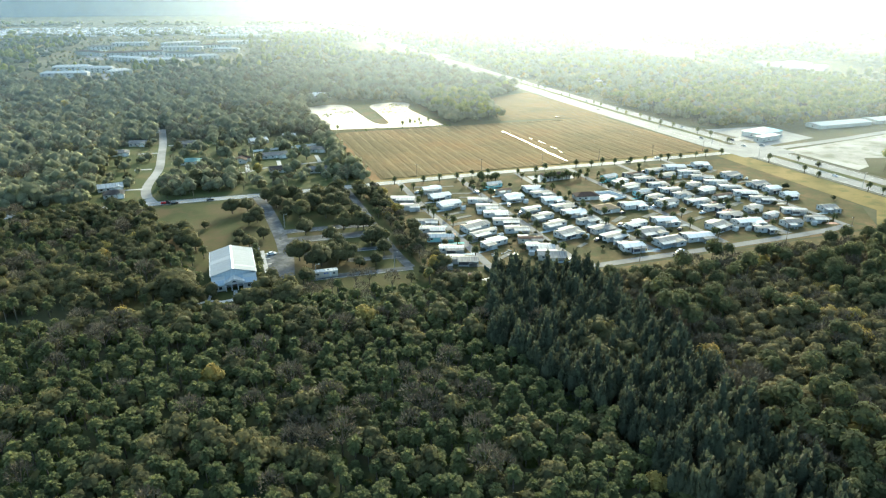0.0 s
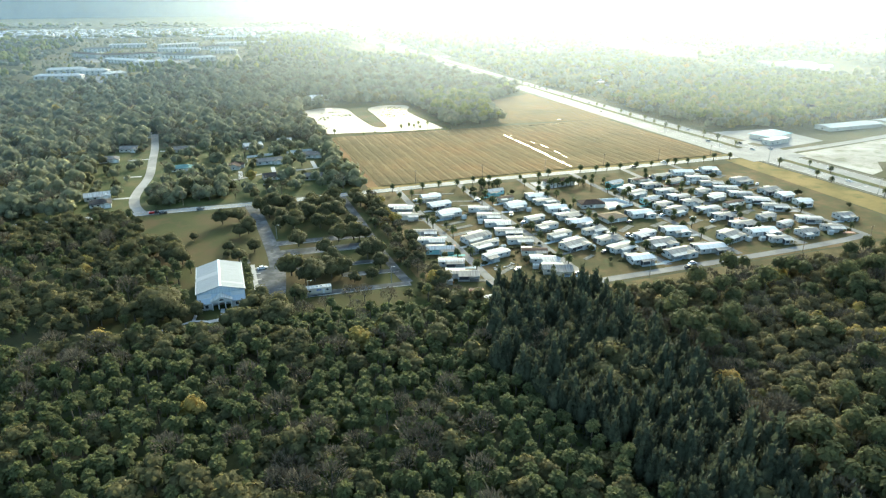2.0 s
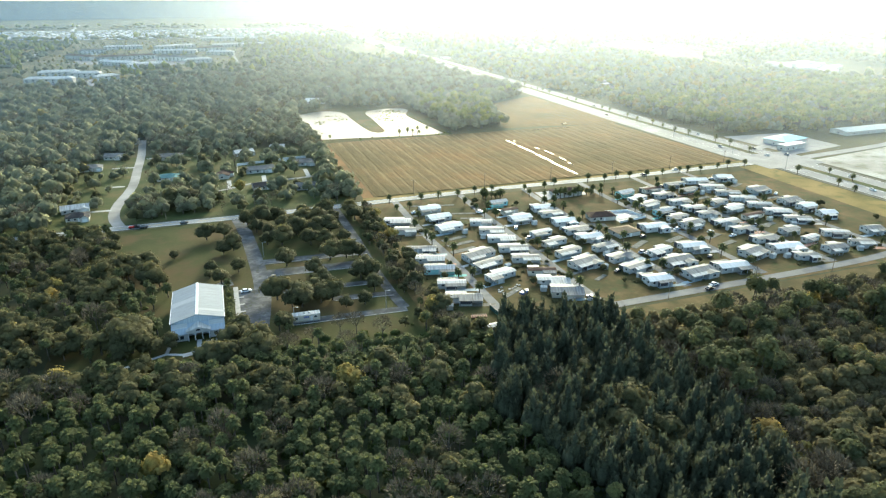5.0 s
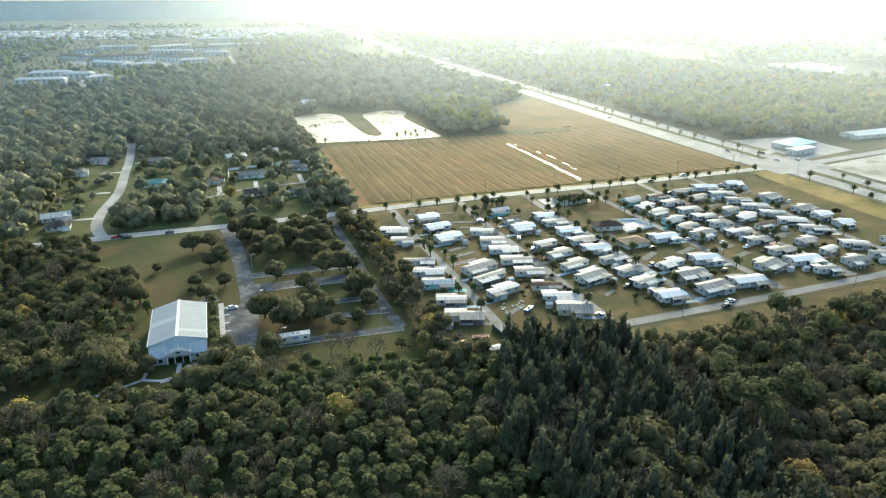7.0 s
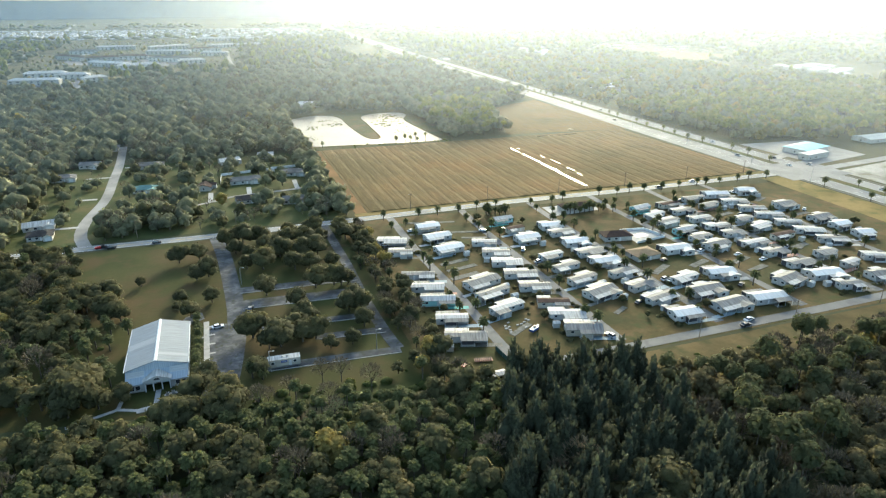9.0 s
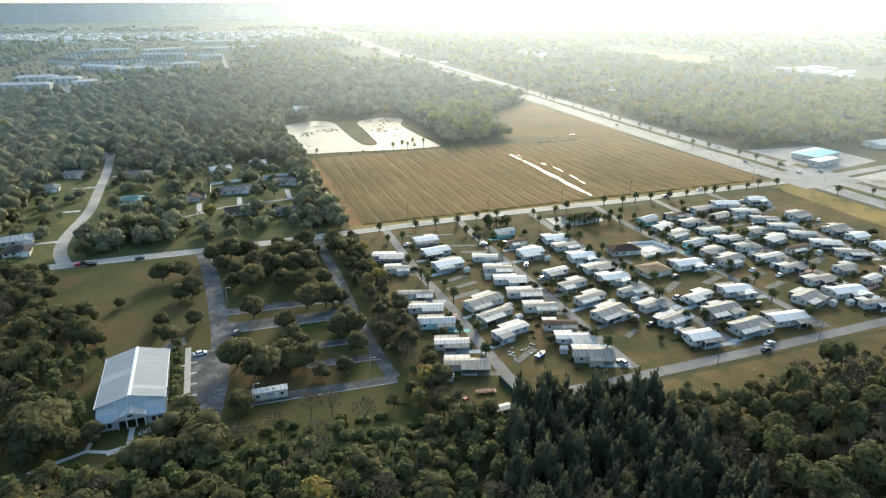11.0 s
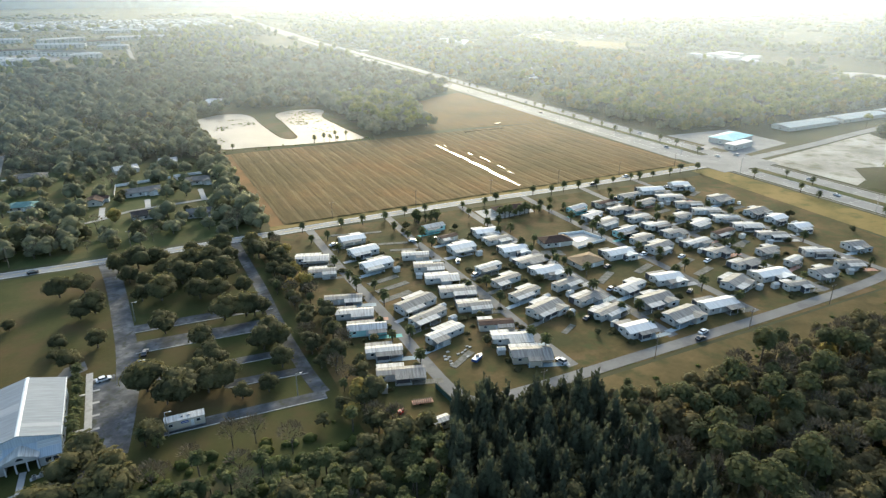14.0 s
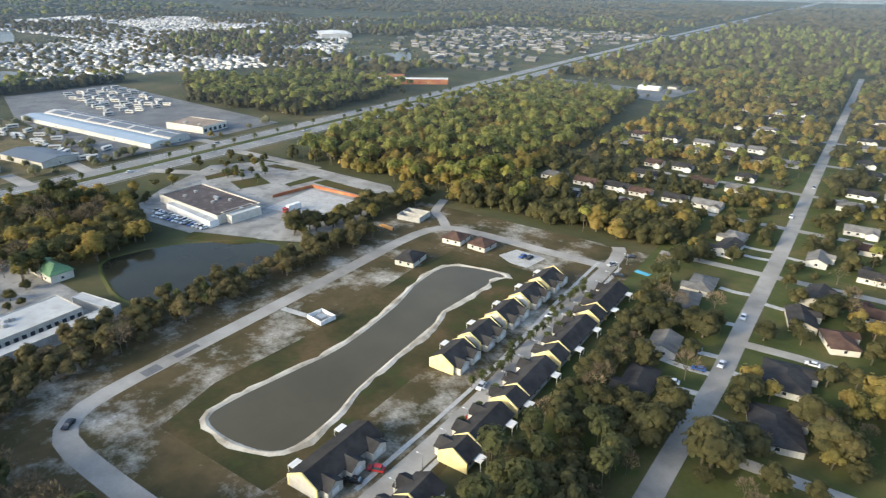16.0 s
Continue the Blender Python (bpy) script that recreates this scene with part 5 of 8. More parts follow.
PALE_MEMBRANE = surface("pale_membrane_roof", (0.34, 0.34, 0.33), (0.44, 0.44, 0.425), 0.06, 0.7, 0.3, 0.85, stain=(0.27, 0.265, 0.25))
block("storage_building", "long pale flat-roofed storage building with bay doors", "storage", 266.5, 28, 17, 43, 4.6, 1, STUCCO, PALE_MEMBRANE, 0.35, 16, "w", 4)
block("storage_building", "low narrow white storage row along a wall", "storage", 253, 26, 4.6, 53, 2.9, 0, SIDING, PALE_MEMBRANE, 0.2, 0, "w", 0)
block("storage_building", "low narrow white storage row", "storage", 263, -1.0, 21, 4.6, 2.9, 8, SIDING, PALE_MEMBRANE, 0.2, 0, "w", 0)
block("storage_building", "low narrow white storage row", "storage", 258, 59.5, 17, 4.6, 2.9, -5, SIDING, PALE_MEMBRANE, 0.2, 0, "w", 0)
cover = thing("covered_parking", "long pale flat canopy on posts over parked cars", "canopy", pose(351, 43, 0.04))
part("roof", Shape().gable_roof(-5.4, 5.4, -17.8, 17.8, 3.5, 0.35, 0.16, 0, "y"), BRIGHT_ROOF, cover)
part("fascia", Shape().box(-5.5, -5.4, -17.8, 17.8, 3.1, 3.55).box(5.4, 5.5, -17.8, 17.8, 3.1, 3.55), TRIM, cover)
for y in np.arange(-17, 17.1, 5.66):
    for x in (-5.0, 5.0):
        part("post", Shape().box(x - 0.12, x + 0.12, y - 0.12, y + 0.12, 0, 3.4), TRIM, cover)
part("end_wall", Shape().box(-5.0, 5.0, -17.6, -17.4, 0, 3.4), STUCCO, cover)
KEEP_CLEAR.append((342, 360, 22, 64))
for u, v, w, d, t in ((326, 41, 12, 27, 2), (336, 5, 13, 24, 3), (306, -6, 19, 9, -2), (287, 64, 9, 8, 0), (364, 8, 9, 17, 0)):
    house(u, v, w, d, t, GREEN_ROOF, STUCCO, True, "pale office building with green metal hipped roof", "office_building", "office", 3.6, 2.8, wing=False)
store = block("store", "large low store with dark patched flat roof", "store", 324, -98, 54, 26, 4.1, -4, STUCCO, BLACK_ROOF, 0.7, 6, "s", 7)
block("store_canopy", "white flat canopy before a store", "canopy", 318, -82.5, 42, 5, 3.2, -6, TRIM, PALE_MEMBRANE, 0.3, 0, "s", 0)
block("store", "lower white loading wing of a store", "store", 297, -97, 9, 18, 4.0, -4, STUCCO, PALE_MEMBRANE, 0.4, 0, "w", 1)
yardwall = thing("yard_wall", "orange-red boarded wall round a lorry yard", "wall", pose(0, 0, 0))
for a, b in (((304, -155), (259, -155.5)), ((304, -155), (308, -128))):
    s = Shape()
    ribbon(s, [Vector(a), Vector(b)], 0.4, 1.9, depth=2.0)
    part("wall_run", s, RED_WALL, yardwall)
yard = slab("parking_lot", [(263, -118), (298, -114), (302, -152), (264, -151)], 0.08, CONCRETE, "pale concrete lorry yard", "car park")
shed = house(550, -158, 176, 17, 2, ribbed("pale_blue_metal_roof", (0.30, 0.36, 0.43), (0.23, 0.28, 0.34), 0.8, 0.55), SIDING, False, "very long low metal warehouse with pale roof", "warehouse", "warehouse", 3.6, 1.4, wing=False)
upper = house(550, -176, 170, 17, 2, WHITE_ROOF, SIDING, False, "long warehouse aisle with dark roof panels", "warehouse", "warehouse", 4.4, 1.4, wing=False)
for k in range(6):
    x = -74 + 28 * k
    for sgn in (-1, 1):
        part("roof_panel", Shape().add([(x - 12, sgn * 7.6, 4.75), (x + 12, sgn * 7.6, 4.75), (x + 12, sgn * 1.0, 5.81), (x - 12, sgn * 1.0, 5.81)], [(0, 1, 2, 3) if sgn < 0 else (3, 2, 1, 0)]), SOLAR, upper, "dark blue-grey roof panel")
house(495, -92, 46, 24, 6, SOLAR, STUCCO, False, "grey metal workshop beside the highway", "workshop", "warehouse", 4.2, 1.6, wing=False)
block("workshop", "pale flat-roofed workshop with brown roof", "warehouse", 494, -215, 40, 26, 5.0, 8, STUCCO, surface("brown_membrane", (0.22, 0.17, 0.13), (0.30, 0.24, 0.19), 0.06, 0.7, 0.3, 0.9), 0.5, 5, "w", 3)
house(555, -55, 144, 14, 1, PALE_MEMBRANE, STUCCO, False, "long pale storage shed near the highway", "storage_shed", "storage", 3.6, 0.8, wing=False)
for k in range(4):
    house(632 - 4 * k, -38 - 0.5 * k - 5 * k + 8, 190, 3.4, 2, SOLAR, METAL, False, "long row of grey open carports", "carport_row", "carport", 2.4, 0.3, wing=False)
shop = house(484, 466, 34, 20, 14, TEAL_ROOF, STUCCO, True, "roadside shop with bright turquoise hipped roof", "shop", "shop", 4.2, 2.6, wing=False)
house(470, 446, 26, 8, 10, BRIGHT_ROOF, STUCCO, False, "white flat fuel canopy before a shop", "fuel_canopy", "canopy", 4.4, 0.3, wing=False)
for k in range(3):
    house(596 + 80 * k, 479 + k * 3, 70, 18, 1, ribbed("pale_green_roof" + "_" * k, (0.27, 0.32, 0.32), (0.20, 0.25, 0.25), 1.0, 0.5), STUCCO, False, "long pale metal storage sheds beyond the highway", "storage_shed", "storage", 3.5, 1.2, wing=False)
for u, v, w, d in ((548, -515, 60, 14), (500, -512, 90, 12)):
    house(u, v, w, d, 35, RED_WALL if d > 12 else BRIGHT_ROOF, RED_WALL, False, "long red and white store building far down the highway", "store", "store", 6, 0.8, wing=False)
for u, v, w, d in ((1130, -830, 90, 60), (1010, -930, 90, 60)):
    house(u, v, w, d, -40, BRIGHT_ROOF, SIDING, False, "very large white-roofed hall far away", "hall", "hall", 8, 1.5, wing=False)


# ---- trees ----
class Proto:
    """A tree model as triangles: corners, triangle indices and a slot (0 leaves, 1 bark) for each."""

    def __init__(self):
        self.v, self.f, self.s, self.n = [], [], [], 0

    def add(self, v, f, slot):
        v = np.asarray(v, np.float32).reshape(-1, 3)
        f = np.asarray(f, np.int32).reshape(-1, 3)
        self.v.append(v)
        self.f.append(f + self.n)
        self.s.append(np.full(len(f), slot, np.int32))
        self.n += len(v)

    def done(self):
        self.V, self.F, self.S = np.concatenate(self.v), np.concatenate(self.f), np.concatenate(self.s)
        return self

    def trunk(self, a, b, r0, r1, sides=5):
        t = Shape().tube(a, b, r0, r1, sides)
        tri = [(f[0], f[i], f[i + 1]) for f in t.f[:sides] for i in range(1, len(f) - 1)]
        self.add(t.v, tri, 1)

    def clump(self, c, out, size, petals=3):
        """A small ragged bunch of leaves: a few bent triangles about one point."""
        out = out / (np.linalg.norm(out) + 1e-9)
        a = np.cross(out, (0.3, 0.2, 0.9))
        a /= np.linalg.norm(a) + 1e-9
        b = np.cross(out, a)
        turn = RNG.uniform(0, 6.28)
        if petals == 0:
            p = math.cos(turn) * a + math.sin(turn) * b
            q = np.cross(out, p)
            w = RNG.uniform(0.75, 1.1)
            self.add([c + p * size - out * size * 0.25, c + q * size * w + out * size * 0.1, c - p * size - out * size * 0.25, c - q * size * w + out * size * 0.1], [(0, 1, 2), (0, 2, 3)], 0)
            return
        vs, fs = [c + out * size * 0.35], []
        for k in range(petals * 2):
            q = turn + k * math.pi / petals
            r = size * (RNG.uniform(0.75, 1.25) if k % 2 == 0 else RNG.uniform(0.25, 0.5))
            vs.append(c + r * (math.cos(q) * a + math.sin(q) * b) - out * size * (0.35 if k % 2 == 0 else 0.0))
        for k in range(petals * 2):
            fs.append((0, 1 + k, 1 + (k + 1) % (petals * 2)))
        self.add(vs, fs, 0)

    def dome(self, c, rx, rz):
        """A rough cap of ten faces: the top of a far lobe."""
        a = RNG.uniform(0, 6.28)
        ring = [(rx * RNG.uniform(0.8, 1.2) * math.cos(a + k * 1.2566), rx * RNG.uniform(0.8, 1.2) * math.sin(a + k * 1.2566), rz * RNG.uniform(-0.2, 0.3)) for k in range(5)]
        low = [(0.75 * x, 0.75 * y, -rz) for x, y, _ in ring]
        v = np.array([(0, 0, rz)] + ring + low) + c
        self.add(v, [(0, 1 + k, 1 + (k + 1) % 5) for k in range(5)] + [t for k in range(5) for t in ((1 + k, 6 + k, 6 + (k + 1) % 5), (1 + k, 6 + (k + 1) % 5, 1 + (k + 1) % 5))], 0)

    def core(self, c, rx, rz, slot=0):
        """A rough low ball that fills the inside of a crown."""
        t = (1 + 5 ** 0.5) / 2
        p = np.array([(-1, t, 0), (1, t, 0), (-1, -t, 0), (1, -t, 0), (0, -1, t), (0, 1, t), (0, -1, -t), (0, 1, -t), (t, 0, -1), (t, 0, 1), (-t, 0, -1), (-t, 0, 1)], float)
        p /= np.linalg.norm(p[0])
        p *= RNG.uniform(0.75, 1.2, (12, 1))
        f = [(0, 11, 5), (0, 5, 1), (0, 1, 7), (0, 7, 10), (0, 10, 11), (1, 5, 9), (5, 11, 4), (11, 10, 2), (10, 7, 6), (7, 1, 8), (3, 9, 4), (3, 4, 2), (3, 2, 6), (3, 6, 8), (3, 8, 9), (4, 9, 5), (2, 4, 11), (6, 2, 10), (8, 6, 7), (9, 8, 1)]
        self.add(np.asarray(c) + p * (rx, rx, rz), f, slot)


def ball_points(n, up=-0.35):
    out = []
    while len(out) < n:
        d = RNG.normal(size=3)
        d /= np.linalg.norm(d)
        if d[2] > up:
            out.append(d)
    return out


def palm(height, fronds=24, spread=2.3, detail=3):
    """A cabbage palm: a bare trunk and a ball of arching fan fronds."""
    p = Proto()
    p.trunk((0, 0, 0), (RNG.uniform(-0.3, 0.3), RNG.uniform(-0.3, 0.3), height), 0.24, 0.17)
    top = np.array((0, 0, height))
    for k in range(fronds):
        az = 2.4 * k + RNG.uniform(-0.3, 0.3)
        el = math.radians(80 - 125 * ((k + 0.5) / fronds) ** 0.8 + RNG.uniform(-8, 8))
        d = np.array((math.cos(az) * math.cos(el), math.sin(az) * math.cos(el), math.sin(el)))
        side = np.array((-math.sin(az), math.cos(az), 0))
        L = spread * RNG.uniform(0.85, 1.15)
        pts, fs = [top + d * 0.2], []
        for j, (along, wide) in enumerate(((0.5, 0.40), (0.8, 0.52), (1.05, 0.26)) if detail == 3 else ((0.60, 0.56), (1.0, 0.44))):
            c = top + d * L * along - np.array((0, 0, 1)) * L * 0.42 * along ** 2.2
            drop = np.array((0, 0, 0.16 * L))
            pts += [c + side * wide * L * 0.46 - drop * wide, c + np.array((0, 0, 0.06 * L)), c - side * wide * L * 0.46 - drop * wide]
        m = (len(pts) - 1) // 3
        fs += [(0, 1, 2), (0, 2, 3)]
        for j in range(m - 1):
            a, b = 1 + 3 * j, 4 + 3 * j
            fs += [(a, b, b + 1), (a, b + 1, a + 1), (a + 1, b + 1, b + 2), (a + 1, b + 2, a + 2)]
        p.add(pts, fs, 0)
    p.core(top + (0, 0, -0.3), spread * 0.62, spread * 0.5)
    return p.done()


def broad(height, width, lobes=6, clumps=80, size=0.75, petals=3, flat=0.75, limbs=3, low=False):
    """An oak-like tree: a short trunk, limbs, and several lobes of leaf clumps with gaps between them."""
    p = Proto()
    fork = height * 0.38
    p.trunk((0, 0, 0), (0, 0, fork), 0.05 * height ** 0.9, 0.035 * height ** 0.9)
    centres = []
    for k in range(lobes):
        az, r = 2.4 * k + RNG.uniform(-0.4, 0.4), width * 0.5 * (0.15 if k == 0 else RNG.uniform(0.42, 0.68))
        z = height * ((0.72 if k == 0 else RNG.uniform(0.36, 0.62)) if low else (0.8 if k == 0 else RNG.uniform(0.42, 0.7)))
        centres.append((np.array((r * math.cos(az), r * math.sin(az), z)), width * RNG.uniform(0.26, 0.36)))
    for c, r in centres[:limbs]:
        p.trunk((0, 0, fork * 0.95), tuple(c), 0.025 * height ** 0.9, 0.012 * height ** 0.9, 4)
    for c, r in centres:
        (p.dome if low else p.core)(c, r * 0.95, r * 0.9 * flat)
        for d in ball_points(clumps // lobes):
            p.clump(c + d * (r, r, r * flat) * (RNG.uniform(0.92, 1.28) if low else RNG.uniform(0.9, 1.15)), d + (0, 0, 0.35), size * RNG.uniform(0.7, 1.3), petals)
    return p.done()


def pine(height, width, clumps=70, size=0.9, petals=2, boughs=6):
    """A slash pine: a tall bare trunk under a rounded, broken crown."""
    p = Proto()
    p.trunk((0, 0, 0), (0, 0, height * 0.9), 0.22, 0.08, 4)
    p.core((0, 0, height * 0.80), width * 0.36, height * 0.14)
    for k in range(boughs):
        az = k * 1.05 + RNG.uniform(-0.3, 0.3)
        z = height * RNG.uniform(0.6, 0.85)
        p.trunk((0, 0, z - 0.6), (width * 0.4 * math.cos(az), width * 0.4 * math.sin(az), z + 0.5), 0.07, 0.03, 3)
    for d in ball_points(clumps, -0.5):
        r = RNG.uniform(0.72, 1.06)
        p.clump(np.array((0, 0, height * 0.80)) + d * (width * 0.5, width * 0.5, height * 0.2) * r, d + (0, 0, 0.6), size * RNG.uniform(0.7, 1.3), petals)
    return p.done()


def she_oak(height, width, clumps=110):
    """An Australian pine: tall, dark and pointed, with soft feathery sprays on several leaders."""
    p = Proto()
    p.trunk((0, 0, 0), (0, 0, height * 0.95), 0.25, 0.05)
    tops = [(0, 0, 1.0)] + [(width * 0.24 * math.cos(a), width * 0.24 * math.sin(a), RNG.uniform(0.72, 0.9)) for a in (RNG.uniform(0, 2), RNG.uniform(2, 4), RNG.uniform(4, 6.2))]
    for x, y, t in tops:
        p.core((x, y, height * t * 0.5), width * 0.24, height * t * 0.3)
        p.core((x, y, height * t * 0.78), width * 0.13, height * t * 0.14)
    for k in range(clumps):
        x, y, t = tops[k % 4]
        h = RNG.uniform(0.12, 1.0) ** 0.8
        az = RNG.uniform(0, 6.28)
        r = width * 0.34 * (1.04 - h) ** 0.55 * RNG.uniform(0.75, 1.15)
        c = np.array((x + r * math.cos(az), y + r * math.sin(az), height * h * t))
        side = np.array((-math.sin(az), math.cos(az), 0)) * RNG.uniform(0.35, 0.7)
        tip = c + (0.5 * math.cos(az), 0.5 * math.sin(az), RNG.uniform(0.5, 1.3))
        low = c - (-0.2 * math.cos(az), -0.2 * math.sin(az), RNG.uniform(0.6, 1.2))
        p.add([c + side, tip, c - side, low], [(0, 1, 2), (0, 2, 3)], 0)
    return p.done()


def bare(height, width, twigs=280):
    """A grey winter tree: forked limbs and a haze of upright twigs."""
    p = Proto()
    p.trunk((0, 0, 0), (0, 0, height * 0.5), 0.2, 0.14)
    for k in range(7):
        az, r = 0.9 * k + RNG.uniform(-0.3, 0.3), width * RNG.uniform(0.2, 0.42)
        p.trunk((0, 0, height * 0.32), (r * math.cos(az), r * math.sin(az), height * RNG.uniform(0.7, 0.92)), 0.1, 0.03, 3)
    for d in ball_points(twigs, -0.2):
        c = np.array((0, 0, height * 0.60)) + d * (width * 0.5, width * 0.5, height * 0.34) * RNG.uniform(0.45, 1.0) ** 0.6
        a = RNG.normal(size=3) * (0.13 if twigs > 100 else 0.24)
        tip = c + (d + RNG.normal(size=3) * 0.35) * RNG.uniform(0.5, 1.0) + (0, 0, 0.35)
        p.add([c + a, tip, c - a], [(0, 1, 2)], 0)
    return p.done()


def puff(height, width, lobes=3, up=0.62):
    """A far crown: a few rough lobes."""
    p = Proto()
    for k in range(lobes):
        az, r = 2.4 * k + RNG.uniform(-0.5, 0.5), 0 if k == 0 else width * RNG.uniform(0.2, 0.34)
        p.dome((r * math.cos(az), r * math.sin(az), height * (up if k else up + 0.1) + RNG.uniform(-0.08, 0.06) * height), width * RNG.uniform(0.28, 0.4), height * RNG.uniform(0.2, 0.3))
    return p.done()


def shrub(size, clumps=10):
    p = Proto()
    for d in ball_points(clumps, 0.0):
        p.clump(d * (size, size, size * 0.7) * RNG.uniform(0.5, 1.0), d + (0, 0, 0.5), size * 0.6, 0)
    p.dome((0, 0, size * 0.25), size * 0.8, size * 0.5)
    return p.done()


def mesh_from(name, V, F, S, mats):
    me = bpy.data.meshes.new(name)
    me.vertices.add(len(V))
    me.vertices.foreach_set("co", np.ascontiguousarray(V, np.float32).ravel())
    me.loops.add(len(F) * 3)
    me.loops.foreach_set("vertex_index", np.ascontiguousarray(F, np.int32).ravel())
    me.polygons.add(len(F))
    me.polygons.foreach_set("loop_start", np.arange(0, len(F) * 3, 3, dtype=np.int32))
    me.polygons.foreach_set("material_index", np.ascontiguousarray(S, np.int32))
    for m in mats:
        me.materials.append(m)
    me.update(calc_edges=True)
    return me


def planted(name, protos, x, y, mats, label, category, lo=0.8, hi=1.25, z=0.0):
    """Many trees of one kind in one mesh: each a turned and scaled model."""
    Vs, Fs, Ss, k = [], [], [], 0
    for i in range(len(x)):
        p = protos[RNG.integers(len(protos))]
        a, s = RNG.uniform(0, 6.28), RNG.uniform(lo, hi)
        tall = min(s, 1.3) * RNG.uniform(0.9, 1.15)
        c, d = math.cos(a) * s, math.sin(a) * s
        V = np.empty_like(p.V)
        V[:, 0] = p.V[:, 0] * c - p.V[:, 1] * d + x[i]
        V[:, 1] = p.V[:, 0] * d + p.V[:, 1] * c + y[i]
        V[:, 2] = p.V[:, 2] * tall + z
        Vs.append(V)
        Fs.append(p.F + k)
        Ss.append(p.S)
        k += len(V)
    if not Vs:
        return None
    me = mesh_from(name, np.concatenate(Vs), np.concatenate(Fs), np.concatenate(Ss), mats)
    return tagged(new(name, me), label, category, "", "stuff")


def spots(poly, gap, jitter=0.42, margin=3.5, clear=True):
    """Scattered places in a polygon, off the roads and out of the cleared plots and of what the flight never sees."""
    us, vs = [p[0] for p in poly], [p[1] for p in poly]
    gx, gy = np.meshgrid(np.arange(min(us), max(us), gap), np.arange(min(vs), max(vs), gap))
    x, y = gx.ravel() + RNG.uniform(-jitter, jitter, gx.size) * gap, gy.ravel() + RNG.uniform(-jitter, jitter, gx.size) * gap
    ok = inside(poly, x, y)
    ok &= ~((y > 0) & (x < -0.33 * y - 70)) & ~((y <= 0) & (x < -35 + 0.03 * y))
    if clear:
        for u0, u1, v0, v1 in KEEP_CLEAR:
            ok &= ~((x > u0) & (x < u1) & (y > v0) & (y < v1))
    x, y = x[ok], y[ok]
    ok = ~near_road(x, y, margin)
    return x[ok], y[ok]


def wood(poly, gap, mix, margin=3.5, clear=True, lo=0.8, hi=1.25):
    """A wood: its places dealt out between kinds by weight, in patches."""
    x, y = spots(poly, gap, 0.42, margin, clear)
    w = np.array([m[1] for m in mix], float)
    drift = np.array([[noise.noise((a * 0.03, b * 0.03, 10.0 + k)) for k in range(len(mix))] for a, b in zip(x, y)]).reshape(len(x), len(mix))
    pick = np.argmax(np.log(w / w.sum()) + 2.2 * drift + RNG.gumbel(size=(len(x), len(mix))) * 0.7, axis=1)
    for k, (kind, _) in enumerate(mix):
        sel = pick == k
        KINDS[kind][3].append((x[sel], y[sel], lo, hi))


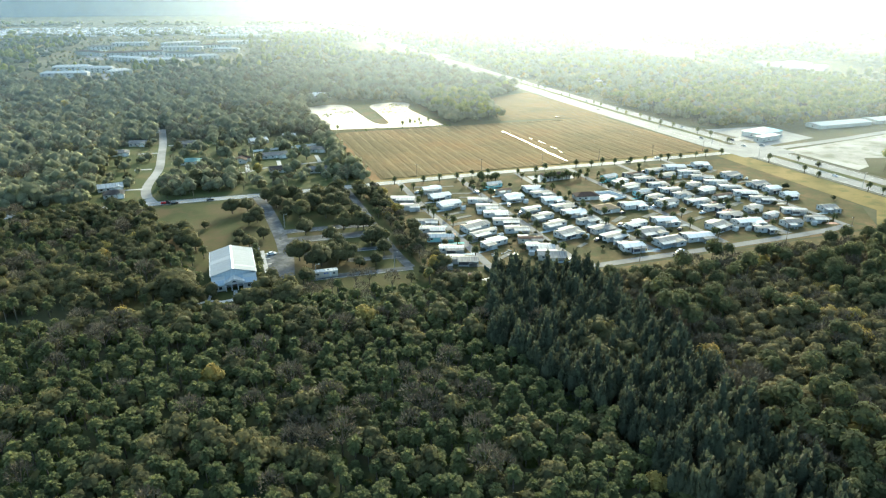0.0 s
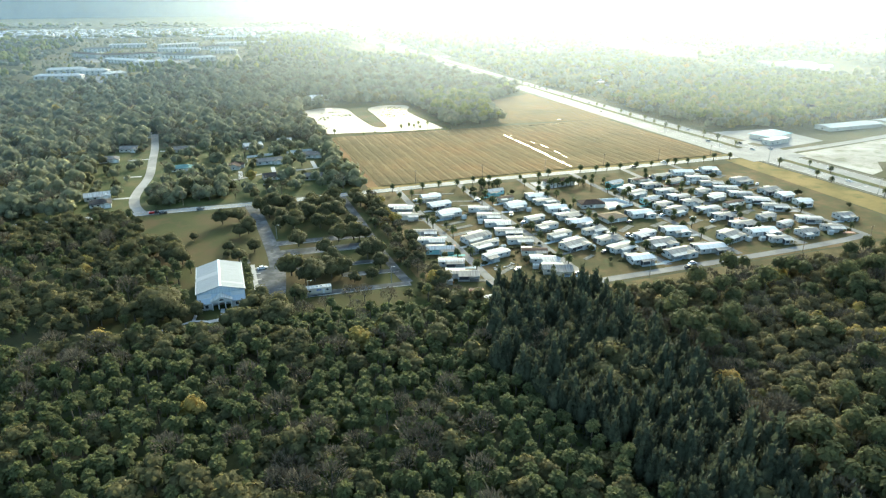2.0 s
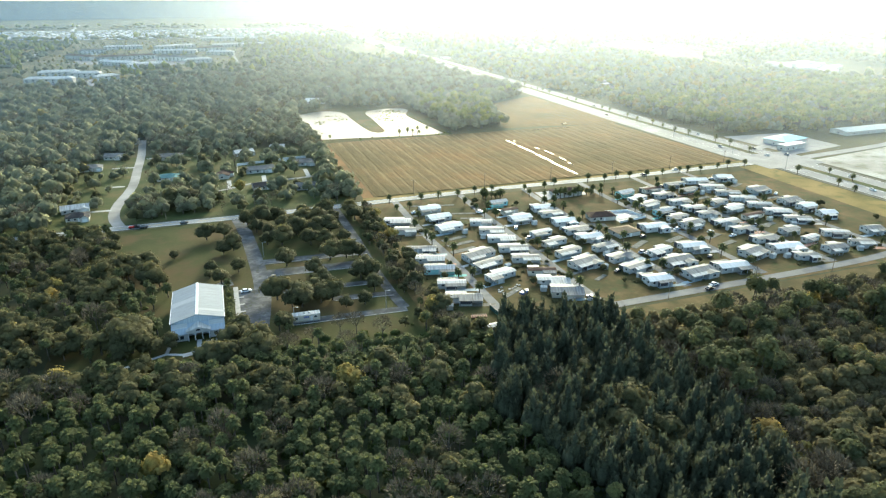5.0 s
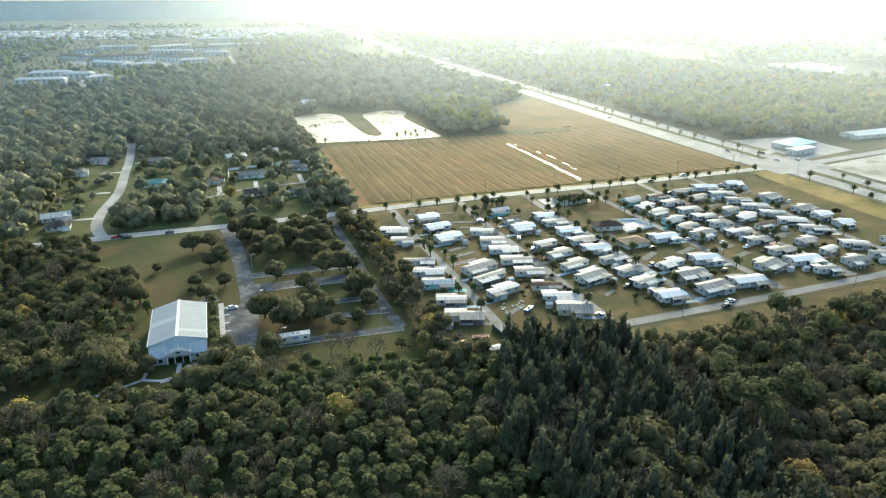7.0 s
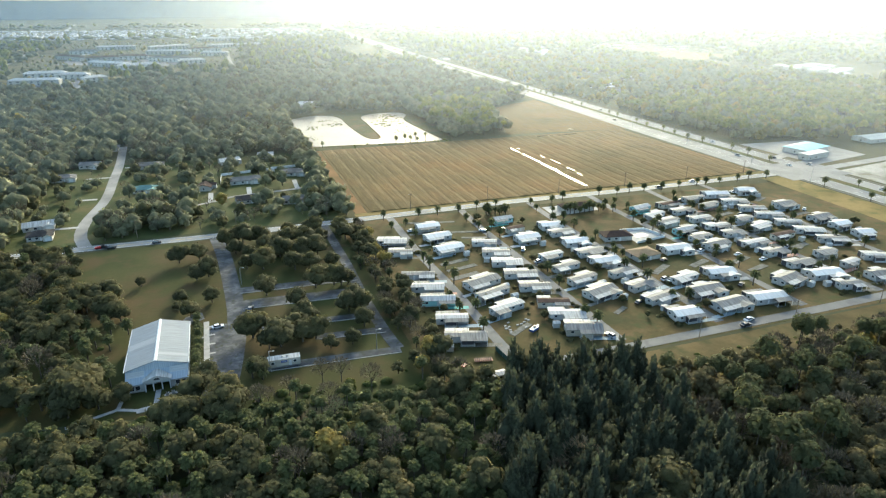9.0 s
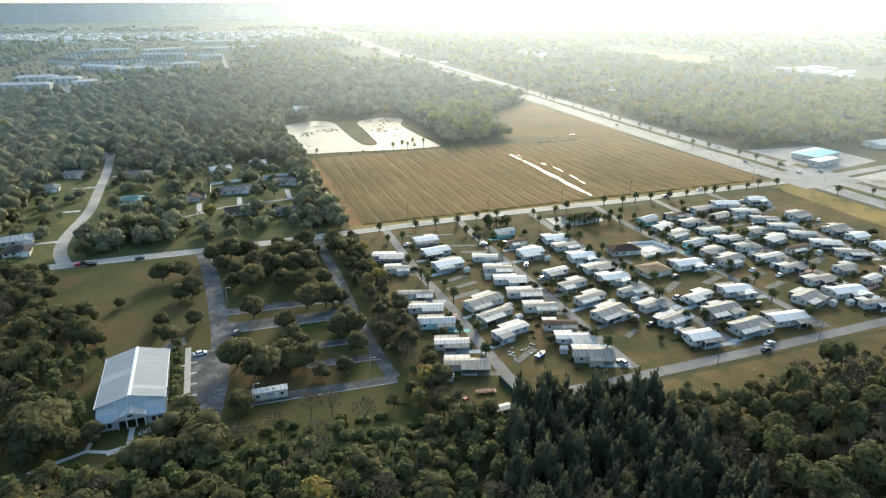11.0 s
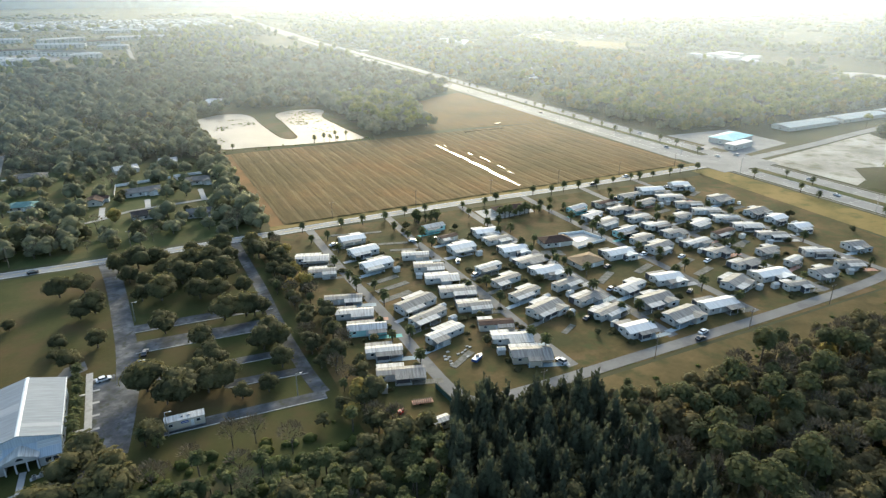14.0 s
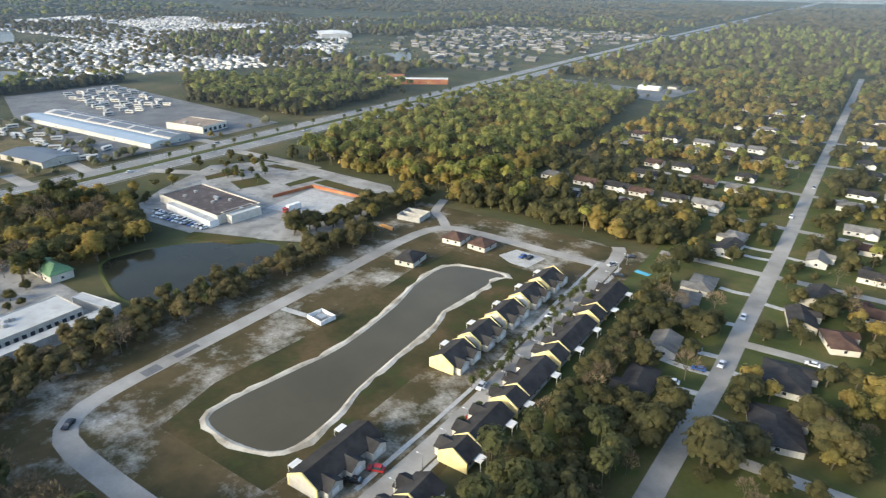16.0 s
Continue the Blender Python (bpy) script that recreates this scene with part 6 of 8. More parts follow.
KINDS = {
    "palm": ([palm(h, 40, s, 2) for h, s in ((5.2, 1.9), (6.6, 2.15), (8.0, 2.05), (6.0, 2.3))], [PALM, BARK], ("cabbage_palms", "green cabbage palms crowded in wild woodland", "palm trees"), []),
    "oak": ([broad(h, w, 5, 125, 0.64, 0, 0.8, 2) for h, w in ((8.5, 7.5), (10, 9), (7.5, 6.5))], [OAK, BARK], ("hardwoods", "grey-green hardwood trees in wild woodland", "trees"), []),
    "wild": ([broad(h, w, 5, 130, 0.62, 0, 0.85, 2) for h, w in ((8.5, 6.0), (10, 7.0), (7.5, 5.5))], [WILD, BARK], ("mixed_woods", "dull olive and brown trees of a dense winter wood", "trees"), []),
    "gold": ([broad(h, w, 5, 125, 0.64, 0, 0.8, 2) for h, w in ((8, 7), (9.5, 8))], [GOLD, BARK], ("turning_hardwoods", "hardwood trees with yellow and rusty winter leaves", "trees"), []),
    "pine": ([pine(h, w, 140, 0.66, 0, 3) for h, w in ((14, 6.5), (16, 7), (12, 6))], [PINE, BARK], ("slash_pines", "green round-crowned slash pines in a wood", "pine trees"), []),
    "sheoak": ([she_oak(h, w) for h, w in ((13, 6.5), (15, 7.2), (11, 6))], [SHEOAK, BARK], ("she_oaks", "dark feathery she-oaks in a dense stand", "trees"), []),
    "bare": ([bare(h, w) for h, w in ((9, 7.5), (11, 8.5))], [TWIG, BARK], ("leafless_trees", "grey leafless winter trees in woodland", "trees"), []),
    "brush": ([shrub(s) for s in (1.2, 1.7, 2.2)], [BRUSH, BARK], ("undergrowth", "low green undergrowth between trees", "shrubs"), []),
    "oak_mid": ([broad(h, w, 4, 22, 1.2, 0, 0.85, 0, True) for h, w in ((9.5, 10), (11, 12), (8, 8.5), (12, 11))], [OAK_HAZED, BARK], ("oak_woods", "grey-green oak woods beyond a country road", "trees"), []),
    "oak_town": ([broad(h, w, 4, 26, 1.2, 0, 0.85, 0, True) for h, w in ((9, 9), (10.5, 10), (8, 8))], [OAK, BARK], ("town_oaks", "dark green oaks between suburban houses", "trees"), []),
    "town_far": ([puff(h, w, 2) for h, w in ((10, 12), (12, 14), (11, 13))], [WILD, BARK], ("far_green_woods", "distant dark green woods", "trees"), []),
    "gold_mid": ([broad(h, w, 4, 22, 1.2, 0, 0.85, 0, True) for h, w in ((9, 8.5), (11, 9.5))], [GOLD, BARK], ("golden_woods", "sunlit yellow and rusty trees among houses", "trees"), []),
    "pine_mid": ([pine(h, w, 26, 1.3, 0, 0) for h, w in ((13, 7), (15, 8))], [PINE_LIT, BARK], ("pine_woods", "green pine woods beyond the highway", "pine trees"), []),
    "bare_mid": ([bare(h, w, 70) for h, w in ((10, 9), (11, 10))], [TWIG, BARK], ("bare_woods", "grey leafless trees among oaks", "trees"), []),
    "oak_far": ([puff(h, w, 2) for h, w in ((10, 12), (12, 14), (11, 13))], [OAK_HAZED, BARK], ("far_woods", "hazy distant oak woods", "trees"), []),
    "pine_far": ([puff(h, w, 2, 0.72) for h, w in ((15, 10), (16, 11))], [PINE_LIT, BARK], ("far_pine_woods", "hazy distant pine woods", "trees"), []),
    "gold_far": ([puff(h, w, 2) for h, w in ((10, 12), (11, 13))], [GOLD, BARK], ("far_golden_woods", "distant yellowish trees in low sun", "trees"), []),
}

wood([(-170, 55), (-60, 35), (60, 20), (95, 60), (100, 130), (84, 190), (104, 236), (84, 232), (60, 242), (40, 245), (10, 240), (-8, 243), (-30, 250), (-170, 258)], 4.5, (("palm", 7), ("oak", 1.5), ("bare", 0.9), ("gold", 0.12)), clear=False, lo=0.75, hi=1.15)
wood([(-170, 55), (-60, 35), (60, 20), (95, 60), (104, 238), (60, 254), (-170, 260)], 5.2, (("brush", 1),), clear=False)
wood([(95, 40), (100, 130), (84, 190), (106, 236), (146, 226), (150, 170), (128, 60)], 4.2, (("sheoak", 6), ("oak", 0.5), ("bare", 0.4)), clear=False, lo=0.75)
wood([(128, 58), (150, 170), (146, 220), (170, 221), (250, 219), (340, 220), (388, 220), (388, 80), (262, 66), (212, 66), (196, 62), (150, 55)], 4.9, (("pine", 2.6), ("wild", 4.2), ("bare", 2.2), ("oak", 0.6), ("gold", 0.25)), clear=False, lo=0.75, hi=1.15)
wood([(128, 58), (388, 76), (388, 226), (150, 226)], 9.0, (("brush", 1),), clear=False)
wood([(150, 219), (388, 220), (388, 228), (112, 227)], 6.0, (("palm", 2), ("brush", 3), ("wild", 1.5), ("gold", 0.4)), clear=False, lo=0.4, hi=0.65)
wood([(112, 227), (388, 228), (388, 235), (345, 234), (112, 233)], 9.0, (("palm", 2), ("brush", 4)), clear=False, lo=0.45, hi=0.7)
wood([(-300, 200), (-170, 60), (-170, 262), (-32, 264), (-18, 300), (-26, 330), (-42, 362), (-46, 408), (-300, 408)], 6.2, (("oak", 3.4), ("palm", 3), ("bare", 1.2), ("gold", 0.3)), lo=0.7, hi=1.1)
wood([(-40, 262), (-14, 266), (-14, 330), (-36, 362), (-40, 300)], 9.0, (("palm", 2), ("brush", 2), ("oak", 1)), clear=False, lo=0.6, hi=0.95)
wood([(80.5, 244), (94, 243), (96, 300), (95, 350), (94, 408), (81, 408)], 5.6, (("oak", 3), ("palm", 1.6), ("gold", 1.3), ("bare", 1.4)), clear=False, margin=1.5, lo=0.6, hi=0.95)
wood([(24, 246), (60, 245), (84, 236), (92, 244), (80, 258), (40, 260)], 8.0, (("bare", 3), ("oak", 2), ("brush", 3), ("gold", 0.6)), clear=False, margin=1.0, lo=0.6, hi=1.0)

# ---- middle distance and far woods ----
MIXED = (("oak_mid", 5), ("bare_mid", 1.6), ("oak_town", 1.4), ("gold_mid", 0.15))
APARTMENTS = ((-216, 1168, 68, 15, -8), (-222, 1270, 60, 15, 4), (-176, 1235, 46, 15, -12), (-140, 1180, 34, 14, 30),
              (-240, 1605, 90, 15, -52), (-175, 1562, 62, 15, 10), (-120, 1576, 56, 15, 3), (-150, 1430, 92, 15, -44), (-94, 1372, 70, 15, 14), (-44, 1505, 96, 15, -32), (-6, 1440, 50, 15, 10),
              (-186, 1886, 88, 15, 4), (-64, 1868, 104, 15, 30), (-58, 1697, 96, 15, -12), (108, 1876, 166, 15, 8), (90, 2165, 190, 16, -5), (-240, 1770, 60, 15, 8), (40, 1620, 60, 15, -20), (20, 1760, 70, 15, 12))
for u, v, w, d, t in APARTMENTS:
    KEEP_CLEAR.append((u - w * 0.55, u + w * 0.55, v - 26, v + 20))
# open ground: round the apartment houses, in the far suburb and the roadside town, on the far fields
CLEARINGS = ((-270, -120, 1085, 1290), (-310, 90, 1310, 2200), (-700, 420, 2330, 3000), (470, 900, -1420, -640), (930, 1180, 790, 1050), (930, 1150, 1160, 1560), (200, 385, -690, -566), (700, 812, 1400, 1600), (2150, 2740, 540, 1010))
KEEP_CLEAR += CLEARINGS
slab("parking_lot", [(-262, 1150), (-150, 1110), (-140, 1215), (-250, 1240)], 0.03, ASPHALT, "grey car park between apartment houses", "car park")
slab("parking_lot", [(-250, 1500), (-60, 1400), (20, 1470), (-60, 1650), (-240, 1680)], 0.03, ASPHALT, "grey car parks between long apartment houses", "car park")
slab("parking_lot", [(-284, 1840), (-236, 1725), (-222, 1735), (-258, 1866)], 0.035, CONCRETE, "pale empty lot beyond apartment houses", "car park")
road("street", [(66, 1330), (66, 1740)], 7.0, PALE_ROAD, "pale lane leading away through woods", curve=False)
road("road", [(900, -1300), (772, -1335), (552, -1385), (442, -1440), (314, -1506), (120, -1560)], 14.0, PALE_ROAD, "pale cross road far down the highway")
slab("parking_lot", [(376, -660), (272, -648), (208, -672), (226, -572), (262, -585), (380, -630)], 0.04, ASPHALT, "wide grey car park of roadside shops", "car park")
for u, v, w, d, t, words in ((112, 889, 16, 11, 4, "pale"), (131, 838, 22, 12, -6, "white"), (143, 1104, 15, 11, 3, "white"), (33, 716, 19, 12, 8, "bright white"), (-77, 788, 18, 12, -10, "grey"), (168, 886, 15, 10, 20, "pale"), (285, 834, 15, 10, 6, "white")):
    house(u, v, w, d, t, BRIGHT_ROOF if "white" in words else TAN_ROOF, STUCCO, True, words + "-roofed country house among grey oaks", rise=1.7, group="houses among the oaks")
slab("lawn", [(-120, 1052), (-134, 1200), (-136, 1254), (-112, 1248), (-98, 1150), (-94, 1054)], 0.03, VERGE, "sunlit open grass beside apartment houses")
road("street", [(-170, 1040), (-147, 1062), (-135, 1090), (-142, 1190), (-134, 1256)], 5.0, PALE_ROAD, "pale lane curving past apartment houses")
wood([(-330, 424), (-84, 424), (-84, 610), (96, 600), (88, 760), (96, 800), (-330, 800)], 8.4, MIXED, lo=0.85, hi=1.35)
wood([(-84, 424), (96, 424), (96, 600), (-84, 610)], 11.5, MIXED, lo=0.45, hi=0.95)
wood([(-36, 424), (12, 424), (12, 470), (-36, 460)], 8.0, MIXED)
wood([(76, 426), (97, 424), (97, 606), (80, 600)], 7.0, MIXED)
wood([(-400, 800), (230, 770), (326, 760), (404, 806), (404, 1150), (-400, 1150)], 13.5, MIXED, lo=1.0, hi=1.45)
wood([(226, 612), (278, 614), (322, 752), (395, 808), (230, 800)], 6.5, (("oak_mid", 4), ("pine_mid", 2), ("bare_mid", 1)), margin=6)
wood([(84, 600), (100, 600), (96, 770), (84, 760)], 6.0, (("oak_mid", 3), ("brush", 2)))
wood([(100, 603), (226, 600), (226, 612), (100, 614)], 9.0, (("brush", 3), ("palm", 1)), clear=False, lo=0.7, hi=1.0)
wood([(457, 92), (457, 320), (475, 345), (566, 362), (749, 355), (833, 246), (800, 20), (720, -18), (457, -19)], 7.5, (("pine_mid", 4), ("oak_town", 2.6), ("gold_mid", 1.5), ("bare_mid", 0.6)))
wood([(498, 500), (560, 494), (768, 512), (900, 560), (900, 800), (542, 700), (460, 690), (458, 520)], 8.0, (("pine_mid", 3), ("oak_mid", 2), ("gold_mid", 2)))
wood([(458, 690), (900, 800), (900, 1250), (458, 1250)], 14.5, (("oak_mid", 3), ("gold_mid", 1.5), ("pine_mid", 1)))
wood([(620, 450), (900, 480), (900, 360), (760, 360), (620, 400)], 9.0, (("oak_mid", 3), ("pine_mid", 2)))
wood([(214, -192), (362, -192), (384, -290), (384, -580), (250, -580), (212, -350)], 7.6, (("gold_mid", 3.0), ("pine_mid", 4), ("oak_town", 1.0)))
wood([(302, 12), (398, 12), (404, -60), (360, -72), (304, -52)], 7.0, (("gold", 2.4), ("oak", 2.6), ("pine", 1.6), ("bare", 0.5)), clear=False)
wood([(210, 62), (246, 62), (246, -8), (240, -60), (236, -120), (222, -120), (226, -40), (224, 40)], 5.0, (("wild", 4), ("oak", 1), ("bare", 1), ("palm", 0.6)), clear=False, margin=6, lo=0.55, hi=1.0)
wood([(240, -120), (252, -96), (262, -88), (250, -178), (232, -178)], 6.5, (("oak", 3), ("gold", 1)), clear=False)
wood([(66, -10), (97, -10), (97, -150), (84, -160), (68, -128)], 5.5, (("oak", 4), ("pine", 0.6), ("bare", 1)), lo=0.7, hi=1.0)
wood([(10, 25), (99, 20), (99, -10), (64, -12), (10, -40)], 6.0, (("oak", 4), ("pine", 2), ("palm", 1)), clear=False)
wood([(-60, -30), (56, -30), (56, -180), (-60, -180)], 8.0, (("oak", 4), ("gold", 1.4), ("bare", 0.8)), lo=0.6, hi=1.0)
wood([(-60, -180), (108, -180), (200, -190), (206, -330), (-60, -330)], 8.4, (("oak_town", 4.6), ("bare_mid", 0.7), ("gold_mid", 0.4), ("pine_mid", 0.5)), lo=0.4, hi=0.85)
wood([(206, -330), (206, -600), (-60, -600), (-60, -330)], 9.0, (("oak_town", 2.4), ("gold_mid", 2.6), ("pine_mid", 1.4)), lo=0.55, hi=1.0)
wood([(120, -176), (232, -182), (210, -236), (100, -236), (100, -182)], 7.5, (("oak_town", 4), ("gold_mid", 0.8), ("pine_mid", 0.8)))
wood([(-60, -600), (250, -600), (385, -600), (395, -800), (-60, -800)], 10.0, (("gold_mid", 3), ("oak_town", 3), ("pine_mid", 2)))
wood([(458, -290), (600, -286), (700, -350), (590, -489), (458, -470)], 8.0, (("pine_mid", 3), ("oak_town", 3)))
wood([(456, -20), (640, -20), (640, -150), (456, -135)], 15.0, (("oak_mid", 3), ("brush", 3)), clear=False, lo=0.5, hi=0.8)
wood([(452, -60), (462, -60), (462, -260), (452, -260)], 9.0, (("oak_mid", 3), ("gold_mid", 1), ("brush", 2)), clear=False, lo=0.4, hi=0.7)
wood([(340, -66), (392, -66), (396, -180), (360, -180)], 13.0, (("oak", 3), ("gold", 1), ("brush", 2)), clear=False, lo=0.4, hi=0.8)
wood([(772, -70), (806, -60), (812, -200), (790, -330), (768, -320)], 8.0, (("oak_town", 3), ("pine_mid", 2)), clear=False)
wood([(646, 130), (800, 130), (790, -60), (700, -40), (660, 0)], 10.0, (("oak_mid", 3), ("pine_mid", 2)))


def far(u0, u1, v0, v1, gap, mix, thin=0.0, hi=0.0):
    """Far woods with clearings: places are thinned where a broad noise is low."""
    x, y = spots([(u0, v0), (u1, v0), (u1, v1), (u0, v1)], gap, 0.45, 8.0)
    keep = np.array([noise.noise((a * 0.004, b * 0.004, 2.0)) for a, b in zip(x, y)]) > thin
    x, y = x[keep], y[keep]
    w = np.array([m[1] for m in mix], float)
    pick = RNG.choice(len(mix), size=len(x), p=w / w.sum())
    for k, (kind, _) in enumerate(mix):
        KINDS[kind][3].append((x[pick == k], y[pick == k], 0.8, hi or gap / 11.5))


FAR = (("oak_far", 5), ("pine_far", 1.5), ("gold_far", 0.5))
far(-700, 430, 1150, 2100, 19, FAR, -0.35)
far(460, 1500, 1250, 2100, 21, FAR, -0.3)
far(-1000, 1700, 2100, 3300, 42, FAR, -0.2)
far(900, 2000, 480, 1250, 20, FAR, -0.2)
far(1500, 3300, 480, 2100, 42, FAR, -0.1)
far(2050, 3300, -1500, 480, 40, FAR, -0.3)
far(840, 1300, -700, 480, 25, (("town_far", 4), ("oak_far", 1)), -0.25, 0.85)
far(1300, 2050, -1400, 480, 20, (("town_far", 4), ("oak_far", 1)), -0.05, 1.2)
far(840, 1300, -1400, -700, 20, (("town_far", 4), ("oak_far", 1)), -0.15, 1.1)
far(450, 1200, -1700, -500, 17, (("town_far", 5), ("pine_far", 1)), -0.05)
far(-60, 400, -1700, -800, 15, (("town_far", 5), ("pine_far", 1)), -0.7)
far(-200, 2400, -3300, -1700, 34, (("town_far", 1),), -0.3)
for (u0, u1, v0, v1), gap in zip(CLEARINGS, (21, 27, 44, 36, 0, 0, 26, 0, 0)):
    if gap:
        wood([(u0, v0), (u1, v0), (u1, v1), (u0, v1)], gap, (("oak_mid", 3), ("gold_mid", 1.4), ("pine_mid", 1)), clear=False, lo=0.35, hi=0.7)
for kind, (protos, mats, (name, label, category), places) in KINDS.items():
    for lo, hi in sorted({(p[2], round(p[3], 3)) for p in places}):
        x = np.concatenate([p[0] for p in places if (p[2], round(p[3], 3)) == (lo, hi)])
        y = np.concatenate([p[1] for p in places if (p[2], round(p[3], 3)) == (lo, hi)])
        planted(name, protos, x, y, mats, label, category, lo, hi)


# ---- far settlements: low pale roofs between the trees ----
def settlement(name, label, poly, gap, mats, w=13.0, d=6.5, h=2.4, share=0.8, bright=0.55):
    us, vs = [p[0] for p in poly], [p[1] for p in poly]
    gx, gy = np.meshgrid(np.arange(min(us), max(us), gap * 1.15), np.arange(min(vs), max(vs), gap))
    x, y = gx.ravel() + RNG.uniform(-0.35, 0.35, gx.size) * gap, gy.ravel() + RNG.uniform(-0.35, 0.35, gx.size) * gap
    ok = inside(poly, x, y) & (RNG.random(len(x)) < share) & ~near_road(x, y, 8.0)
    for u0, u1, v0, v1 in KEEP_CLEAR:
        ok &= ~((x > u0) & (x < u1) & (y > v0) & (y < v1))
    s = Shape()
    for a, b in zip(x[ok], y[ok]):
        L, D = w * RNG.uniform(0.75, 1.2), d * RNG.uniform(0.8, 1.3)
        if RNG.random() < 0.3:
            L, D = D, L
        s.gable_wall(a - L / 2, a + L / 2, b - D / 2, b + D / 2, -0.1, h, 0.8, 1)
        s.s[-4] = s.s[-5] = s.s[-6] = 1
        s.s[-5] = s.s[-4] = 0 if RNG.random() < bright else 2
    return tagged(new(name, s.mesh(name, mats)), label, "houses", "", "stuff") if s.f else None


# far walls take a darker siding, with shade put into its colour
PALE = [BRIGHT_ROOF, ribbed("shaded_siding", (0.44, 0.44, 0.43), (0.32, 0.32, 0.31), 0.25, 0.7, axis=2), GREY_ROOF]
for r in CLEARINGS:
    KEEP_CLEAR.remove(r)
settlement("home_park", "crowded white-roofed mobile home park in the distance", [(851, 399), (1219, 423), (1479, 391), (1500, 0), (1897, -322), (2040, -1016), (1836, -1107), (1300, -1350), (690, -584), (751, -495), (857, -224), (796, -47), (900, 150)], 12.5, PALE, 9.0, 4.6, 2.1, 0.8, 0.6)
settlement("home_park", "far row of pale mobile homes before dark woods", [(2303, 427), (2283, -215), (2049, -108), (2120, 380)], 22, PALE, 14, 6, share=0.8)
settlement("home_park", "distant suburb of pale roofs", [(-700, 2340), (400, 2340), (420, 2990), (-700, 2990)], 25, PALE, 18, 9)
settlement("suburb", "houses scattered in woods beyond the highway", [(470, 800), (880, 830), (880, 1250), (480, 1250)], 34, [TAN_ROOF, STUCCO, BRIGHT_ROOF], 16, 10, share=0.6)
settlement("suburb", "houses scattered in woods beyond a pond", [(110, 800), (380, 840), (390, 1120), (60, 1120)], 34, [TAN_ROOF, STUCCO, BRIGHT_ROOF], 14, 9, share=0.55)
settlement("suburb", "roofs of a distant suburb in haze", [(480, 1300), (1300, 1300), (1300, 2000), (500, 2000)], 45, [TAN_ROOF, STUCCO, BRIGHT_ROOF], 18, 11, share=0.5)
settlement("town", "distant bright shop roofs beyond the highway", [(705, 1400), (810, 1400), (808, 1450), (752, 1600)], 24, [BRIGHT_ROOF, STUCCO, BRIGHT_ROOF], 18, 10, 4.0, 0.8)
settlement("town", "distant commercial roofs along a highway", [(465, -640), (700, -740), (900, -1000), (900, -1420), (470, -1420)], 27, [WHITE_ROOF, TAN_ROOF, TAN_ROOF], 17, 9, 3.4, 0.62, 0.22)
settlement("town", "roadside shops beside a wide car park", [(380, -632), (270, -646), (215, -668), (230, -590)], 34, [BRIGHT_ROOF, STUCCO, DARK_ROOF], 22, 9, 4.0, 0.5)
settlement("suburb", "houses under trees beside a long street", [(-40, -610), (200, -610), (330, -790), (-40, -790)], 30, [TAN_ROOF, STUCCO, BROWN_ROOF], 14, 9, share=0.6)
settlement("suburb", "country houses under oaks", [(-240, 620), (20, 600), (70, 780), (-240, 780)], 42, [TAN_ROOF, STUCCO, DARK_ROOF], 14, 9, share=0.5)
settlement("town", "pale blue flat roofs among distant woods", [(960, 1030), (1157, 1012), (1060, 900), (966, 796), (982, 918)], 34, [ribbed("pale_blue_roof", (0.45, 0.60, 0.64), (0.38, 0.52, 0.56), 1.5, 0.4), STUCCO, BRIGHT_ROOF], 30, 15, 5.0, 0.8)
slab("far_field", [(977, 1570), (1142, 1232), (941, 1168), (955, 1385)], 0.2, VERGE, "distant golden field in haze", "field")
slab("far_field", [(2159, 1008), (2727, 846), (2471, 545), (2205, 534)], 0.2, VERGE, "distant golden field in haze", "field")
slab("far_field", [(-386, 1560), (-362, 1560), (-400, 2200), (-472, 2945), (-500, 2945), (-440, 2127)], 0.2, VERGE, "golden bank of a far canal", "field")
road("road", [(-340, 1480), (-341, 1566), (-366, 1908), (-452, 2729), (-560, 3700)], 12, PALE_ROAD, "pale straight road along a canal", curve=False)


# apartment houses with long pale roofs
for u, v, w, d, t in APARTMENTS:
    ob = thing("apartment_house", "long apartment house with pale roof beyond woods", "apartments", pose(u, v, 0, 0, 0, t), "distant apartment houses")
    part("wall", Shape().box(-w / 2, w / 2, -d / 2, d / 2, -0.1, 7.5), STUCCO, ob)
    part("roof", Shape().hip_roof(-w / 2 - 0.8, w / 2 + 0.8, -d / 2 - 0.8, d / 2 + 0.8, 7.55, 3.0), (TAN_ROOF, WHITE_ROOF, BROWN_ROOF, WHITE_ROOF)[RNG.integers(4)], ob)
    for k in range(int(w / 9)):
        for z in (2.0, 5.2):
            window(ob, -w / 2 + 4.5 + 9 * k, -d / 2, z, 3.2, 1.6, "s", None, True)

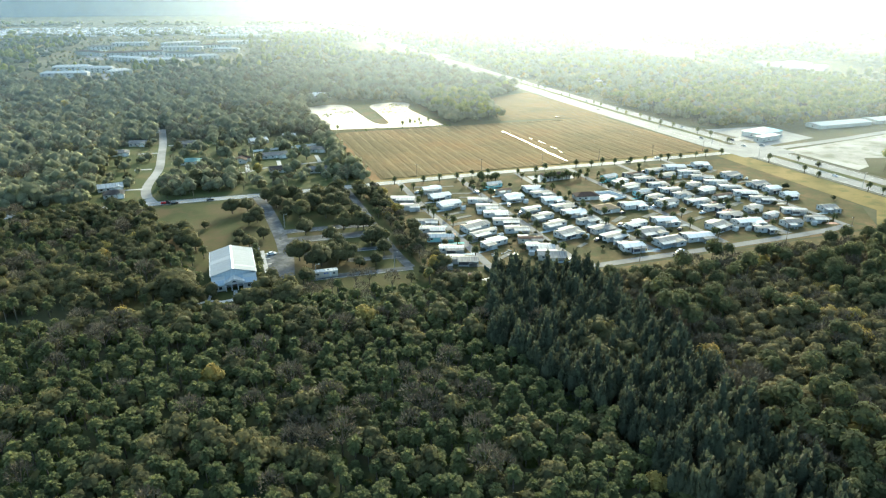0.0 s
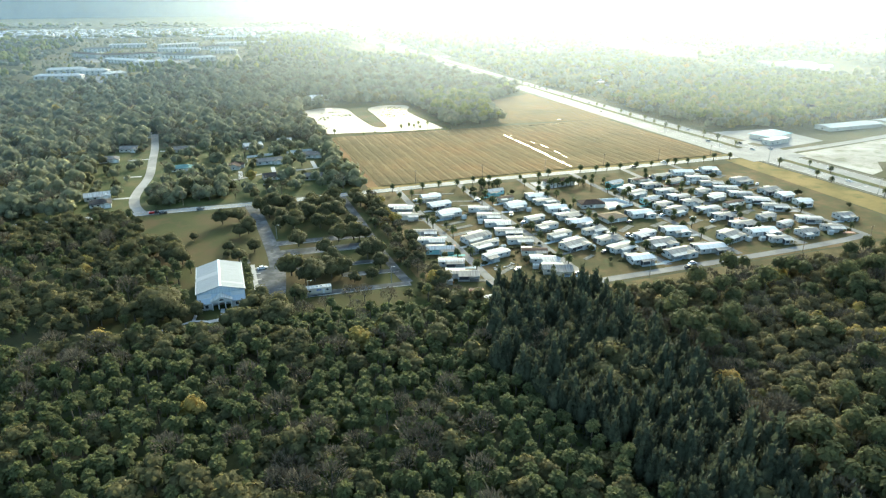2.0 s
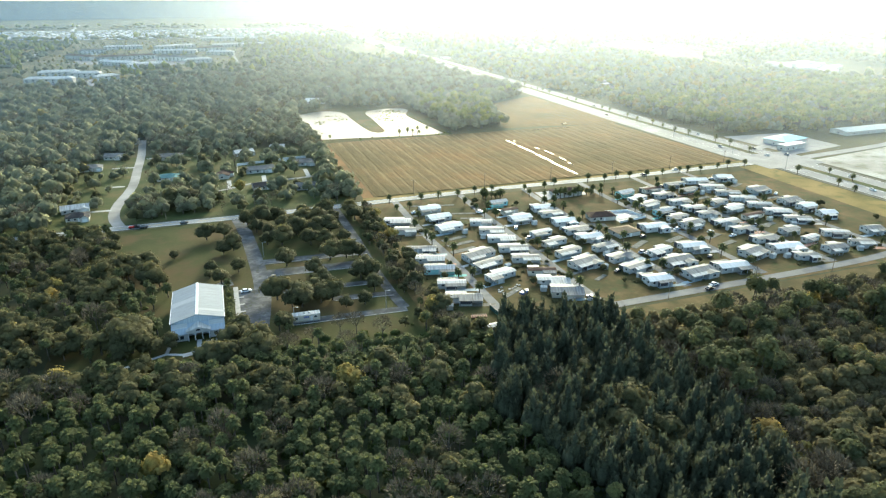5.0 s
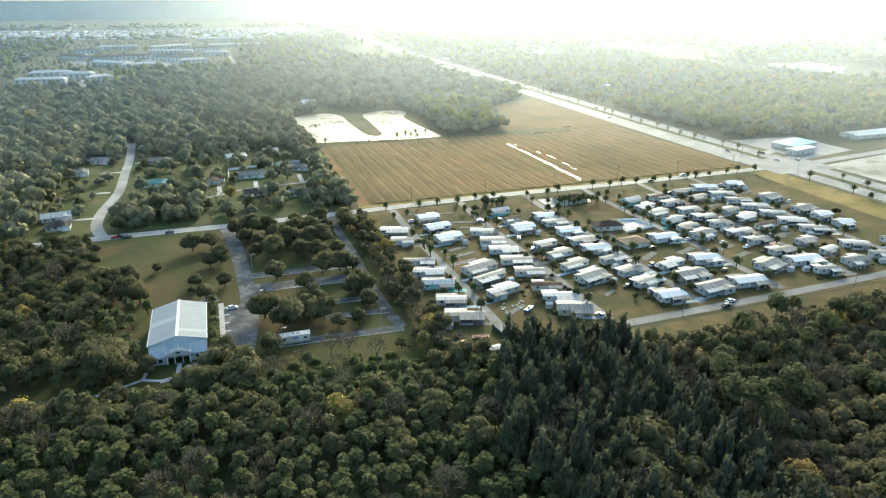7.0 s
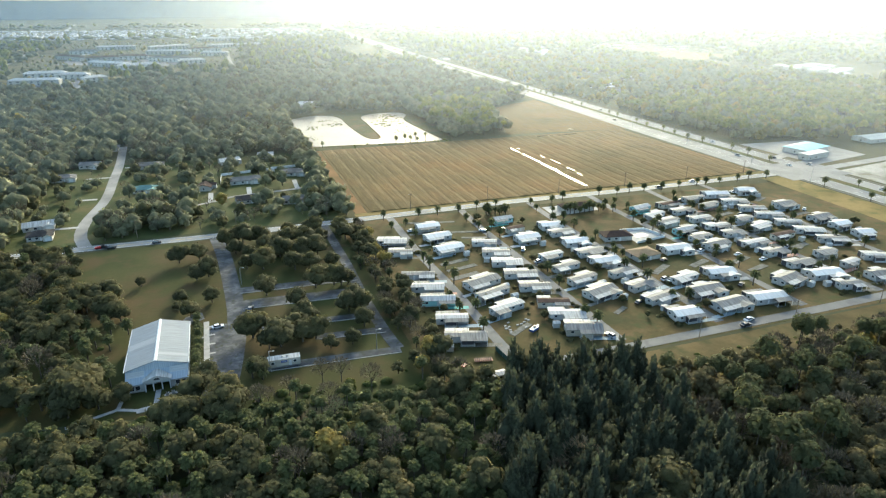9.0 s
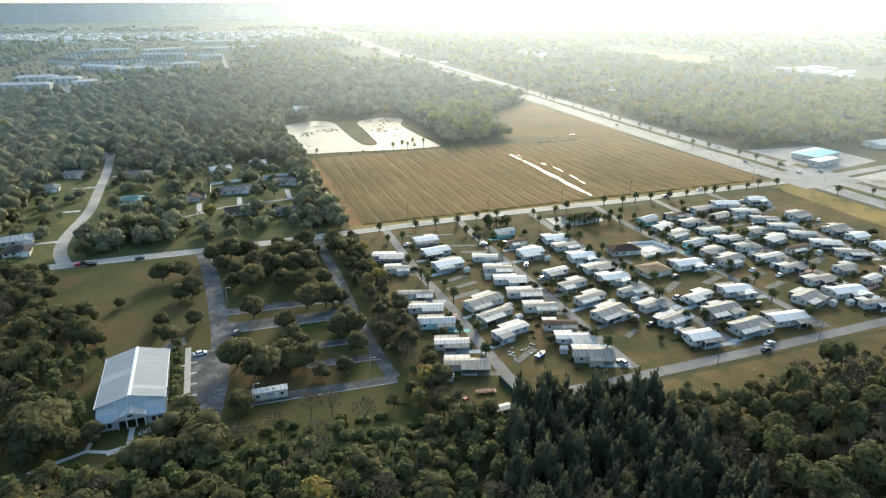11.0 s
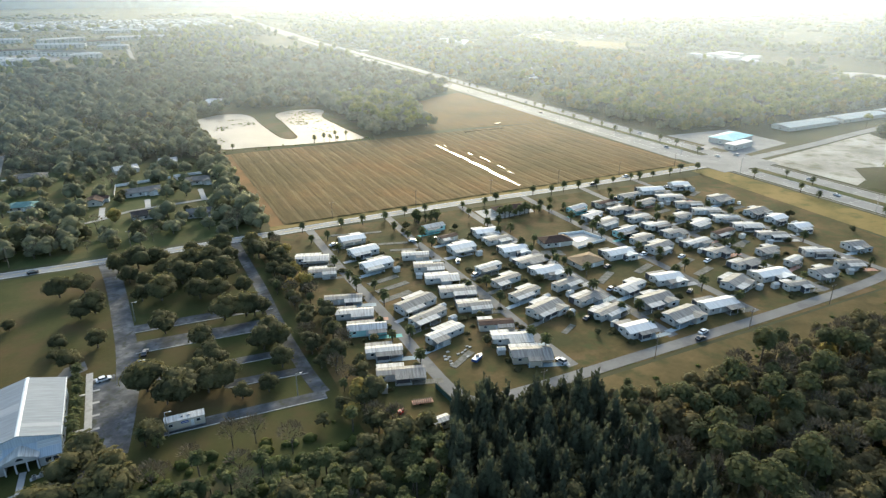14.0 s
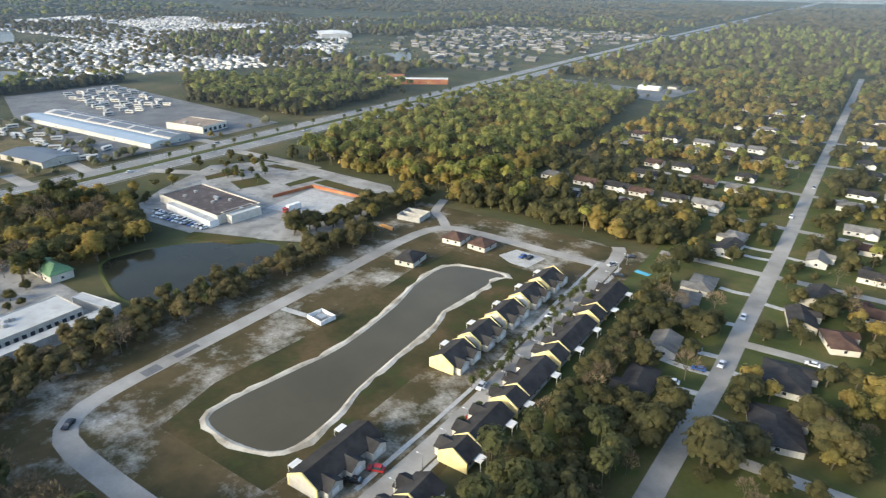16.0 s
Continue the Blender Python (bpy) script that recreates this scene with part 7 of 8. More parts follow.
# ---- haze: see-through sheets in rings round the place, painted as haze and glare ----
def haze_sheet(name, radius, thick):
    """One ring sheet painted as haze: from a little over the ground to 150 m, thicker towards the sun to imitate its
    glare.
    """
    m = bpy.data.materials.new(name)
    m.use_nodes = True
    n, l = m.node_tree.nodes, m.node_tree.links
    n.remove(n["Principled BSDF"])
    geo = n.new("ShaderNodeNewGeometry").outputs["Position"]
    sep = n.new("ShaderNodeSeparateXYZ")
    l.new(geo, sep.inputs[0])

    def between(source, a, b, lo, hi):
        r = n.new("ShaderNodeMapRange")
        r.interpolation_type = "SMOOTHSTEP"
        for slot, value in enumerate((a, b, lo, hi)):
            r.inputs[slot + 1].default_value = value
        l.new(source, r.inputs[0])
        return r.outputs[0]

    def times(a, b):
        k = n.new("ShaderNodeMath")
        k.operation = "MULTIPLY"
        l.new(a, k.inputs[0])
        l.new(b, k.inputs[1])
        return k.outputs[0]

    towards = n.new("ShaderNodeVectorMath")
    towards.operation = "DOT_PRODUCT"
    towards.inputs[1].default_value = (math.sin(radians(GLARE_TURN)) / radius, math.cos(radians(GLARE_TURN)) / radius, 0)
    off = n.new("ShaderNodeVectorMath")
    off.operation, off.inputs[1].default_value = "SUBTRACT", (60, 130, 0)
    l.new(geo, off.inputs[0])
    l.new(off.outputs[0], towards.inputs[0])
    # thickness rises towards the sun, so its glare is painted into the sheet
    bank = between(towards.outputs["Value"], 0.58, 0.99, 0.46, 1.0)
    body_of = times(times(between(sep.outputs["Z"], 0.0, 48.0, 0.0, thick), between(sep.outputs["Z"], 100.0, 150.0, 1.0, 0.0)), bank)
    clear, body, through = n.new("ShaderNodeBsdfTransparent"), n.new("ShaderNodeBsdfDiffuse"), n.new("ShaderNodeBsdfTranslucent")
    # scattered light put into the tint: blue away from the sun, white towards it
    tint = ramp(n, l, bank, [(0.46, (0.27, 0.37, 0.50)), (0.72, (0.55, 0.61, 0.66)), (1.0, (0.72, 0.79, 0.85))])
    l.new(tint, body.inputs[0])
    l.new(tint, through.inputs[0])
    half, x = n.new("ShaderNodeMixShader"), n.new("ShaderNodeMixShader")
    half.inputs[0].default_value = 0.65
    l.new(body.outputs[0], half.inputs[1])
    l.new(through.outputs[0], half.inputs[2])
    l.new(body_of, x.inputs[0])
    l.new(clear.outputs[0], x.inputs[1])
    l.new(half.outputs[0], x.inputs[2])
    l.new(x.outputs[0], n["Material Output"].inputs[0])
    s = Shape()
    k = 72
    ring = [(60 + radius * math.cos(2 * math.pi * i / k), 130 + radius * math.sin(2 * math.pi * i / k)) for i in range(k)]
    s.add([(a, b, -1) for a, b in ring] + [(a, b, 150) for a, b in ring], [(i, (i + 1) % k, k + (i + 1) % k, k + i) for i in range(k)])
    return tagged(new("haze", s.mesh("haze", m)), "see-through sheet painted as haze far off round the land", "haze", "", "structure")


# a rim wall far beyond everything, sized to the camera's horizon, painted haze blue
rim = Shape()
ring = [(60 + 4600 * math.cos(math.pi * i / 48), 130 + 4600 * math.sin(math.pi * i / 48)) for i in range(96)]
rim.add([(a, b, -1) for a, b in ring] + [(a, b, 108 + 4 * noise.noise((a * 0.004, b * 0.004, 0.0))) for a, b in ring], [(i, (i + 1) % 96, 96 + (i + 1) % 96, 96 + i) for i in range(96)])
tagged(new("backdrop", rim.mesh("backdrop", surface("haze_painted_woods", (0.105, 0.125, 0.145), (0.150, 0.168, 0.182), 0.004, 0.02, 0.3, 0.95))), "tall rim wall painted as hazy woods at the horizon", "backdrop", "", "structure")
GLARE_TURN = 39.0
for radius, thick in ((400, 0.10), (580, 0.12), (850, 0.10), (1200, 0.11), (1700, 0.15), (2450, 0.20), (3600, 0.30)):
    haze_sheet("painted_haze", radius, thick)

# reeds standing in the two bright ponds
REEDS = [shrub(s, 8) for s in (0.5, 0.8)]
spot = [(u + RNG.normal() * w, v + RNG.normal() * d) for u, v, w, d, k in ((112, 700, 4, 5, 34), (128, 735, 6, 3, 22), (136, 712, 5, 4, 26), (196, 725, 8, 18, 90), (205, 745, 6, 6, 40), (182, 700, 5, 12, 40), (196, 660, 8, 14, 30), (106, 655, 4, 6, 12)) for _ in range(k)]
planted("reeds", REEDS, [p[0] for p in spot], [p[1] for p in spot], [BRUSH, BARK], "dark reed clumps standing in a shallow pond", "reeds", 0.7, 1.5)


# ---- single trees: parts of a thing each ----
def tree_thing(name, label, category, proto, mats, u, v, size=1.0, group="", crown="crown"):
    ob = thing(name, label, category, pose(u, v, 0.02, 0, 0, RNG.uniform(0, 360)) @ Matrix.Diagonal((size, size, size, 1)), group)
    for nm, slot, mat in (("trunk", 1, mats[1]), (crown, 0, mats[0])):
        me = PIECES.get((id(proto), slot))
        if me is None:
            F = proto.F[proto.S == slot]
            used, back = np.unique(F, return_inverse=True)
            me = PIECES[(id(proto), slot)] = mesh_from(nm, proto.V[used], back.reshape(-1, 3), np.zeros(len(F), int), [mat])
        part(nm, me, mat, ob)
    return ob


PIECES = {}
SLIM = [palm(h, 34, s) for h, s in ((3.6, 1.85), (4.6, 2.0), (5.4, 1.95))]
STREET_PALMS = []
for u in (111.5, 118.5, 154.5, 161.5, 199.5, 206.5, 242.5, 249.5, 285.5, 292.5, 328.5):
    for v in np.arange(256, 404, 15.0):
        if RNG.random() < 0.62:
            STREET_PALMS.append((u + RNG.uniform(-1.5, 1.5), v + RNG.uniform(-4, 4)))
for u in np.arange(96, 400, 12.0):
    if RNG.random() < 0.8:
        STREET_PALMS.append((u + RNG.uniform(-3, 3), 409 + RNG.uniform(-1, 1.5)))
STREET_PALMS += [(176 + RNG.uniform(-8, 8), 398 + RNG.uniform(-8, 5)) for _ in range(14)] + [(212 + 3.2 * k, 384 + RNG.uniform(-1, 1)) for k in range(9)]
for u, v in STREET_PALMS:
    tree_thing("palm_tree", "slender cabbage palm beside a park street", "palm tree", SLIM[RNG.integers(3)], [PALM, BARK], u, v, RNG.uniform(0.85, 1.2), "palms along the streets")
for v in np.arange(-560, 900, 19.0):
    if not 380 < v < 445 and RNG.random() < 0.8:
        i = min(range(len(HWY_LINE)), key=lambda k: abs(HWY_LINE[k].y - v))
        tree_thing("palm_tree", "cabbage palm on a highway median", "palm tree", SLIM[RNG.integers(3)], [PALM, BARK], HWY_LINE[i].x + RNG.uniform(-1.5, 1.5), v + RNG.uniform(-4, 4), RNG.uniform(0.8, 1.15), "palms of the highway median")
for v in np.arange(-60, 395, 17.0):
    if RNG.random() < 0.7:
        tree_thing("palm_tree", "cabbage palm on the highway verge", "palm tree", SLIM[RNG.integers(3)], [PALM, BARK], 406 + RNG.uniform(-2, 1), v + RNG.uniform(-5, 5), RNG.uniform(0.8, 1.2), "palms along the highway verge")

OAKS = [broad(h, w, 8, 380, 0.5, 0, 0.85) for h, w in ((8.5, 8.5), (9.5, 9.5), (7.5, 7.5))]
LOT_OAKS = ((24, 396, 1.20), (32, 397, 1.30), (40, 397, 1.10), (28, 383, 1.00), (47, 381, 1.10), (39, 359, 1.20), (48, 372, 1.20), (53, 354, 1.00), (59, 368, 1.20), (66, 370, 1.20), (68, 399, 1.10), (82, 396, 1.00), (83, 386, 1.00), (32, 362, 0.90), (38, 330, 1.00), (49, 314, 1.10), (50, 299, 1.20), (46, 293, 1.00), (52, 286, 1.00), (47, 285, 1.10), (30, 294, 1.20), (39, 284, 1.20), (35, 284, 1.00), (59, 331, 1.10), (67, 331, 1.10), (70, 330, 0.90), (68, 303, 1.20), (73, 303, 1.20), (71, 289, 1.00), (30, 267, 0.80), (72, 312, 1.00), (73, 330, 0.90), (34, 374, 0.95), (54, 386, 1.05), (62, 384, 1.10), (42, 384, 1.0), (70, 386, 1.0), (56, 399, 1.0), (60, 352, 0.9), (70, 352, 0.95), (64, 277, 0.8), (56, 277, 0.7))
for u, v, s in LOT_OAKS:
    tree_thing("oak_tree", "round grey-green oak on a grass island between parking rows", "tree", OAKS[RNG.integers(3)], [OAK, BARK], u, v, s, "oaks of the church car park")
for u, v, s in ((-51, 386, 1.10), (-43, 371, 1.00), (-43, 389, 0.80), (-32, 347, 1.10), (-24, 346, 1.10), (-22, 327, 1.20), (-18, 325, 0.90), (-52, 378, 1.00), (-58, 398, 1.00), (-22, 272, 1.30), (-24, 267, 1.40), (-27, 274, 1.20), (-26, 262, 1.10), (-18, 264, 0.90), (-11, 266, 0.80), (14, 265, 1.20), (11, 259, 1.10), (20, 252, 1.40), (19, 245, 1.20), (3, 249, 1.10), (7, 246, 1.10), (8, 319, 0.80), (16, 330, 0.90), (2, 380, 1.00), (11, 381, 0.90), (15, 359, 1.20), (10, 356, 0.90), (-13, 357, 0.60), (4, 335, 0.65), (3, 327, 0.45)):
    tree_thing("oak_tree", "grey-green oak on the grass beside a church", "tree", OAKS[RNG.integers(3)], [OAK, BARK], u, v, s, "oaks round the church")
for v in np.arange(274, 312, 4.2):
    tree_thing("palm_tree", "cabbage palm between a church and its parking bays", "palm tree", SLIM[RNG.integers(3)], [PALM, BARK], 10.6 + RNG.uniform(-0.6, 0.8), v, RNG.uniform(0.85, 1.15), "palms beside the church")
for u, v in ((-45, 348), (-36, 331), (-36, 322), (-29, 307), (-36, 313), (-19, 301), (-26, 298), (-34, 306), (-28, 288), (-20, 281), (-19, 285), (-20, 313), (-14, 312), (-44, 335), (-42, 327), (-37, 303), (-34, 297), (-27, 285), (-24, 305), (-31, 292), (-40, 318), (-46, 312), (-48, 322), (-42, 300), (-16, 276), (-23, 279), (-39, 340), (28, 266), (31, 264)):
    tree_thing("palm_tree", "cabbage palm on rough grass beside a church", "palm tree", SLIM[RNG.integers(3)], [PALM, BARK], u, v, RNG.uniform(1.0, 1.35), "palms beside the church")
for u, v in [(p[0] + RNG.uniform(-7, 7), p[1] + RNG.uniform(-5, 5)) for p in ((122, 290), (135, 274), (140, 290), (165, 318), (180, 304), (184, 276), (207, 262), (225, 275), (226, 262), (250, 300), (268, 300), (270, 330), (290, 330), (310, 318), (330, 290), (335, 340), (150, 392), (166, 390), (180, 378), (250, 352), (268, 352), (310, 372), (334, 372), (205, 322), (222, 326), (186, 262), (284, 262), (352, 312), (360, 290), (100, 290), (99, 340), (180, 330))]:
    tree_thing("yard_tree", "small bushy tree in a mobile home yard", "tree", OAKS[RNG.integers(3)], [OAK, BARK], u, v, RNG.uniform(0.3, 0.5), "yard trees of the park")
for u, v in [(126 + RNG.uniform(-2, 2), -38 - 4.4 * k) for k in range(20)] + [(112.5, -20 - 9 * k) for k in range(11)]:
    tree_thing("palm_tree", "young palm before yellow townhouses", "palm tree", SLIM[RNG.integers(3)], [PALM, BARK], u - (6.5 if u > 120 else -0.2), v, RNG.uniform(0.6, 0.9), "palms along the townhouse street")
for u, v, s in ((68, -45, 1.5), (66, -58, 1.3), (52, -44, 1.5), (46, -52, 1.1), (50, -80, 0.9), (33, -76, 1.3), (26, -66, 1.3), (70, -110, 1.0), (52, -120, 0.8), (36, -150, 1.0), (90, -120, 1.0), (94, -168, 1.2), (88, -178, 1.0), (340, 34, 0.8), (318, 32, 0.9), (312, 50, 0.7)):
    tree_thing("oak_tree", "large spreading oak beside a suburban street", "tree", OAKS[RNG.integers(3)], [OAK, BARK], u, v, s, "street oaks of the suburb")
for u, v in [(300 + 7 * k, 66 + RNG.uniform(-2, 2)) for k in range(10)] + [(388 + RNG.uniform(-5, 5), 60 - 12 * k) for k in range(9)] + [(355 + RNG.uniform(-20, 20), -140 + RNG.uniform(-30, 10)) for _ in range(12)]:
    tree_thing("palm_tree", "cabbage palm in a car park border", "palm tree", SLIM[RNG.integers(3)], [PALM, BARK], u, v, RNG.uniform(0.8, 1.2), "palms of the car parks")

for u, v, s in ((313, 45, 0.8), (316, 39, 0.9), (312, 31, 0.9), (308, 28, 0.7), (298, 44, 0.45), (296, 28, 0.5), (299, 19, 0.45), (295, 15, 0.5), (300, 7, 0.45), (301, 64, 0.4), (355, 19, 0.6), (287, 34, 0.4), (288, 27, 0.35), (288, 19, 0.4), (288, 14, 0.4), (287, 44, 0.35), (386, 61, 0.7), (393, 57, 0.8), (397, 24, 0.7), (358, -11, 0.7), (333, 67, 0.5)):
    tree_thing("oak_tree", "small round tree in a planted bed of an office yard", "tree", OAKS[RNG.integers(3)], [OAK, BARK], u, v, s, "trees of the office yard")
# low shrubs against the walls of the mobile homes
beds = [(u + sx * RNG.uniform(5.5, 9.5), v + RNG.uniform(-5.5, 5.5)) for u, homes in COLUMNS for v, _, _, _ in homes for sx in (-1, 1) for _ in range(2) if RNG.random() < 0.9]
beds += [(u + RNG.uniform(-7, 7), v + sy * RNG.uniform(4.6, 6.6)) for u, homes in COLUMNS for v, _, _, _ in homes for sy in (-1, 1) for _ in range(2) if RNG.random() < 0.7]
planted("garden_shrubs", [shrub(s, 14) for s in (0.7, 1.0, 1.4)], [p[0] for p in beds], [p[1] for p in beds], [OAK, BARK], "low green shrubs beside mobile homes", "shrubs", 0.8, 1.5)


# ---- cars ----
def car_model(paint, tall=0.0):
    ob = thing("car", "parked car", "car", pose(0, 0, -50))
    s = Shape()
    prof = [(-2.25, 0.35), (2.25, 0.35), (2.25, 0.78), (1.2, 0.92), (-1.75, 0.98), (-2.25, 0.88)]
    s.add([(x, -0.88, z) for x, z in prof] + [(x, 0.88, z) for x, z in prof], [tuple(range(6)), tuple(range(11, 5, -1))] + [((i + 1) % 6, i, i + 6, (i + 1) % 6 + 6) for i in range(6)])
    part("body", s, paint, ob)
    top = 1.45 + tall
    c = Shape()
    lo, hi = [(1.15, 0.90), (-1.7, 0.96)], [(0.45, top), (-1.25 - tall, top)]
    c.add([(lo[0][0], -0.8, lo[0][1]), (lo[0][0], 0.8, lo[0][1]), (lo[1][0], 0.8, lo[1][1]), (lo[1][0], -0.8, lo[1][1]), (hi[0][0], -0.66, hi[0][1]), (hi[0][0], 0.66, hi[0][1]), (hi[1][0], 0.66, hi[1][1]), (hi[1][0], -0.66, hi[1][1])],
          [(0, 1, 5, 4), (1, 2, 6, 5), (2, 3, 7, 6), (3, 0, 4, 7)])
    part("glazing", c, GLASS, ob, "dark car windows")
    part("roof_panel", Shape().box(min(hi[1][0], hi[0][0]), hi[0][0], -0.68, 0.68, top - 0.02, top + 0.05), paint, ob)
    for x in (-1.4, 1.4):
        for y in (-0.8, 0.8):
            part("wheel", Shape().tube((x, y - 0.1, 0.33), (x, y + 0.1, 0.33), 0.33, 0.33, 10), RUBBER, ob)
    return ob


MODELS = [(car_model(p, 0.3 * (k % 2)), w) for k, (p, w) in enumerate(zip(CAR_PAINTS, ("white", "silver", "black", "red", "blue", "yellow")))]


def car(u, v, turn, which, where):
    ob = copy_thing(MODELS[which][0], pose(u, v, 0.08, 0, 0, turn))
    ob["label"] = MODELS[which][1] + " car " + where
    return ob


for u, v, t, k in ((17.8, 306.5, 10, 0), (30.5, 318, 75, 2), (146, 281, -14, 0), (156, 250.5, 100, 1), (214.6, 243.8, 10, 0), (210, 240.8, 8, 2), (152, 309.5, -10, 0), (153.2, 299, -12, 5), (164, 341, 60, 1), (166.5, 372, 30, 2), (164, 324, 14, 1), (222, 306, 20, 2), (183, 271, 20, 2), (210, 285, 15, 0), (208, 287, 15, 1), (236, 271, 30, 2), (293, 384, 10, 2), (247, 310, 14, 0), (268, 291, 14, 0), (310, 384, 0, 0), (352, 345, 40, 0), (330, 303, 20, 2), (261, 300, 18, 0), (284, 370, 10, 1), (309, 350, 20, 2), (119, 386, 12, 0), (156, 374, -10, 0), (100, 370, -16, 0), (292, 300, 30, 1), (338, 388, -60, 0)):
    car(u, v, t, k, "parked beside a mobile home" if u > 90 else "parked beside a church")
car(-10, 412.5, 1, 2, "on a country road")
car(300, 414, 1, 2, "on a country road")
car(331, 419, 181, 0, "on a country road")
car(-31, 412, 2, 2, "on a country road")
truck = thing("pickup_truck", "dark red pickup truck with trailer on a country road", "truck", pose(-36, 413.5, 0.07, 0, 0, 1))
part("bed", Shape().box(-2.8, 0.2, -0.95, 0.95, 0.4, 1.2), CAR_PAINTS[3], truck)
part("cab", Shape().add([(0.2, -0.9, 0.4), (2.8, -0.9, 0.4), (2.8, 0.9, 0.4), (0.2, 0.9, 0.4), (0.2, -0.8, 1.85), (1.4, -0.8, 1.85), (1.4, 0.8, 1.85), (0.2, 0.8, 1.85), (2.8, -0.9, 1.05), (2.8, 0.9, 1.05), (1.9, -0.88, 1.1), (1.9, 0.88, 1.1)], [(0, 1, 8, 10, 5, 4), (2, 3, 7, 6, 11, 9), (4, 5, 6, 7), (5, 10, 11, 6), (10, 8, 9, 11), (1, 2, 9, 8), (3, 0, 4, 7)]), CAR_PAINTS[2], truck)
for x in (-1.8, 1.9):
    for y in (-0.85, 0.85):
        part("wheel", Shape().tube((x, y - 0.12, 0.38), (x, y + 0.12, 0.38), 0.38, 0.38, 10), RUBBER, truck)
for u, v, t, k in ((203, 41, 120, 2), (118.5, -40, 95, 0), (120.5, -93, 80, 0), (112, -122, 85, 1), (122, 6, 20, 3), (124, 12, 20, 2), (113.5, -26, 90, 3), (60.5, -95, 88, 0), (61, -133, 90, 0), (70, -100, 10, 1), (66, -88, 10, 4), (50, -93, 0, 1), (46, -66, 0, 3), (71, -76, 10, 0), (36, -112, 0, 0), (151, -136, 80, 2), (154, -135.5, 80, 4), (112, -141, 10, 2), (118, -150, 60, 1), (114, -163, 40, 2), (62, -265, 90, 0), (58, -330, 90, 1)):
    car(u, v, t, k, "parked on an estate street")
for k in range(18):
    car(346.5 - 2.5 * k * 0.55, 24 + 2.1 * k, 92, (0, 1, 2, 0, 1, 4)[k % 6], "parked in an office yard")
for k in range(12):
    car(306 + 0.4 * k, 52 - 3.2 * k, 4, (0, 1, 0, 2)[k % 4], "parked in an office yard")
for k in range(10):
    car(281 + RNG.uniform(-1, 1), 50 - 4.6 * k, 92, (0, 2, 1)[k % 3], "parked beside storage bays")
for u, v, t, k in ((291, 54, 30, 0), (287, 50, 80, 0), (306, 46, 0, 0), (307, 41, 0, 0), (307, 36, 0, 0), (338, 25, 40, 1), (312, 67, 90, 0), (309, 67, 90, 1), (305, 68, 90, 0), (277, 57, 70, 2), (319, 17, 10, 0), (351, 51, 0, 2), (352, 45, 0, 1), (341, 57, 0, 0), (340, 54, 0, 2)):
    car(u, v, t, k, "parked in an office yard")
for k in range(13):
    car(334 - 2.9 * k, -72.5 - 0.25 * k, 82, (0, 1, 0, 2, 4)[k % 5], "parked before a store")
for k in range(11):
    car(340 - 2.9 * k, -76.5, 82, (1, 0, 0, 2)[k % 4], "parked before a store")
for v, lane, k in ((520, 9, 0), (470, -9, 1), (455, 12, 2), (360, 9, 0), (250, -11, 2), (120, 8, 1), (30, -9, 2), (-40, 9, 0), (-110, -8, 0), (-190, 10, 1), (-260, -10, 0), (330, -8, 0), (700, 9, 1), (800, -9, 0), (640, -12, 2), (-350, 9, 2), (-420, -9, 0), (432, 4, 0), (428, 20, 1)):
    car(427 + lane, v, 90 if lane > 0 else -90, k, "driving on the highway")
lorry = thing("lorry", "white box lorry with red cab in a yard", "truck", pose(283, -118, 0.1, 0, 0, 85))
part("box_body", Shape().box(-6, 2.2, -1.25, 1.25, 0.9, 3.9), TRIM, lorry)
part("cab", Shape().box(2.5, 4.6, -1.2, 1.2, 0.5, 3.0), CAR_PAINTS[3], lorry)
part("windscreen", Shape().box(4.6, 4.64, -1.0, 1.0, 1.7, 2.7), GLASS, lorry)
for x in (-4.8, -3.6, 3.4):
    for y in (-1.0, 1.0):
        part("wheel", Shape().tube((x, y - 0.15, 0.5), (x, y + 0.15, 0.5), 0.5, 0.5, 10), RUBBER, lorry)


# parked vans and trailers in the far yard
def van(u, v, turn):
    ob = thing("camper_van", "white camper van parked in a storage yard", "van", pose(u, v, 0.06, 0, 0, turn), "stored camper vans")
    part("body", Shape().prism([(-4, -1.2), (4, -1.2), (4.2, 0), (4, 1.2), (-4, 1.2)], 0.5, 3.2), SIDING, ob)
    part("window_band", Shape().box(-3.2, 3.4, -1.23, 1.23, 1.7, 2.4), GLASS, ob)
    part("undercarriage", Shape().box(-2.6, 2.6, -1.15, 1.15, 0, 0.5), RUBBER, ob)


for k in range(50):
    van(596 + 15 * (k % 10) + RNG.uniform(-5, 5), -204 - 14 * (k // 10) - 3 * (k % 10) + RNG.uniform(-4, 4), RNG.choice((30, 75, 80, 120)) + RNG.uniform(-8, 8))
for k in range(24):
    van(472 + 13 * (k % 12) + RNG.uniform(-5, 5), -112 - 17 * (k // 12) * (k % 2) + RNG.uniform(-4, 4), RNG.uniform(0, 180))

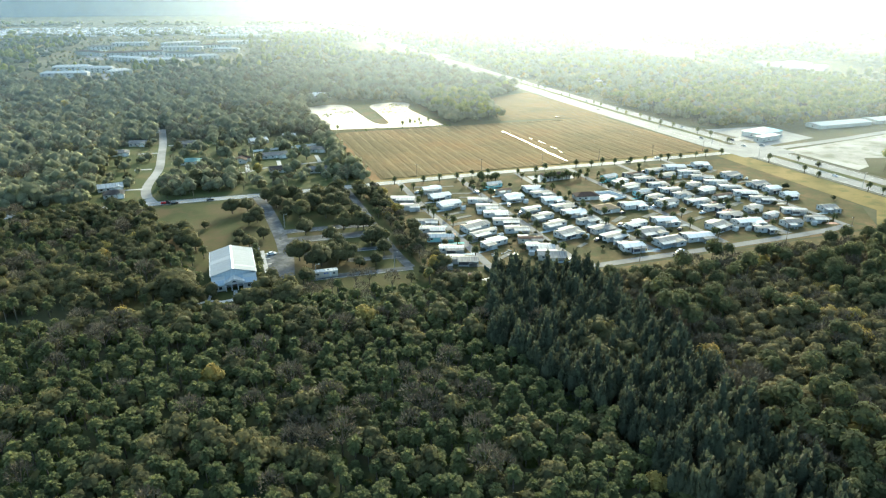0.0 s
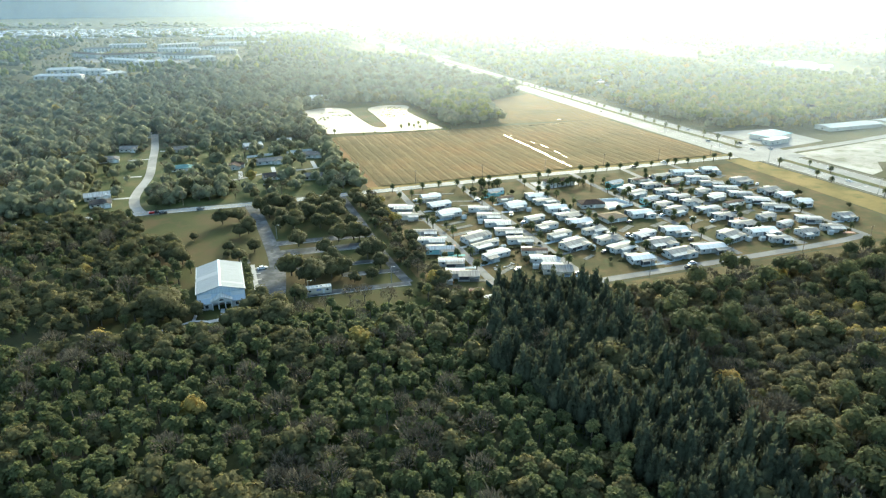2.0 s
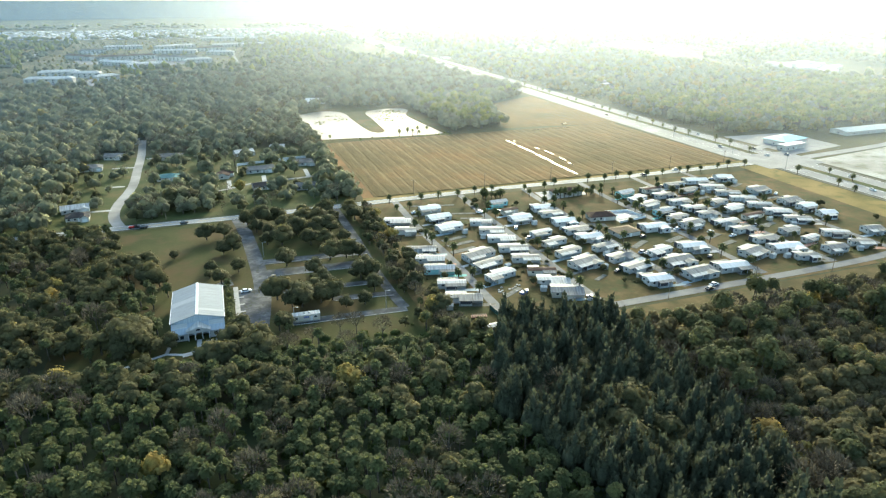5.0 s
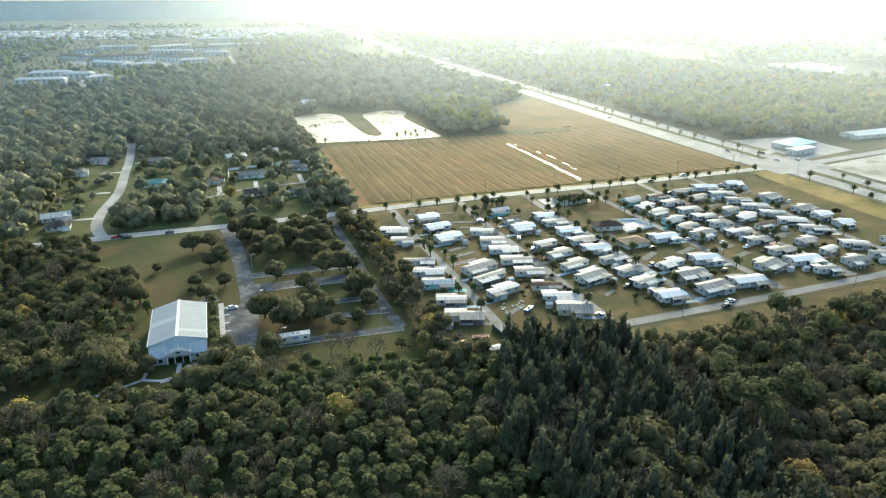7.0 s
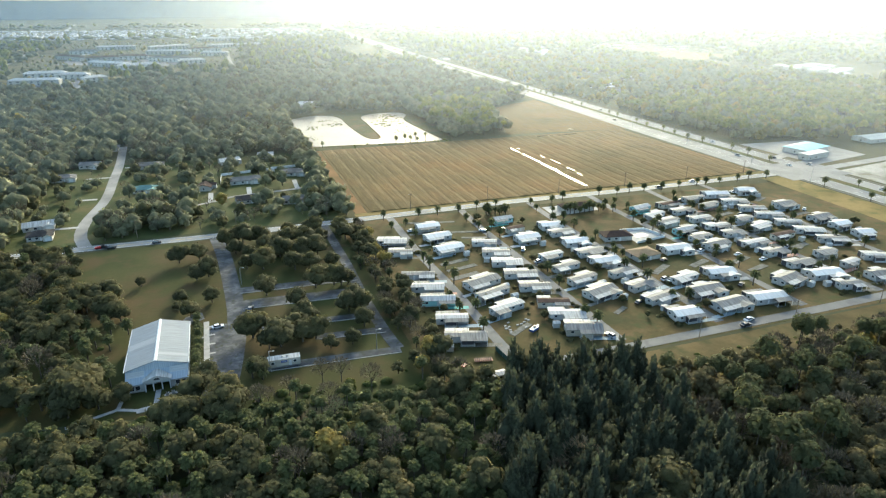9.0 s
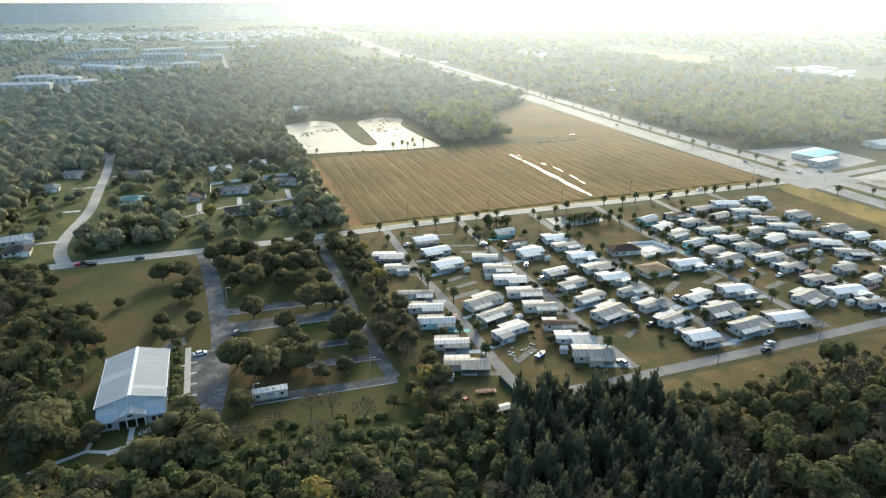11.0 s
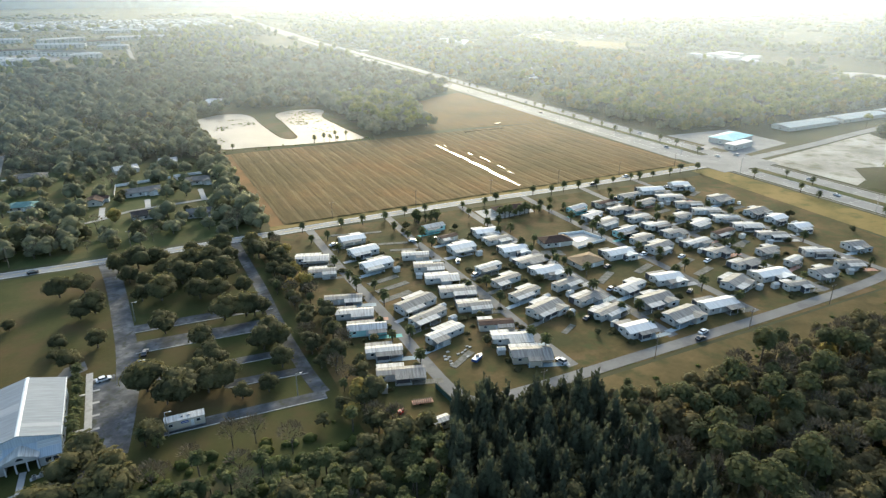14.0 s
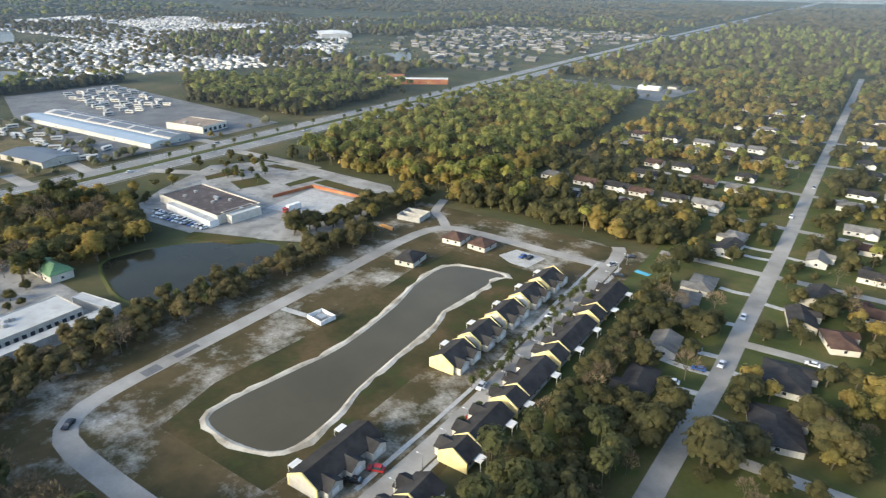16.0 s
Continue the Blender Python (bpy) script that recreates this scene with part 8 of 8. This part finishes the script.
# ---- poles, boat, yard clutter ----
def pole(u, v, h, label, arm=False, name="utility_pole"):
    ob = thing(name, label, "pole", pose(u, v, 0))
    part("shaft", Shape().tube((0, 0, -0.2), (0, 0, h), 0.16, 0.1, 7), WOOD if not arm else METAL, ob)
    if arm:
        part("lamp_arm", Shape().box(-0.05, 1.4, -0.05, 0.05, h - 0.1, h), METAL, ob)
        part("lamp_head", Shape().box(1.1, 1.8, -0.16, 0.16, h - 0.16, h - 0.04), TRIM, ob)
    else:
        part("cross_arm", Shape().box(-1.2, 1.2, -0.06, 0.06, h - 0.9, h - 0.75), WOOD, ob)
        for x in (-1.0, 0.0, 1.0):
            part("insulator", Shape().tube((x, 0, h - 0.75), (x, 0, h - 0.5), 0.06, 0.05, 6), TRIM, ob)


for u in (140, 186, 232, 278, 324):
    pole(u, 238.3, 9, "weathered wooden utility pole beside a park street")
for u in (-20, 30, 80, 130, 180, 230, 280, 330, 380):
    pole(u, 424, 10, "weathered wooden utility pole beside a country road")
for u, v in ((28.5, 345), (29, 300), (71.5, 271), (34, 268)):
    pole(u, v, 8, "grey lamp pole in a church car park", True, "lamp_pole")
for k in range(16):
    pole(112.6 + 0.03 * k, 10 - 11 * k, 5, "slim lamp pole on a townhouse street", True, "street_lamp")
for v in (446, 392, 300, 220, 140, 60, -20, -120, 520, 600):
    pole(408.5, v, 11, "tall grey lamp pole beside the highway", True, "street_lamp")
boat = thing("boat", "blue and white motor boat on a slab", "boat", pose(131.5, 264.5, 0.1, 0, 0, 32))
part("hull", Shape().prism([(-2.6, -1.0), (1.4, -1.0), (3.0, 0), (1.4, 1.0), (-2.6, 1.0)], 0.4, 1.2), CAR_PAINTS[4], boat)
part("deck", Shape().prism([(-2.5, -0.9), (1.3, -0.9), (2.8, 0), (1.3, 0.9), (-2.5, 0.9)], 1.2, 1.3), TRIM, boat)
part("console", Shape().box(-0.6, 0.4, -0.4, 0.4, 1.3, 2.0), GLASS, boat)
tarp = thing("covered_load", "heap under a bright blue tarpaulin beside a trailer", "tarpaulin", pose(91.5, 240, 0.03, 0, 0, 10))
part("cover", Shape().hip_roof(-1.9, 1.9, -1.5, 1.5, 1.3, 0.6, 0, 1.3), BLUE_TARP, tarp)
bin_ = thing("handcart", "small red cart on rough grass", "cart", pose(96.5, 248.5, 0.03, 0, 0, 30))
part("tub", Shape().prism([(-0.9, -0.6), (0.9, -0.6), (1.1, 0), (0.9, 0.6), (-0.9, 0.6)], 0.4, 1.3), CAR_PAINTS[3], bin_)
part("wheel", Shape().tube((0, -0.7, 0.3), (0, 0.7, 0.3), 0.3, 0.3, 8), RUBBER, bin_)
heap = thing("scrap_trailer", "rusty flat trailer loaded with brown scrap", "trailer", pose(104.5, 250.5, 0.03, 0, 0, -12))
part("deck", Shape().box(-3.2, 3.2, -1.0, 1.0, 0.5, 0.7), BRICK_SLAB, heap)
for k in range(9):
    x = -2.8 + 0.65 * k
    part("scrap", Shape().tube((x, -0.8, 0.75), (x + 0.3, 0.8, 1.1 + 0.3 * RNG.random()), 0.22, 0.15, 5), WOOD, heap)
for y in (-0.9, 0.9):
    part("wheel", Shape().tube((-1, y - 0.1, 0.35), (-1, y + 0.1, 0.35), 0.35, 0.35, 8), RUBBER, heap)
for k in range(14):
    u, v = 125 + RNG.uniform(-4, 8), 270 + RNG.uniform(-5, 4)
    slab("rubble", [(u, v), (u + 1.2, v + 0.2), (u + 1.0, v + 0.9), (u + 0.1, v + 0.7)], 0.25, CONCRETE, "lump of broken concrete on bare grass", "rubble", kind="")
green = thing("screen_fence", "dark green mesh fence beside a street end", "fence", pose(0, 0, 0))
s = Shape()
ribbon(s, [Vector((111.5, 256)), Vector((112.5, 246))], 0.08, 1.9, depth=1.9)
part("mesh_panel", s, plain("green_mesh", (0.02, 0.06, 0.045), 0.8), green)
for v in (256, 251, 246):
    part("post", Shape().tube((112 - 0.05 * (v - 251), v, 0), (112 - 0.05 * (v - 251), v, 2.0), 0.05, 0.05, 6), METAL, green)
for m, _ in MODELS:
    for o in (*m.children, m):
        bpy.data.objects.remove(o)
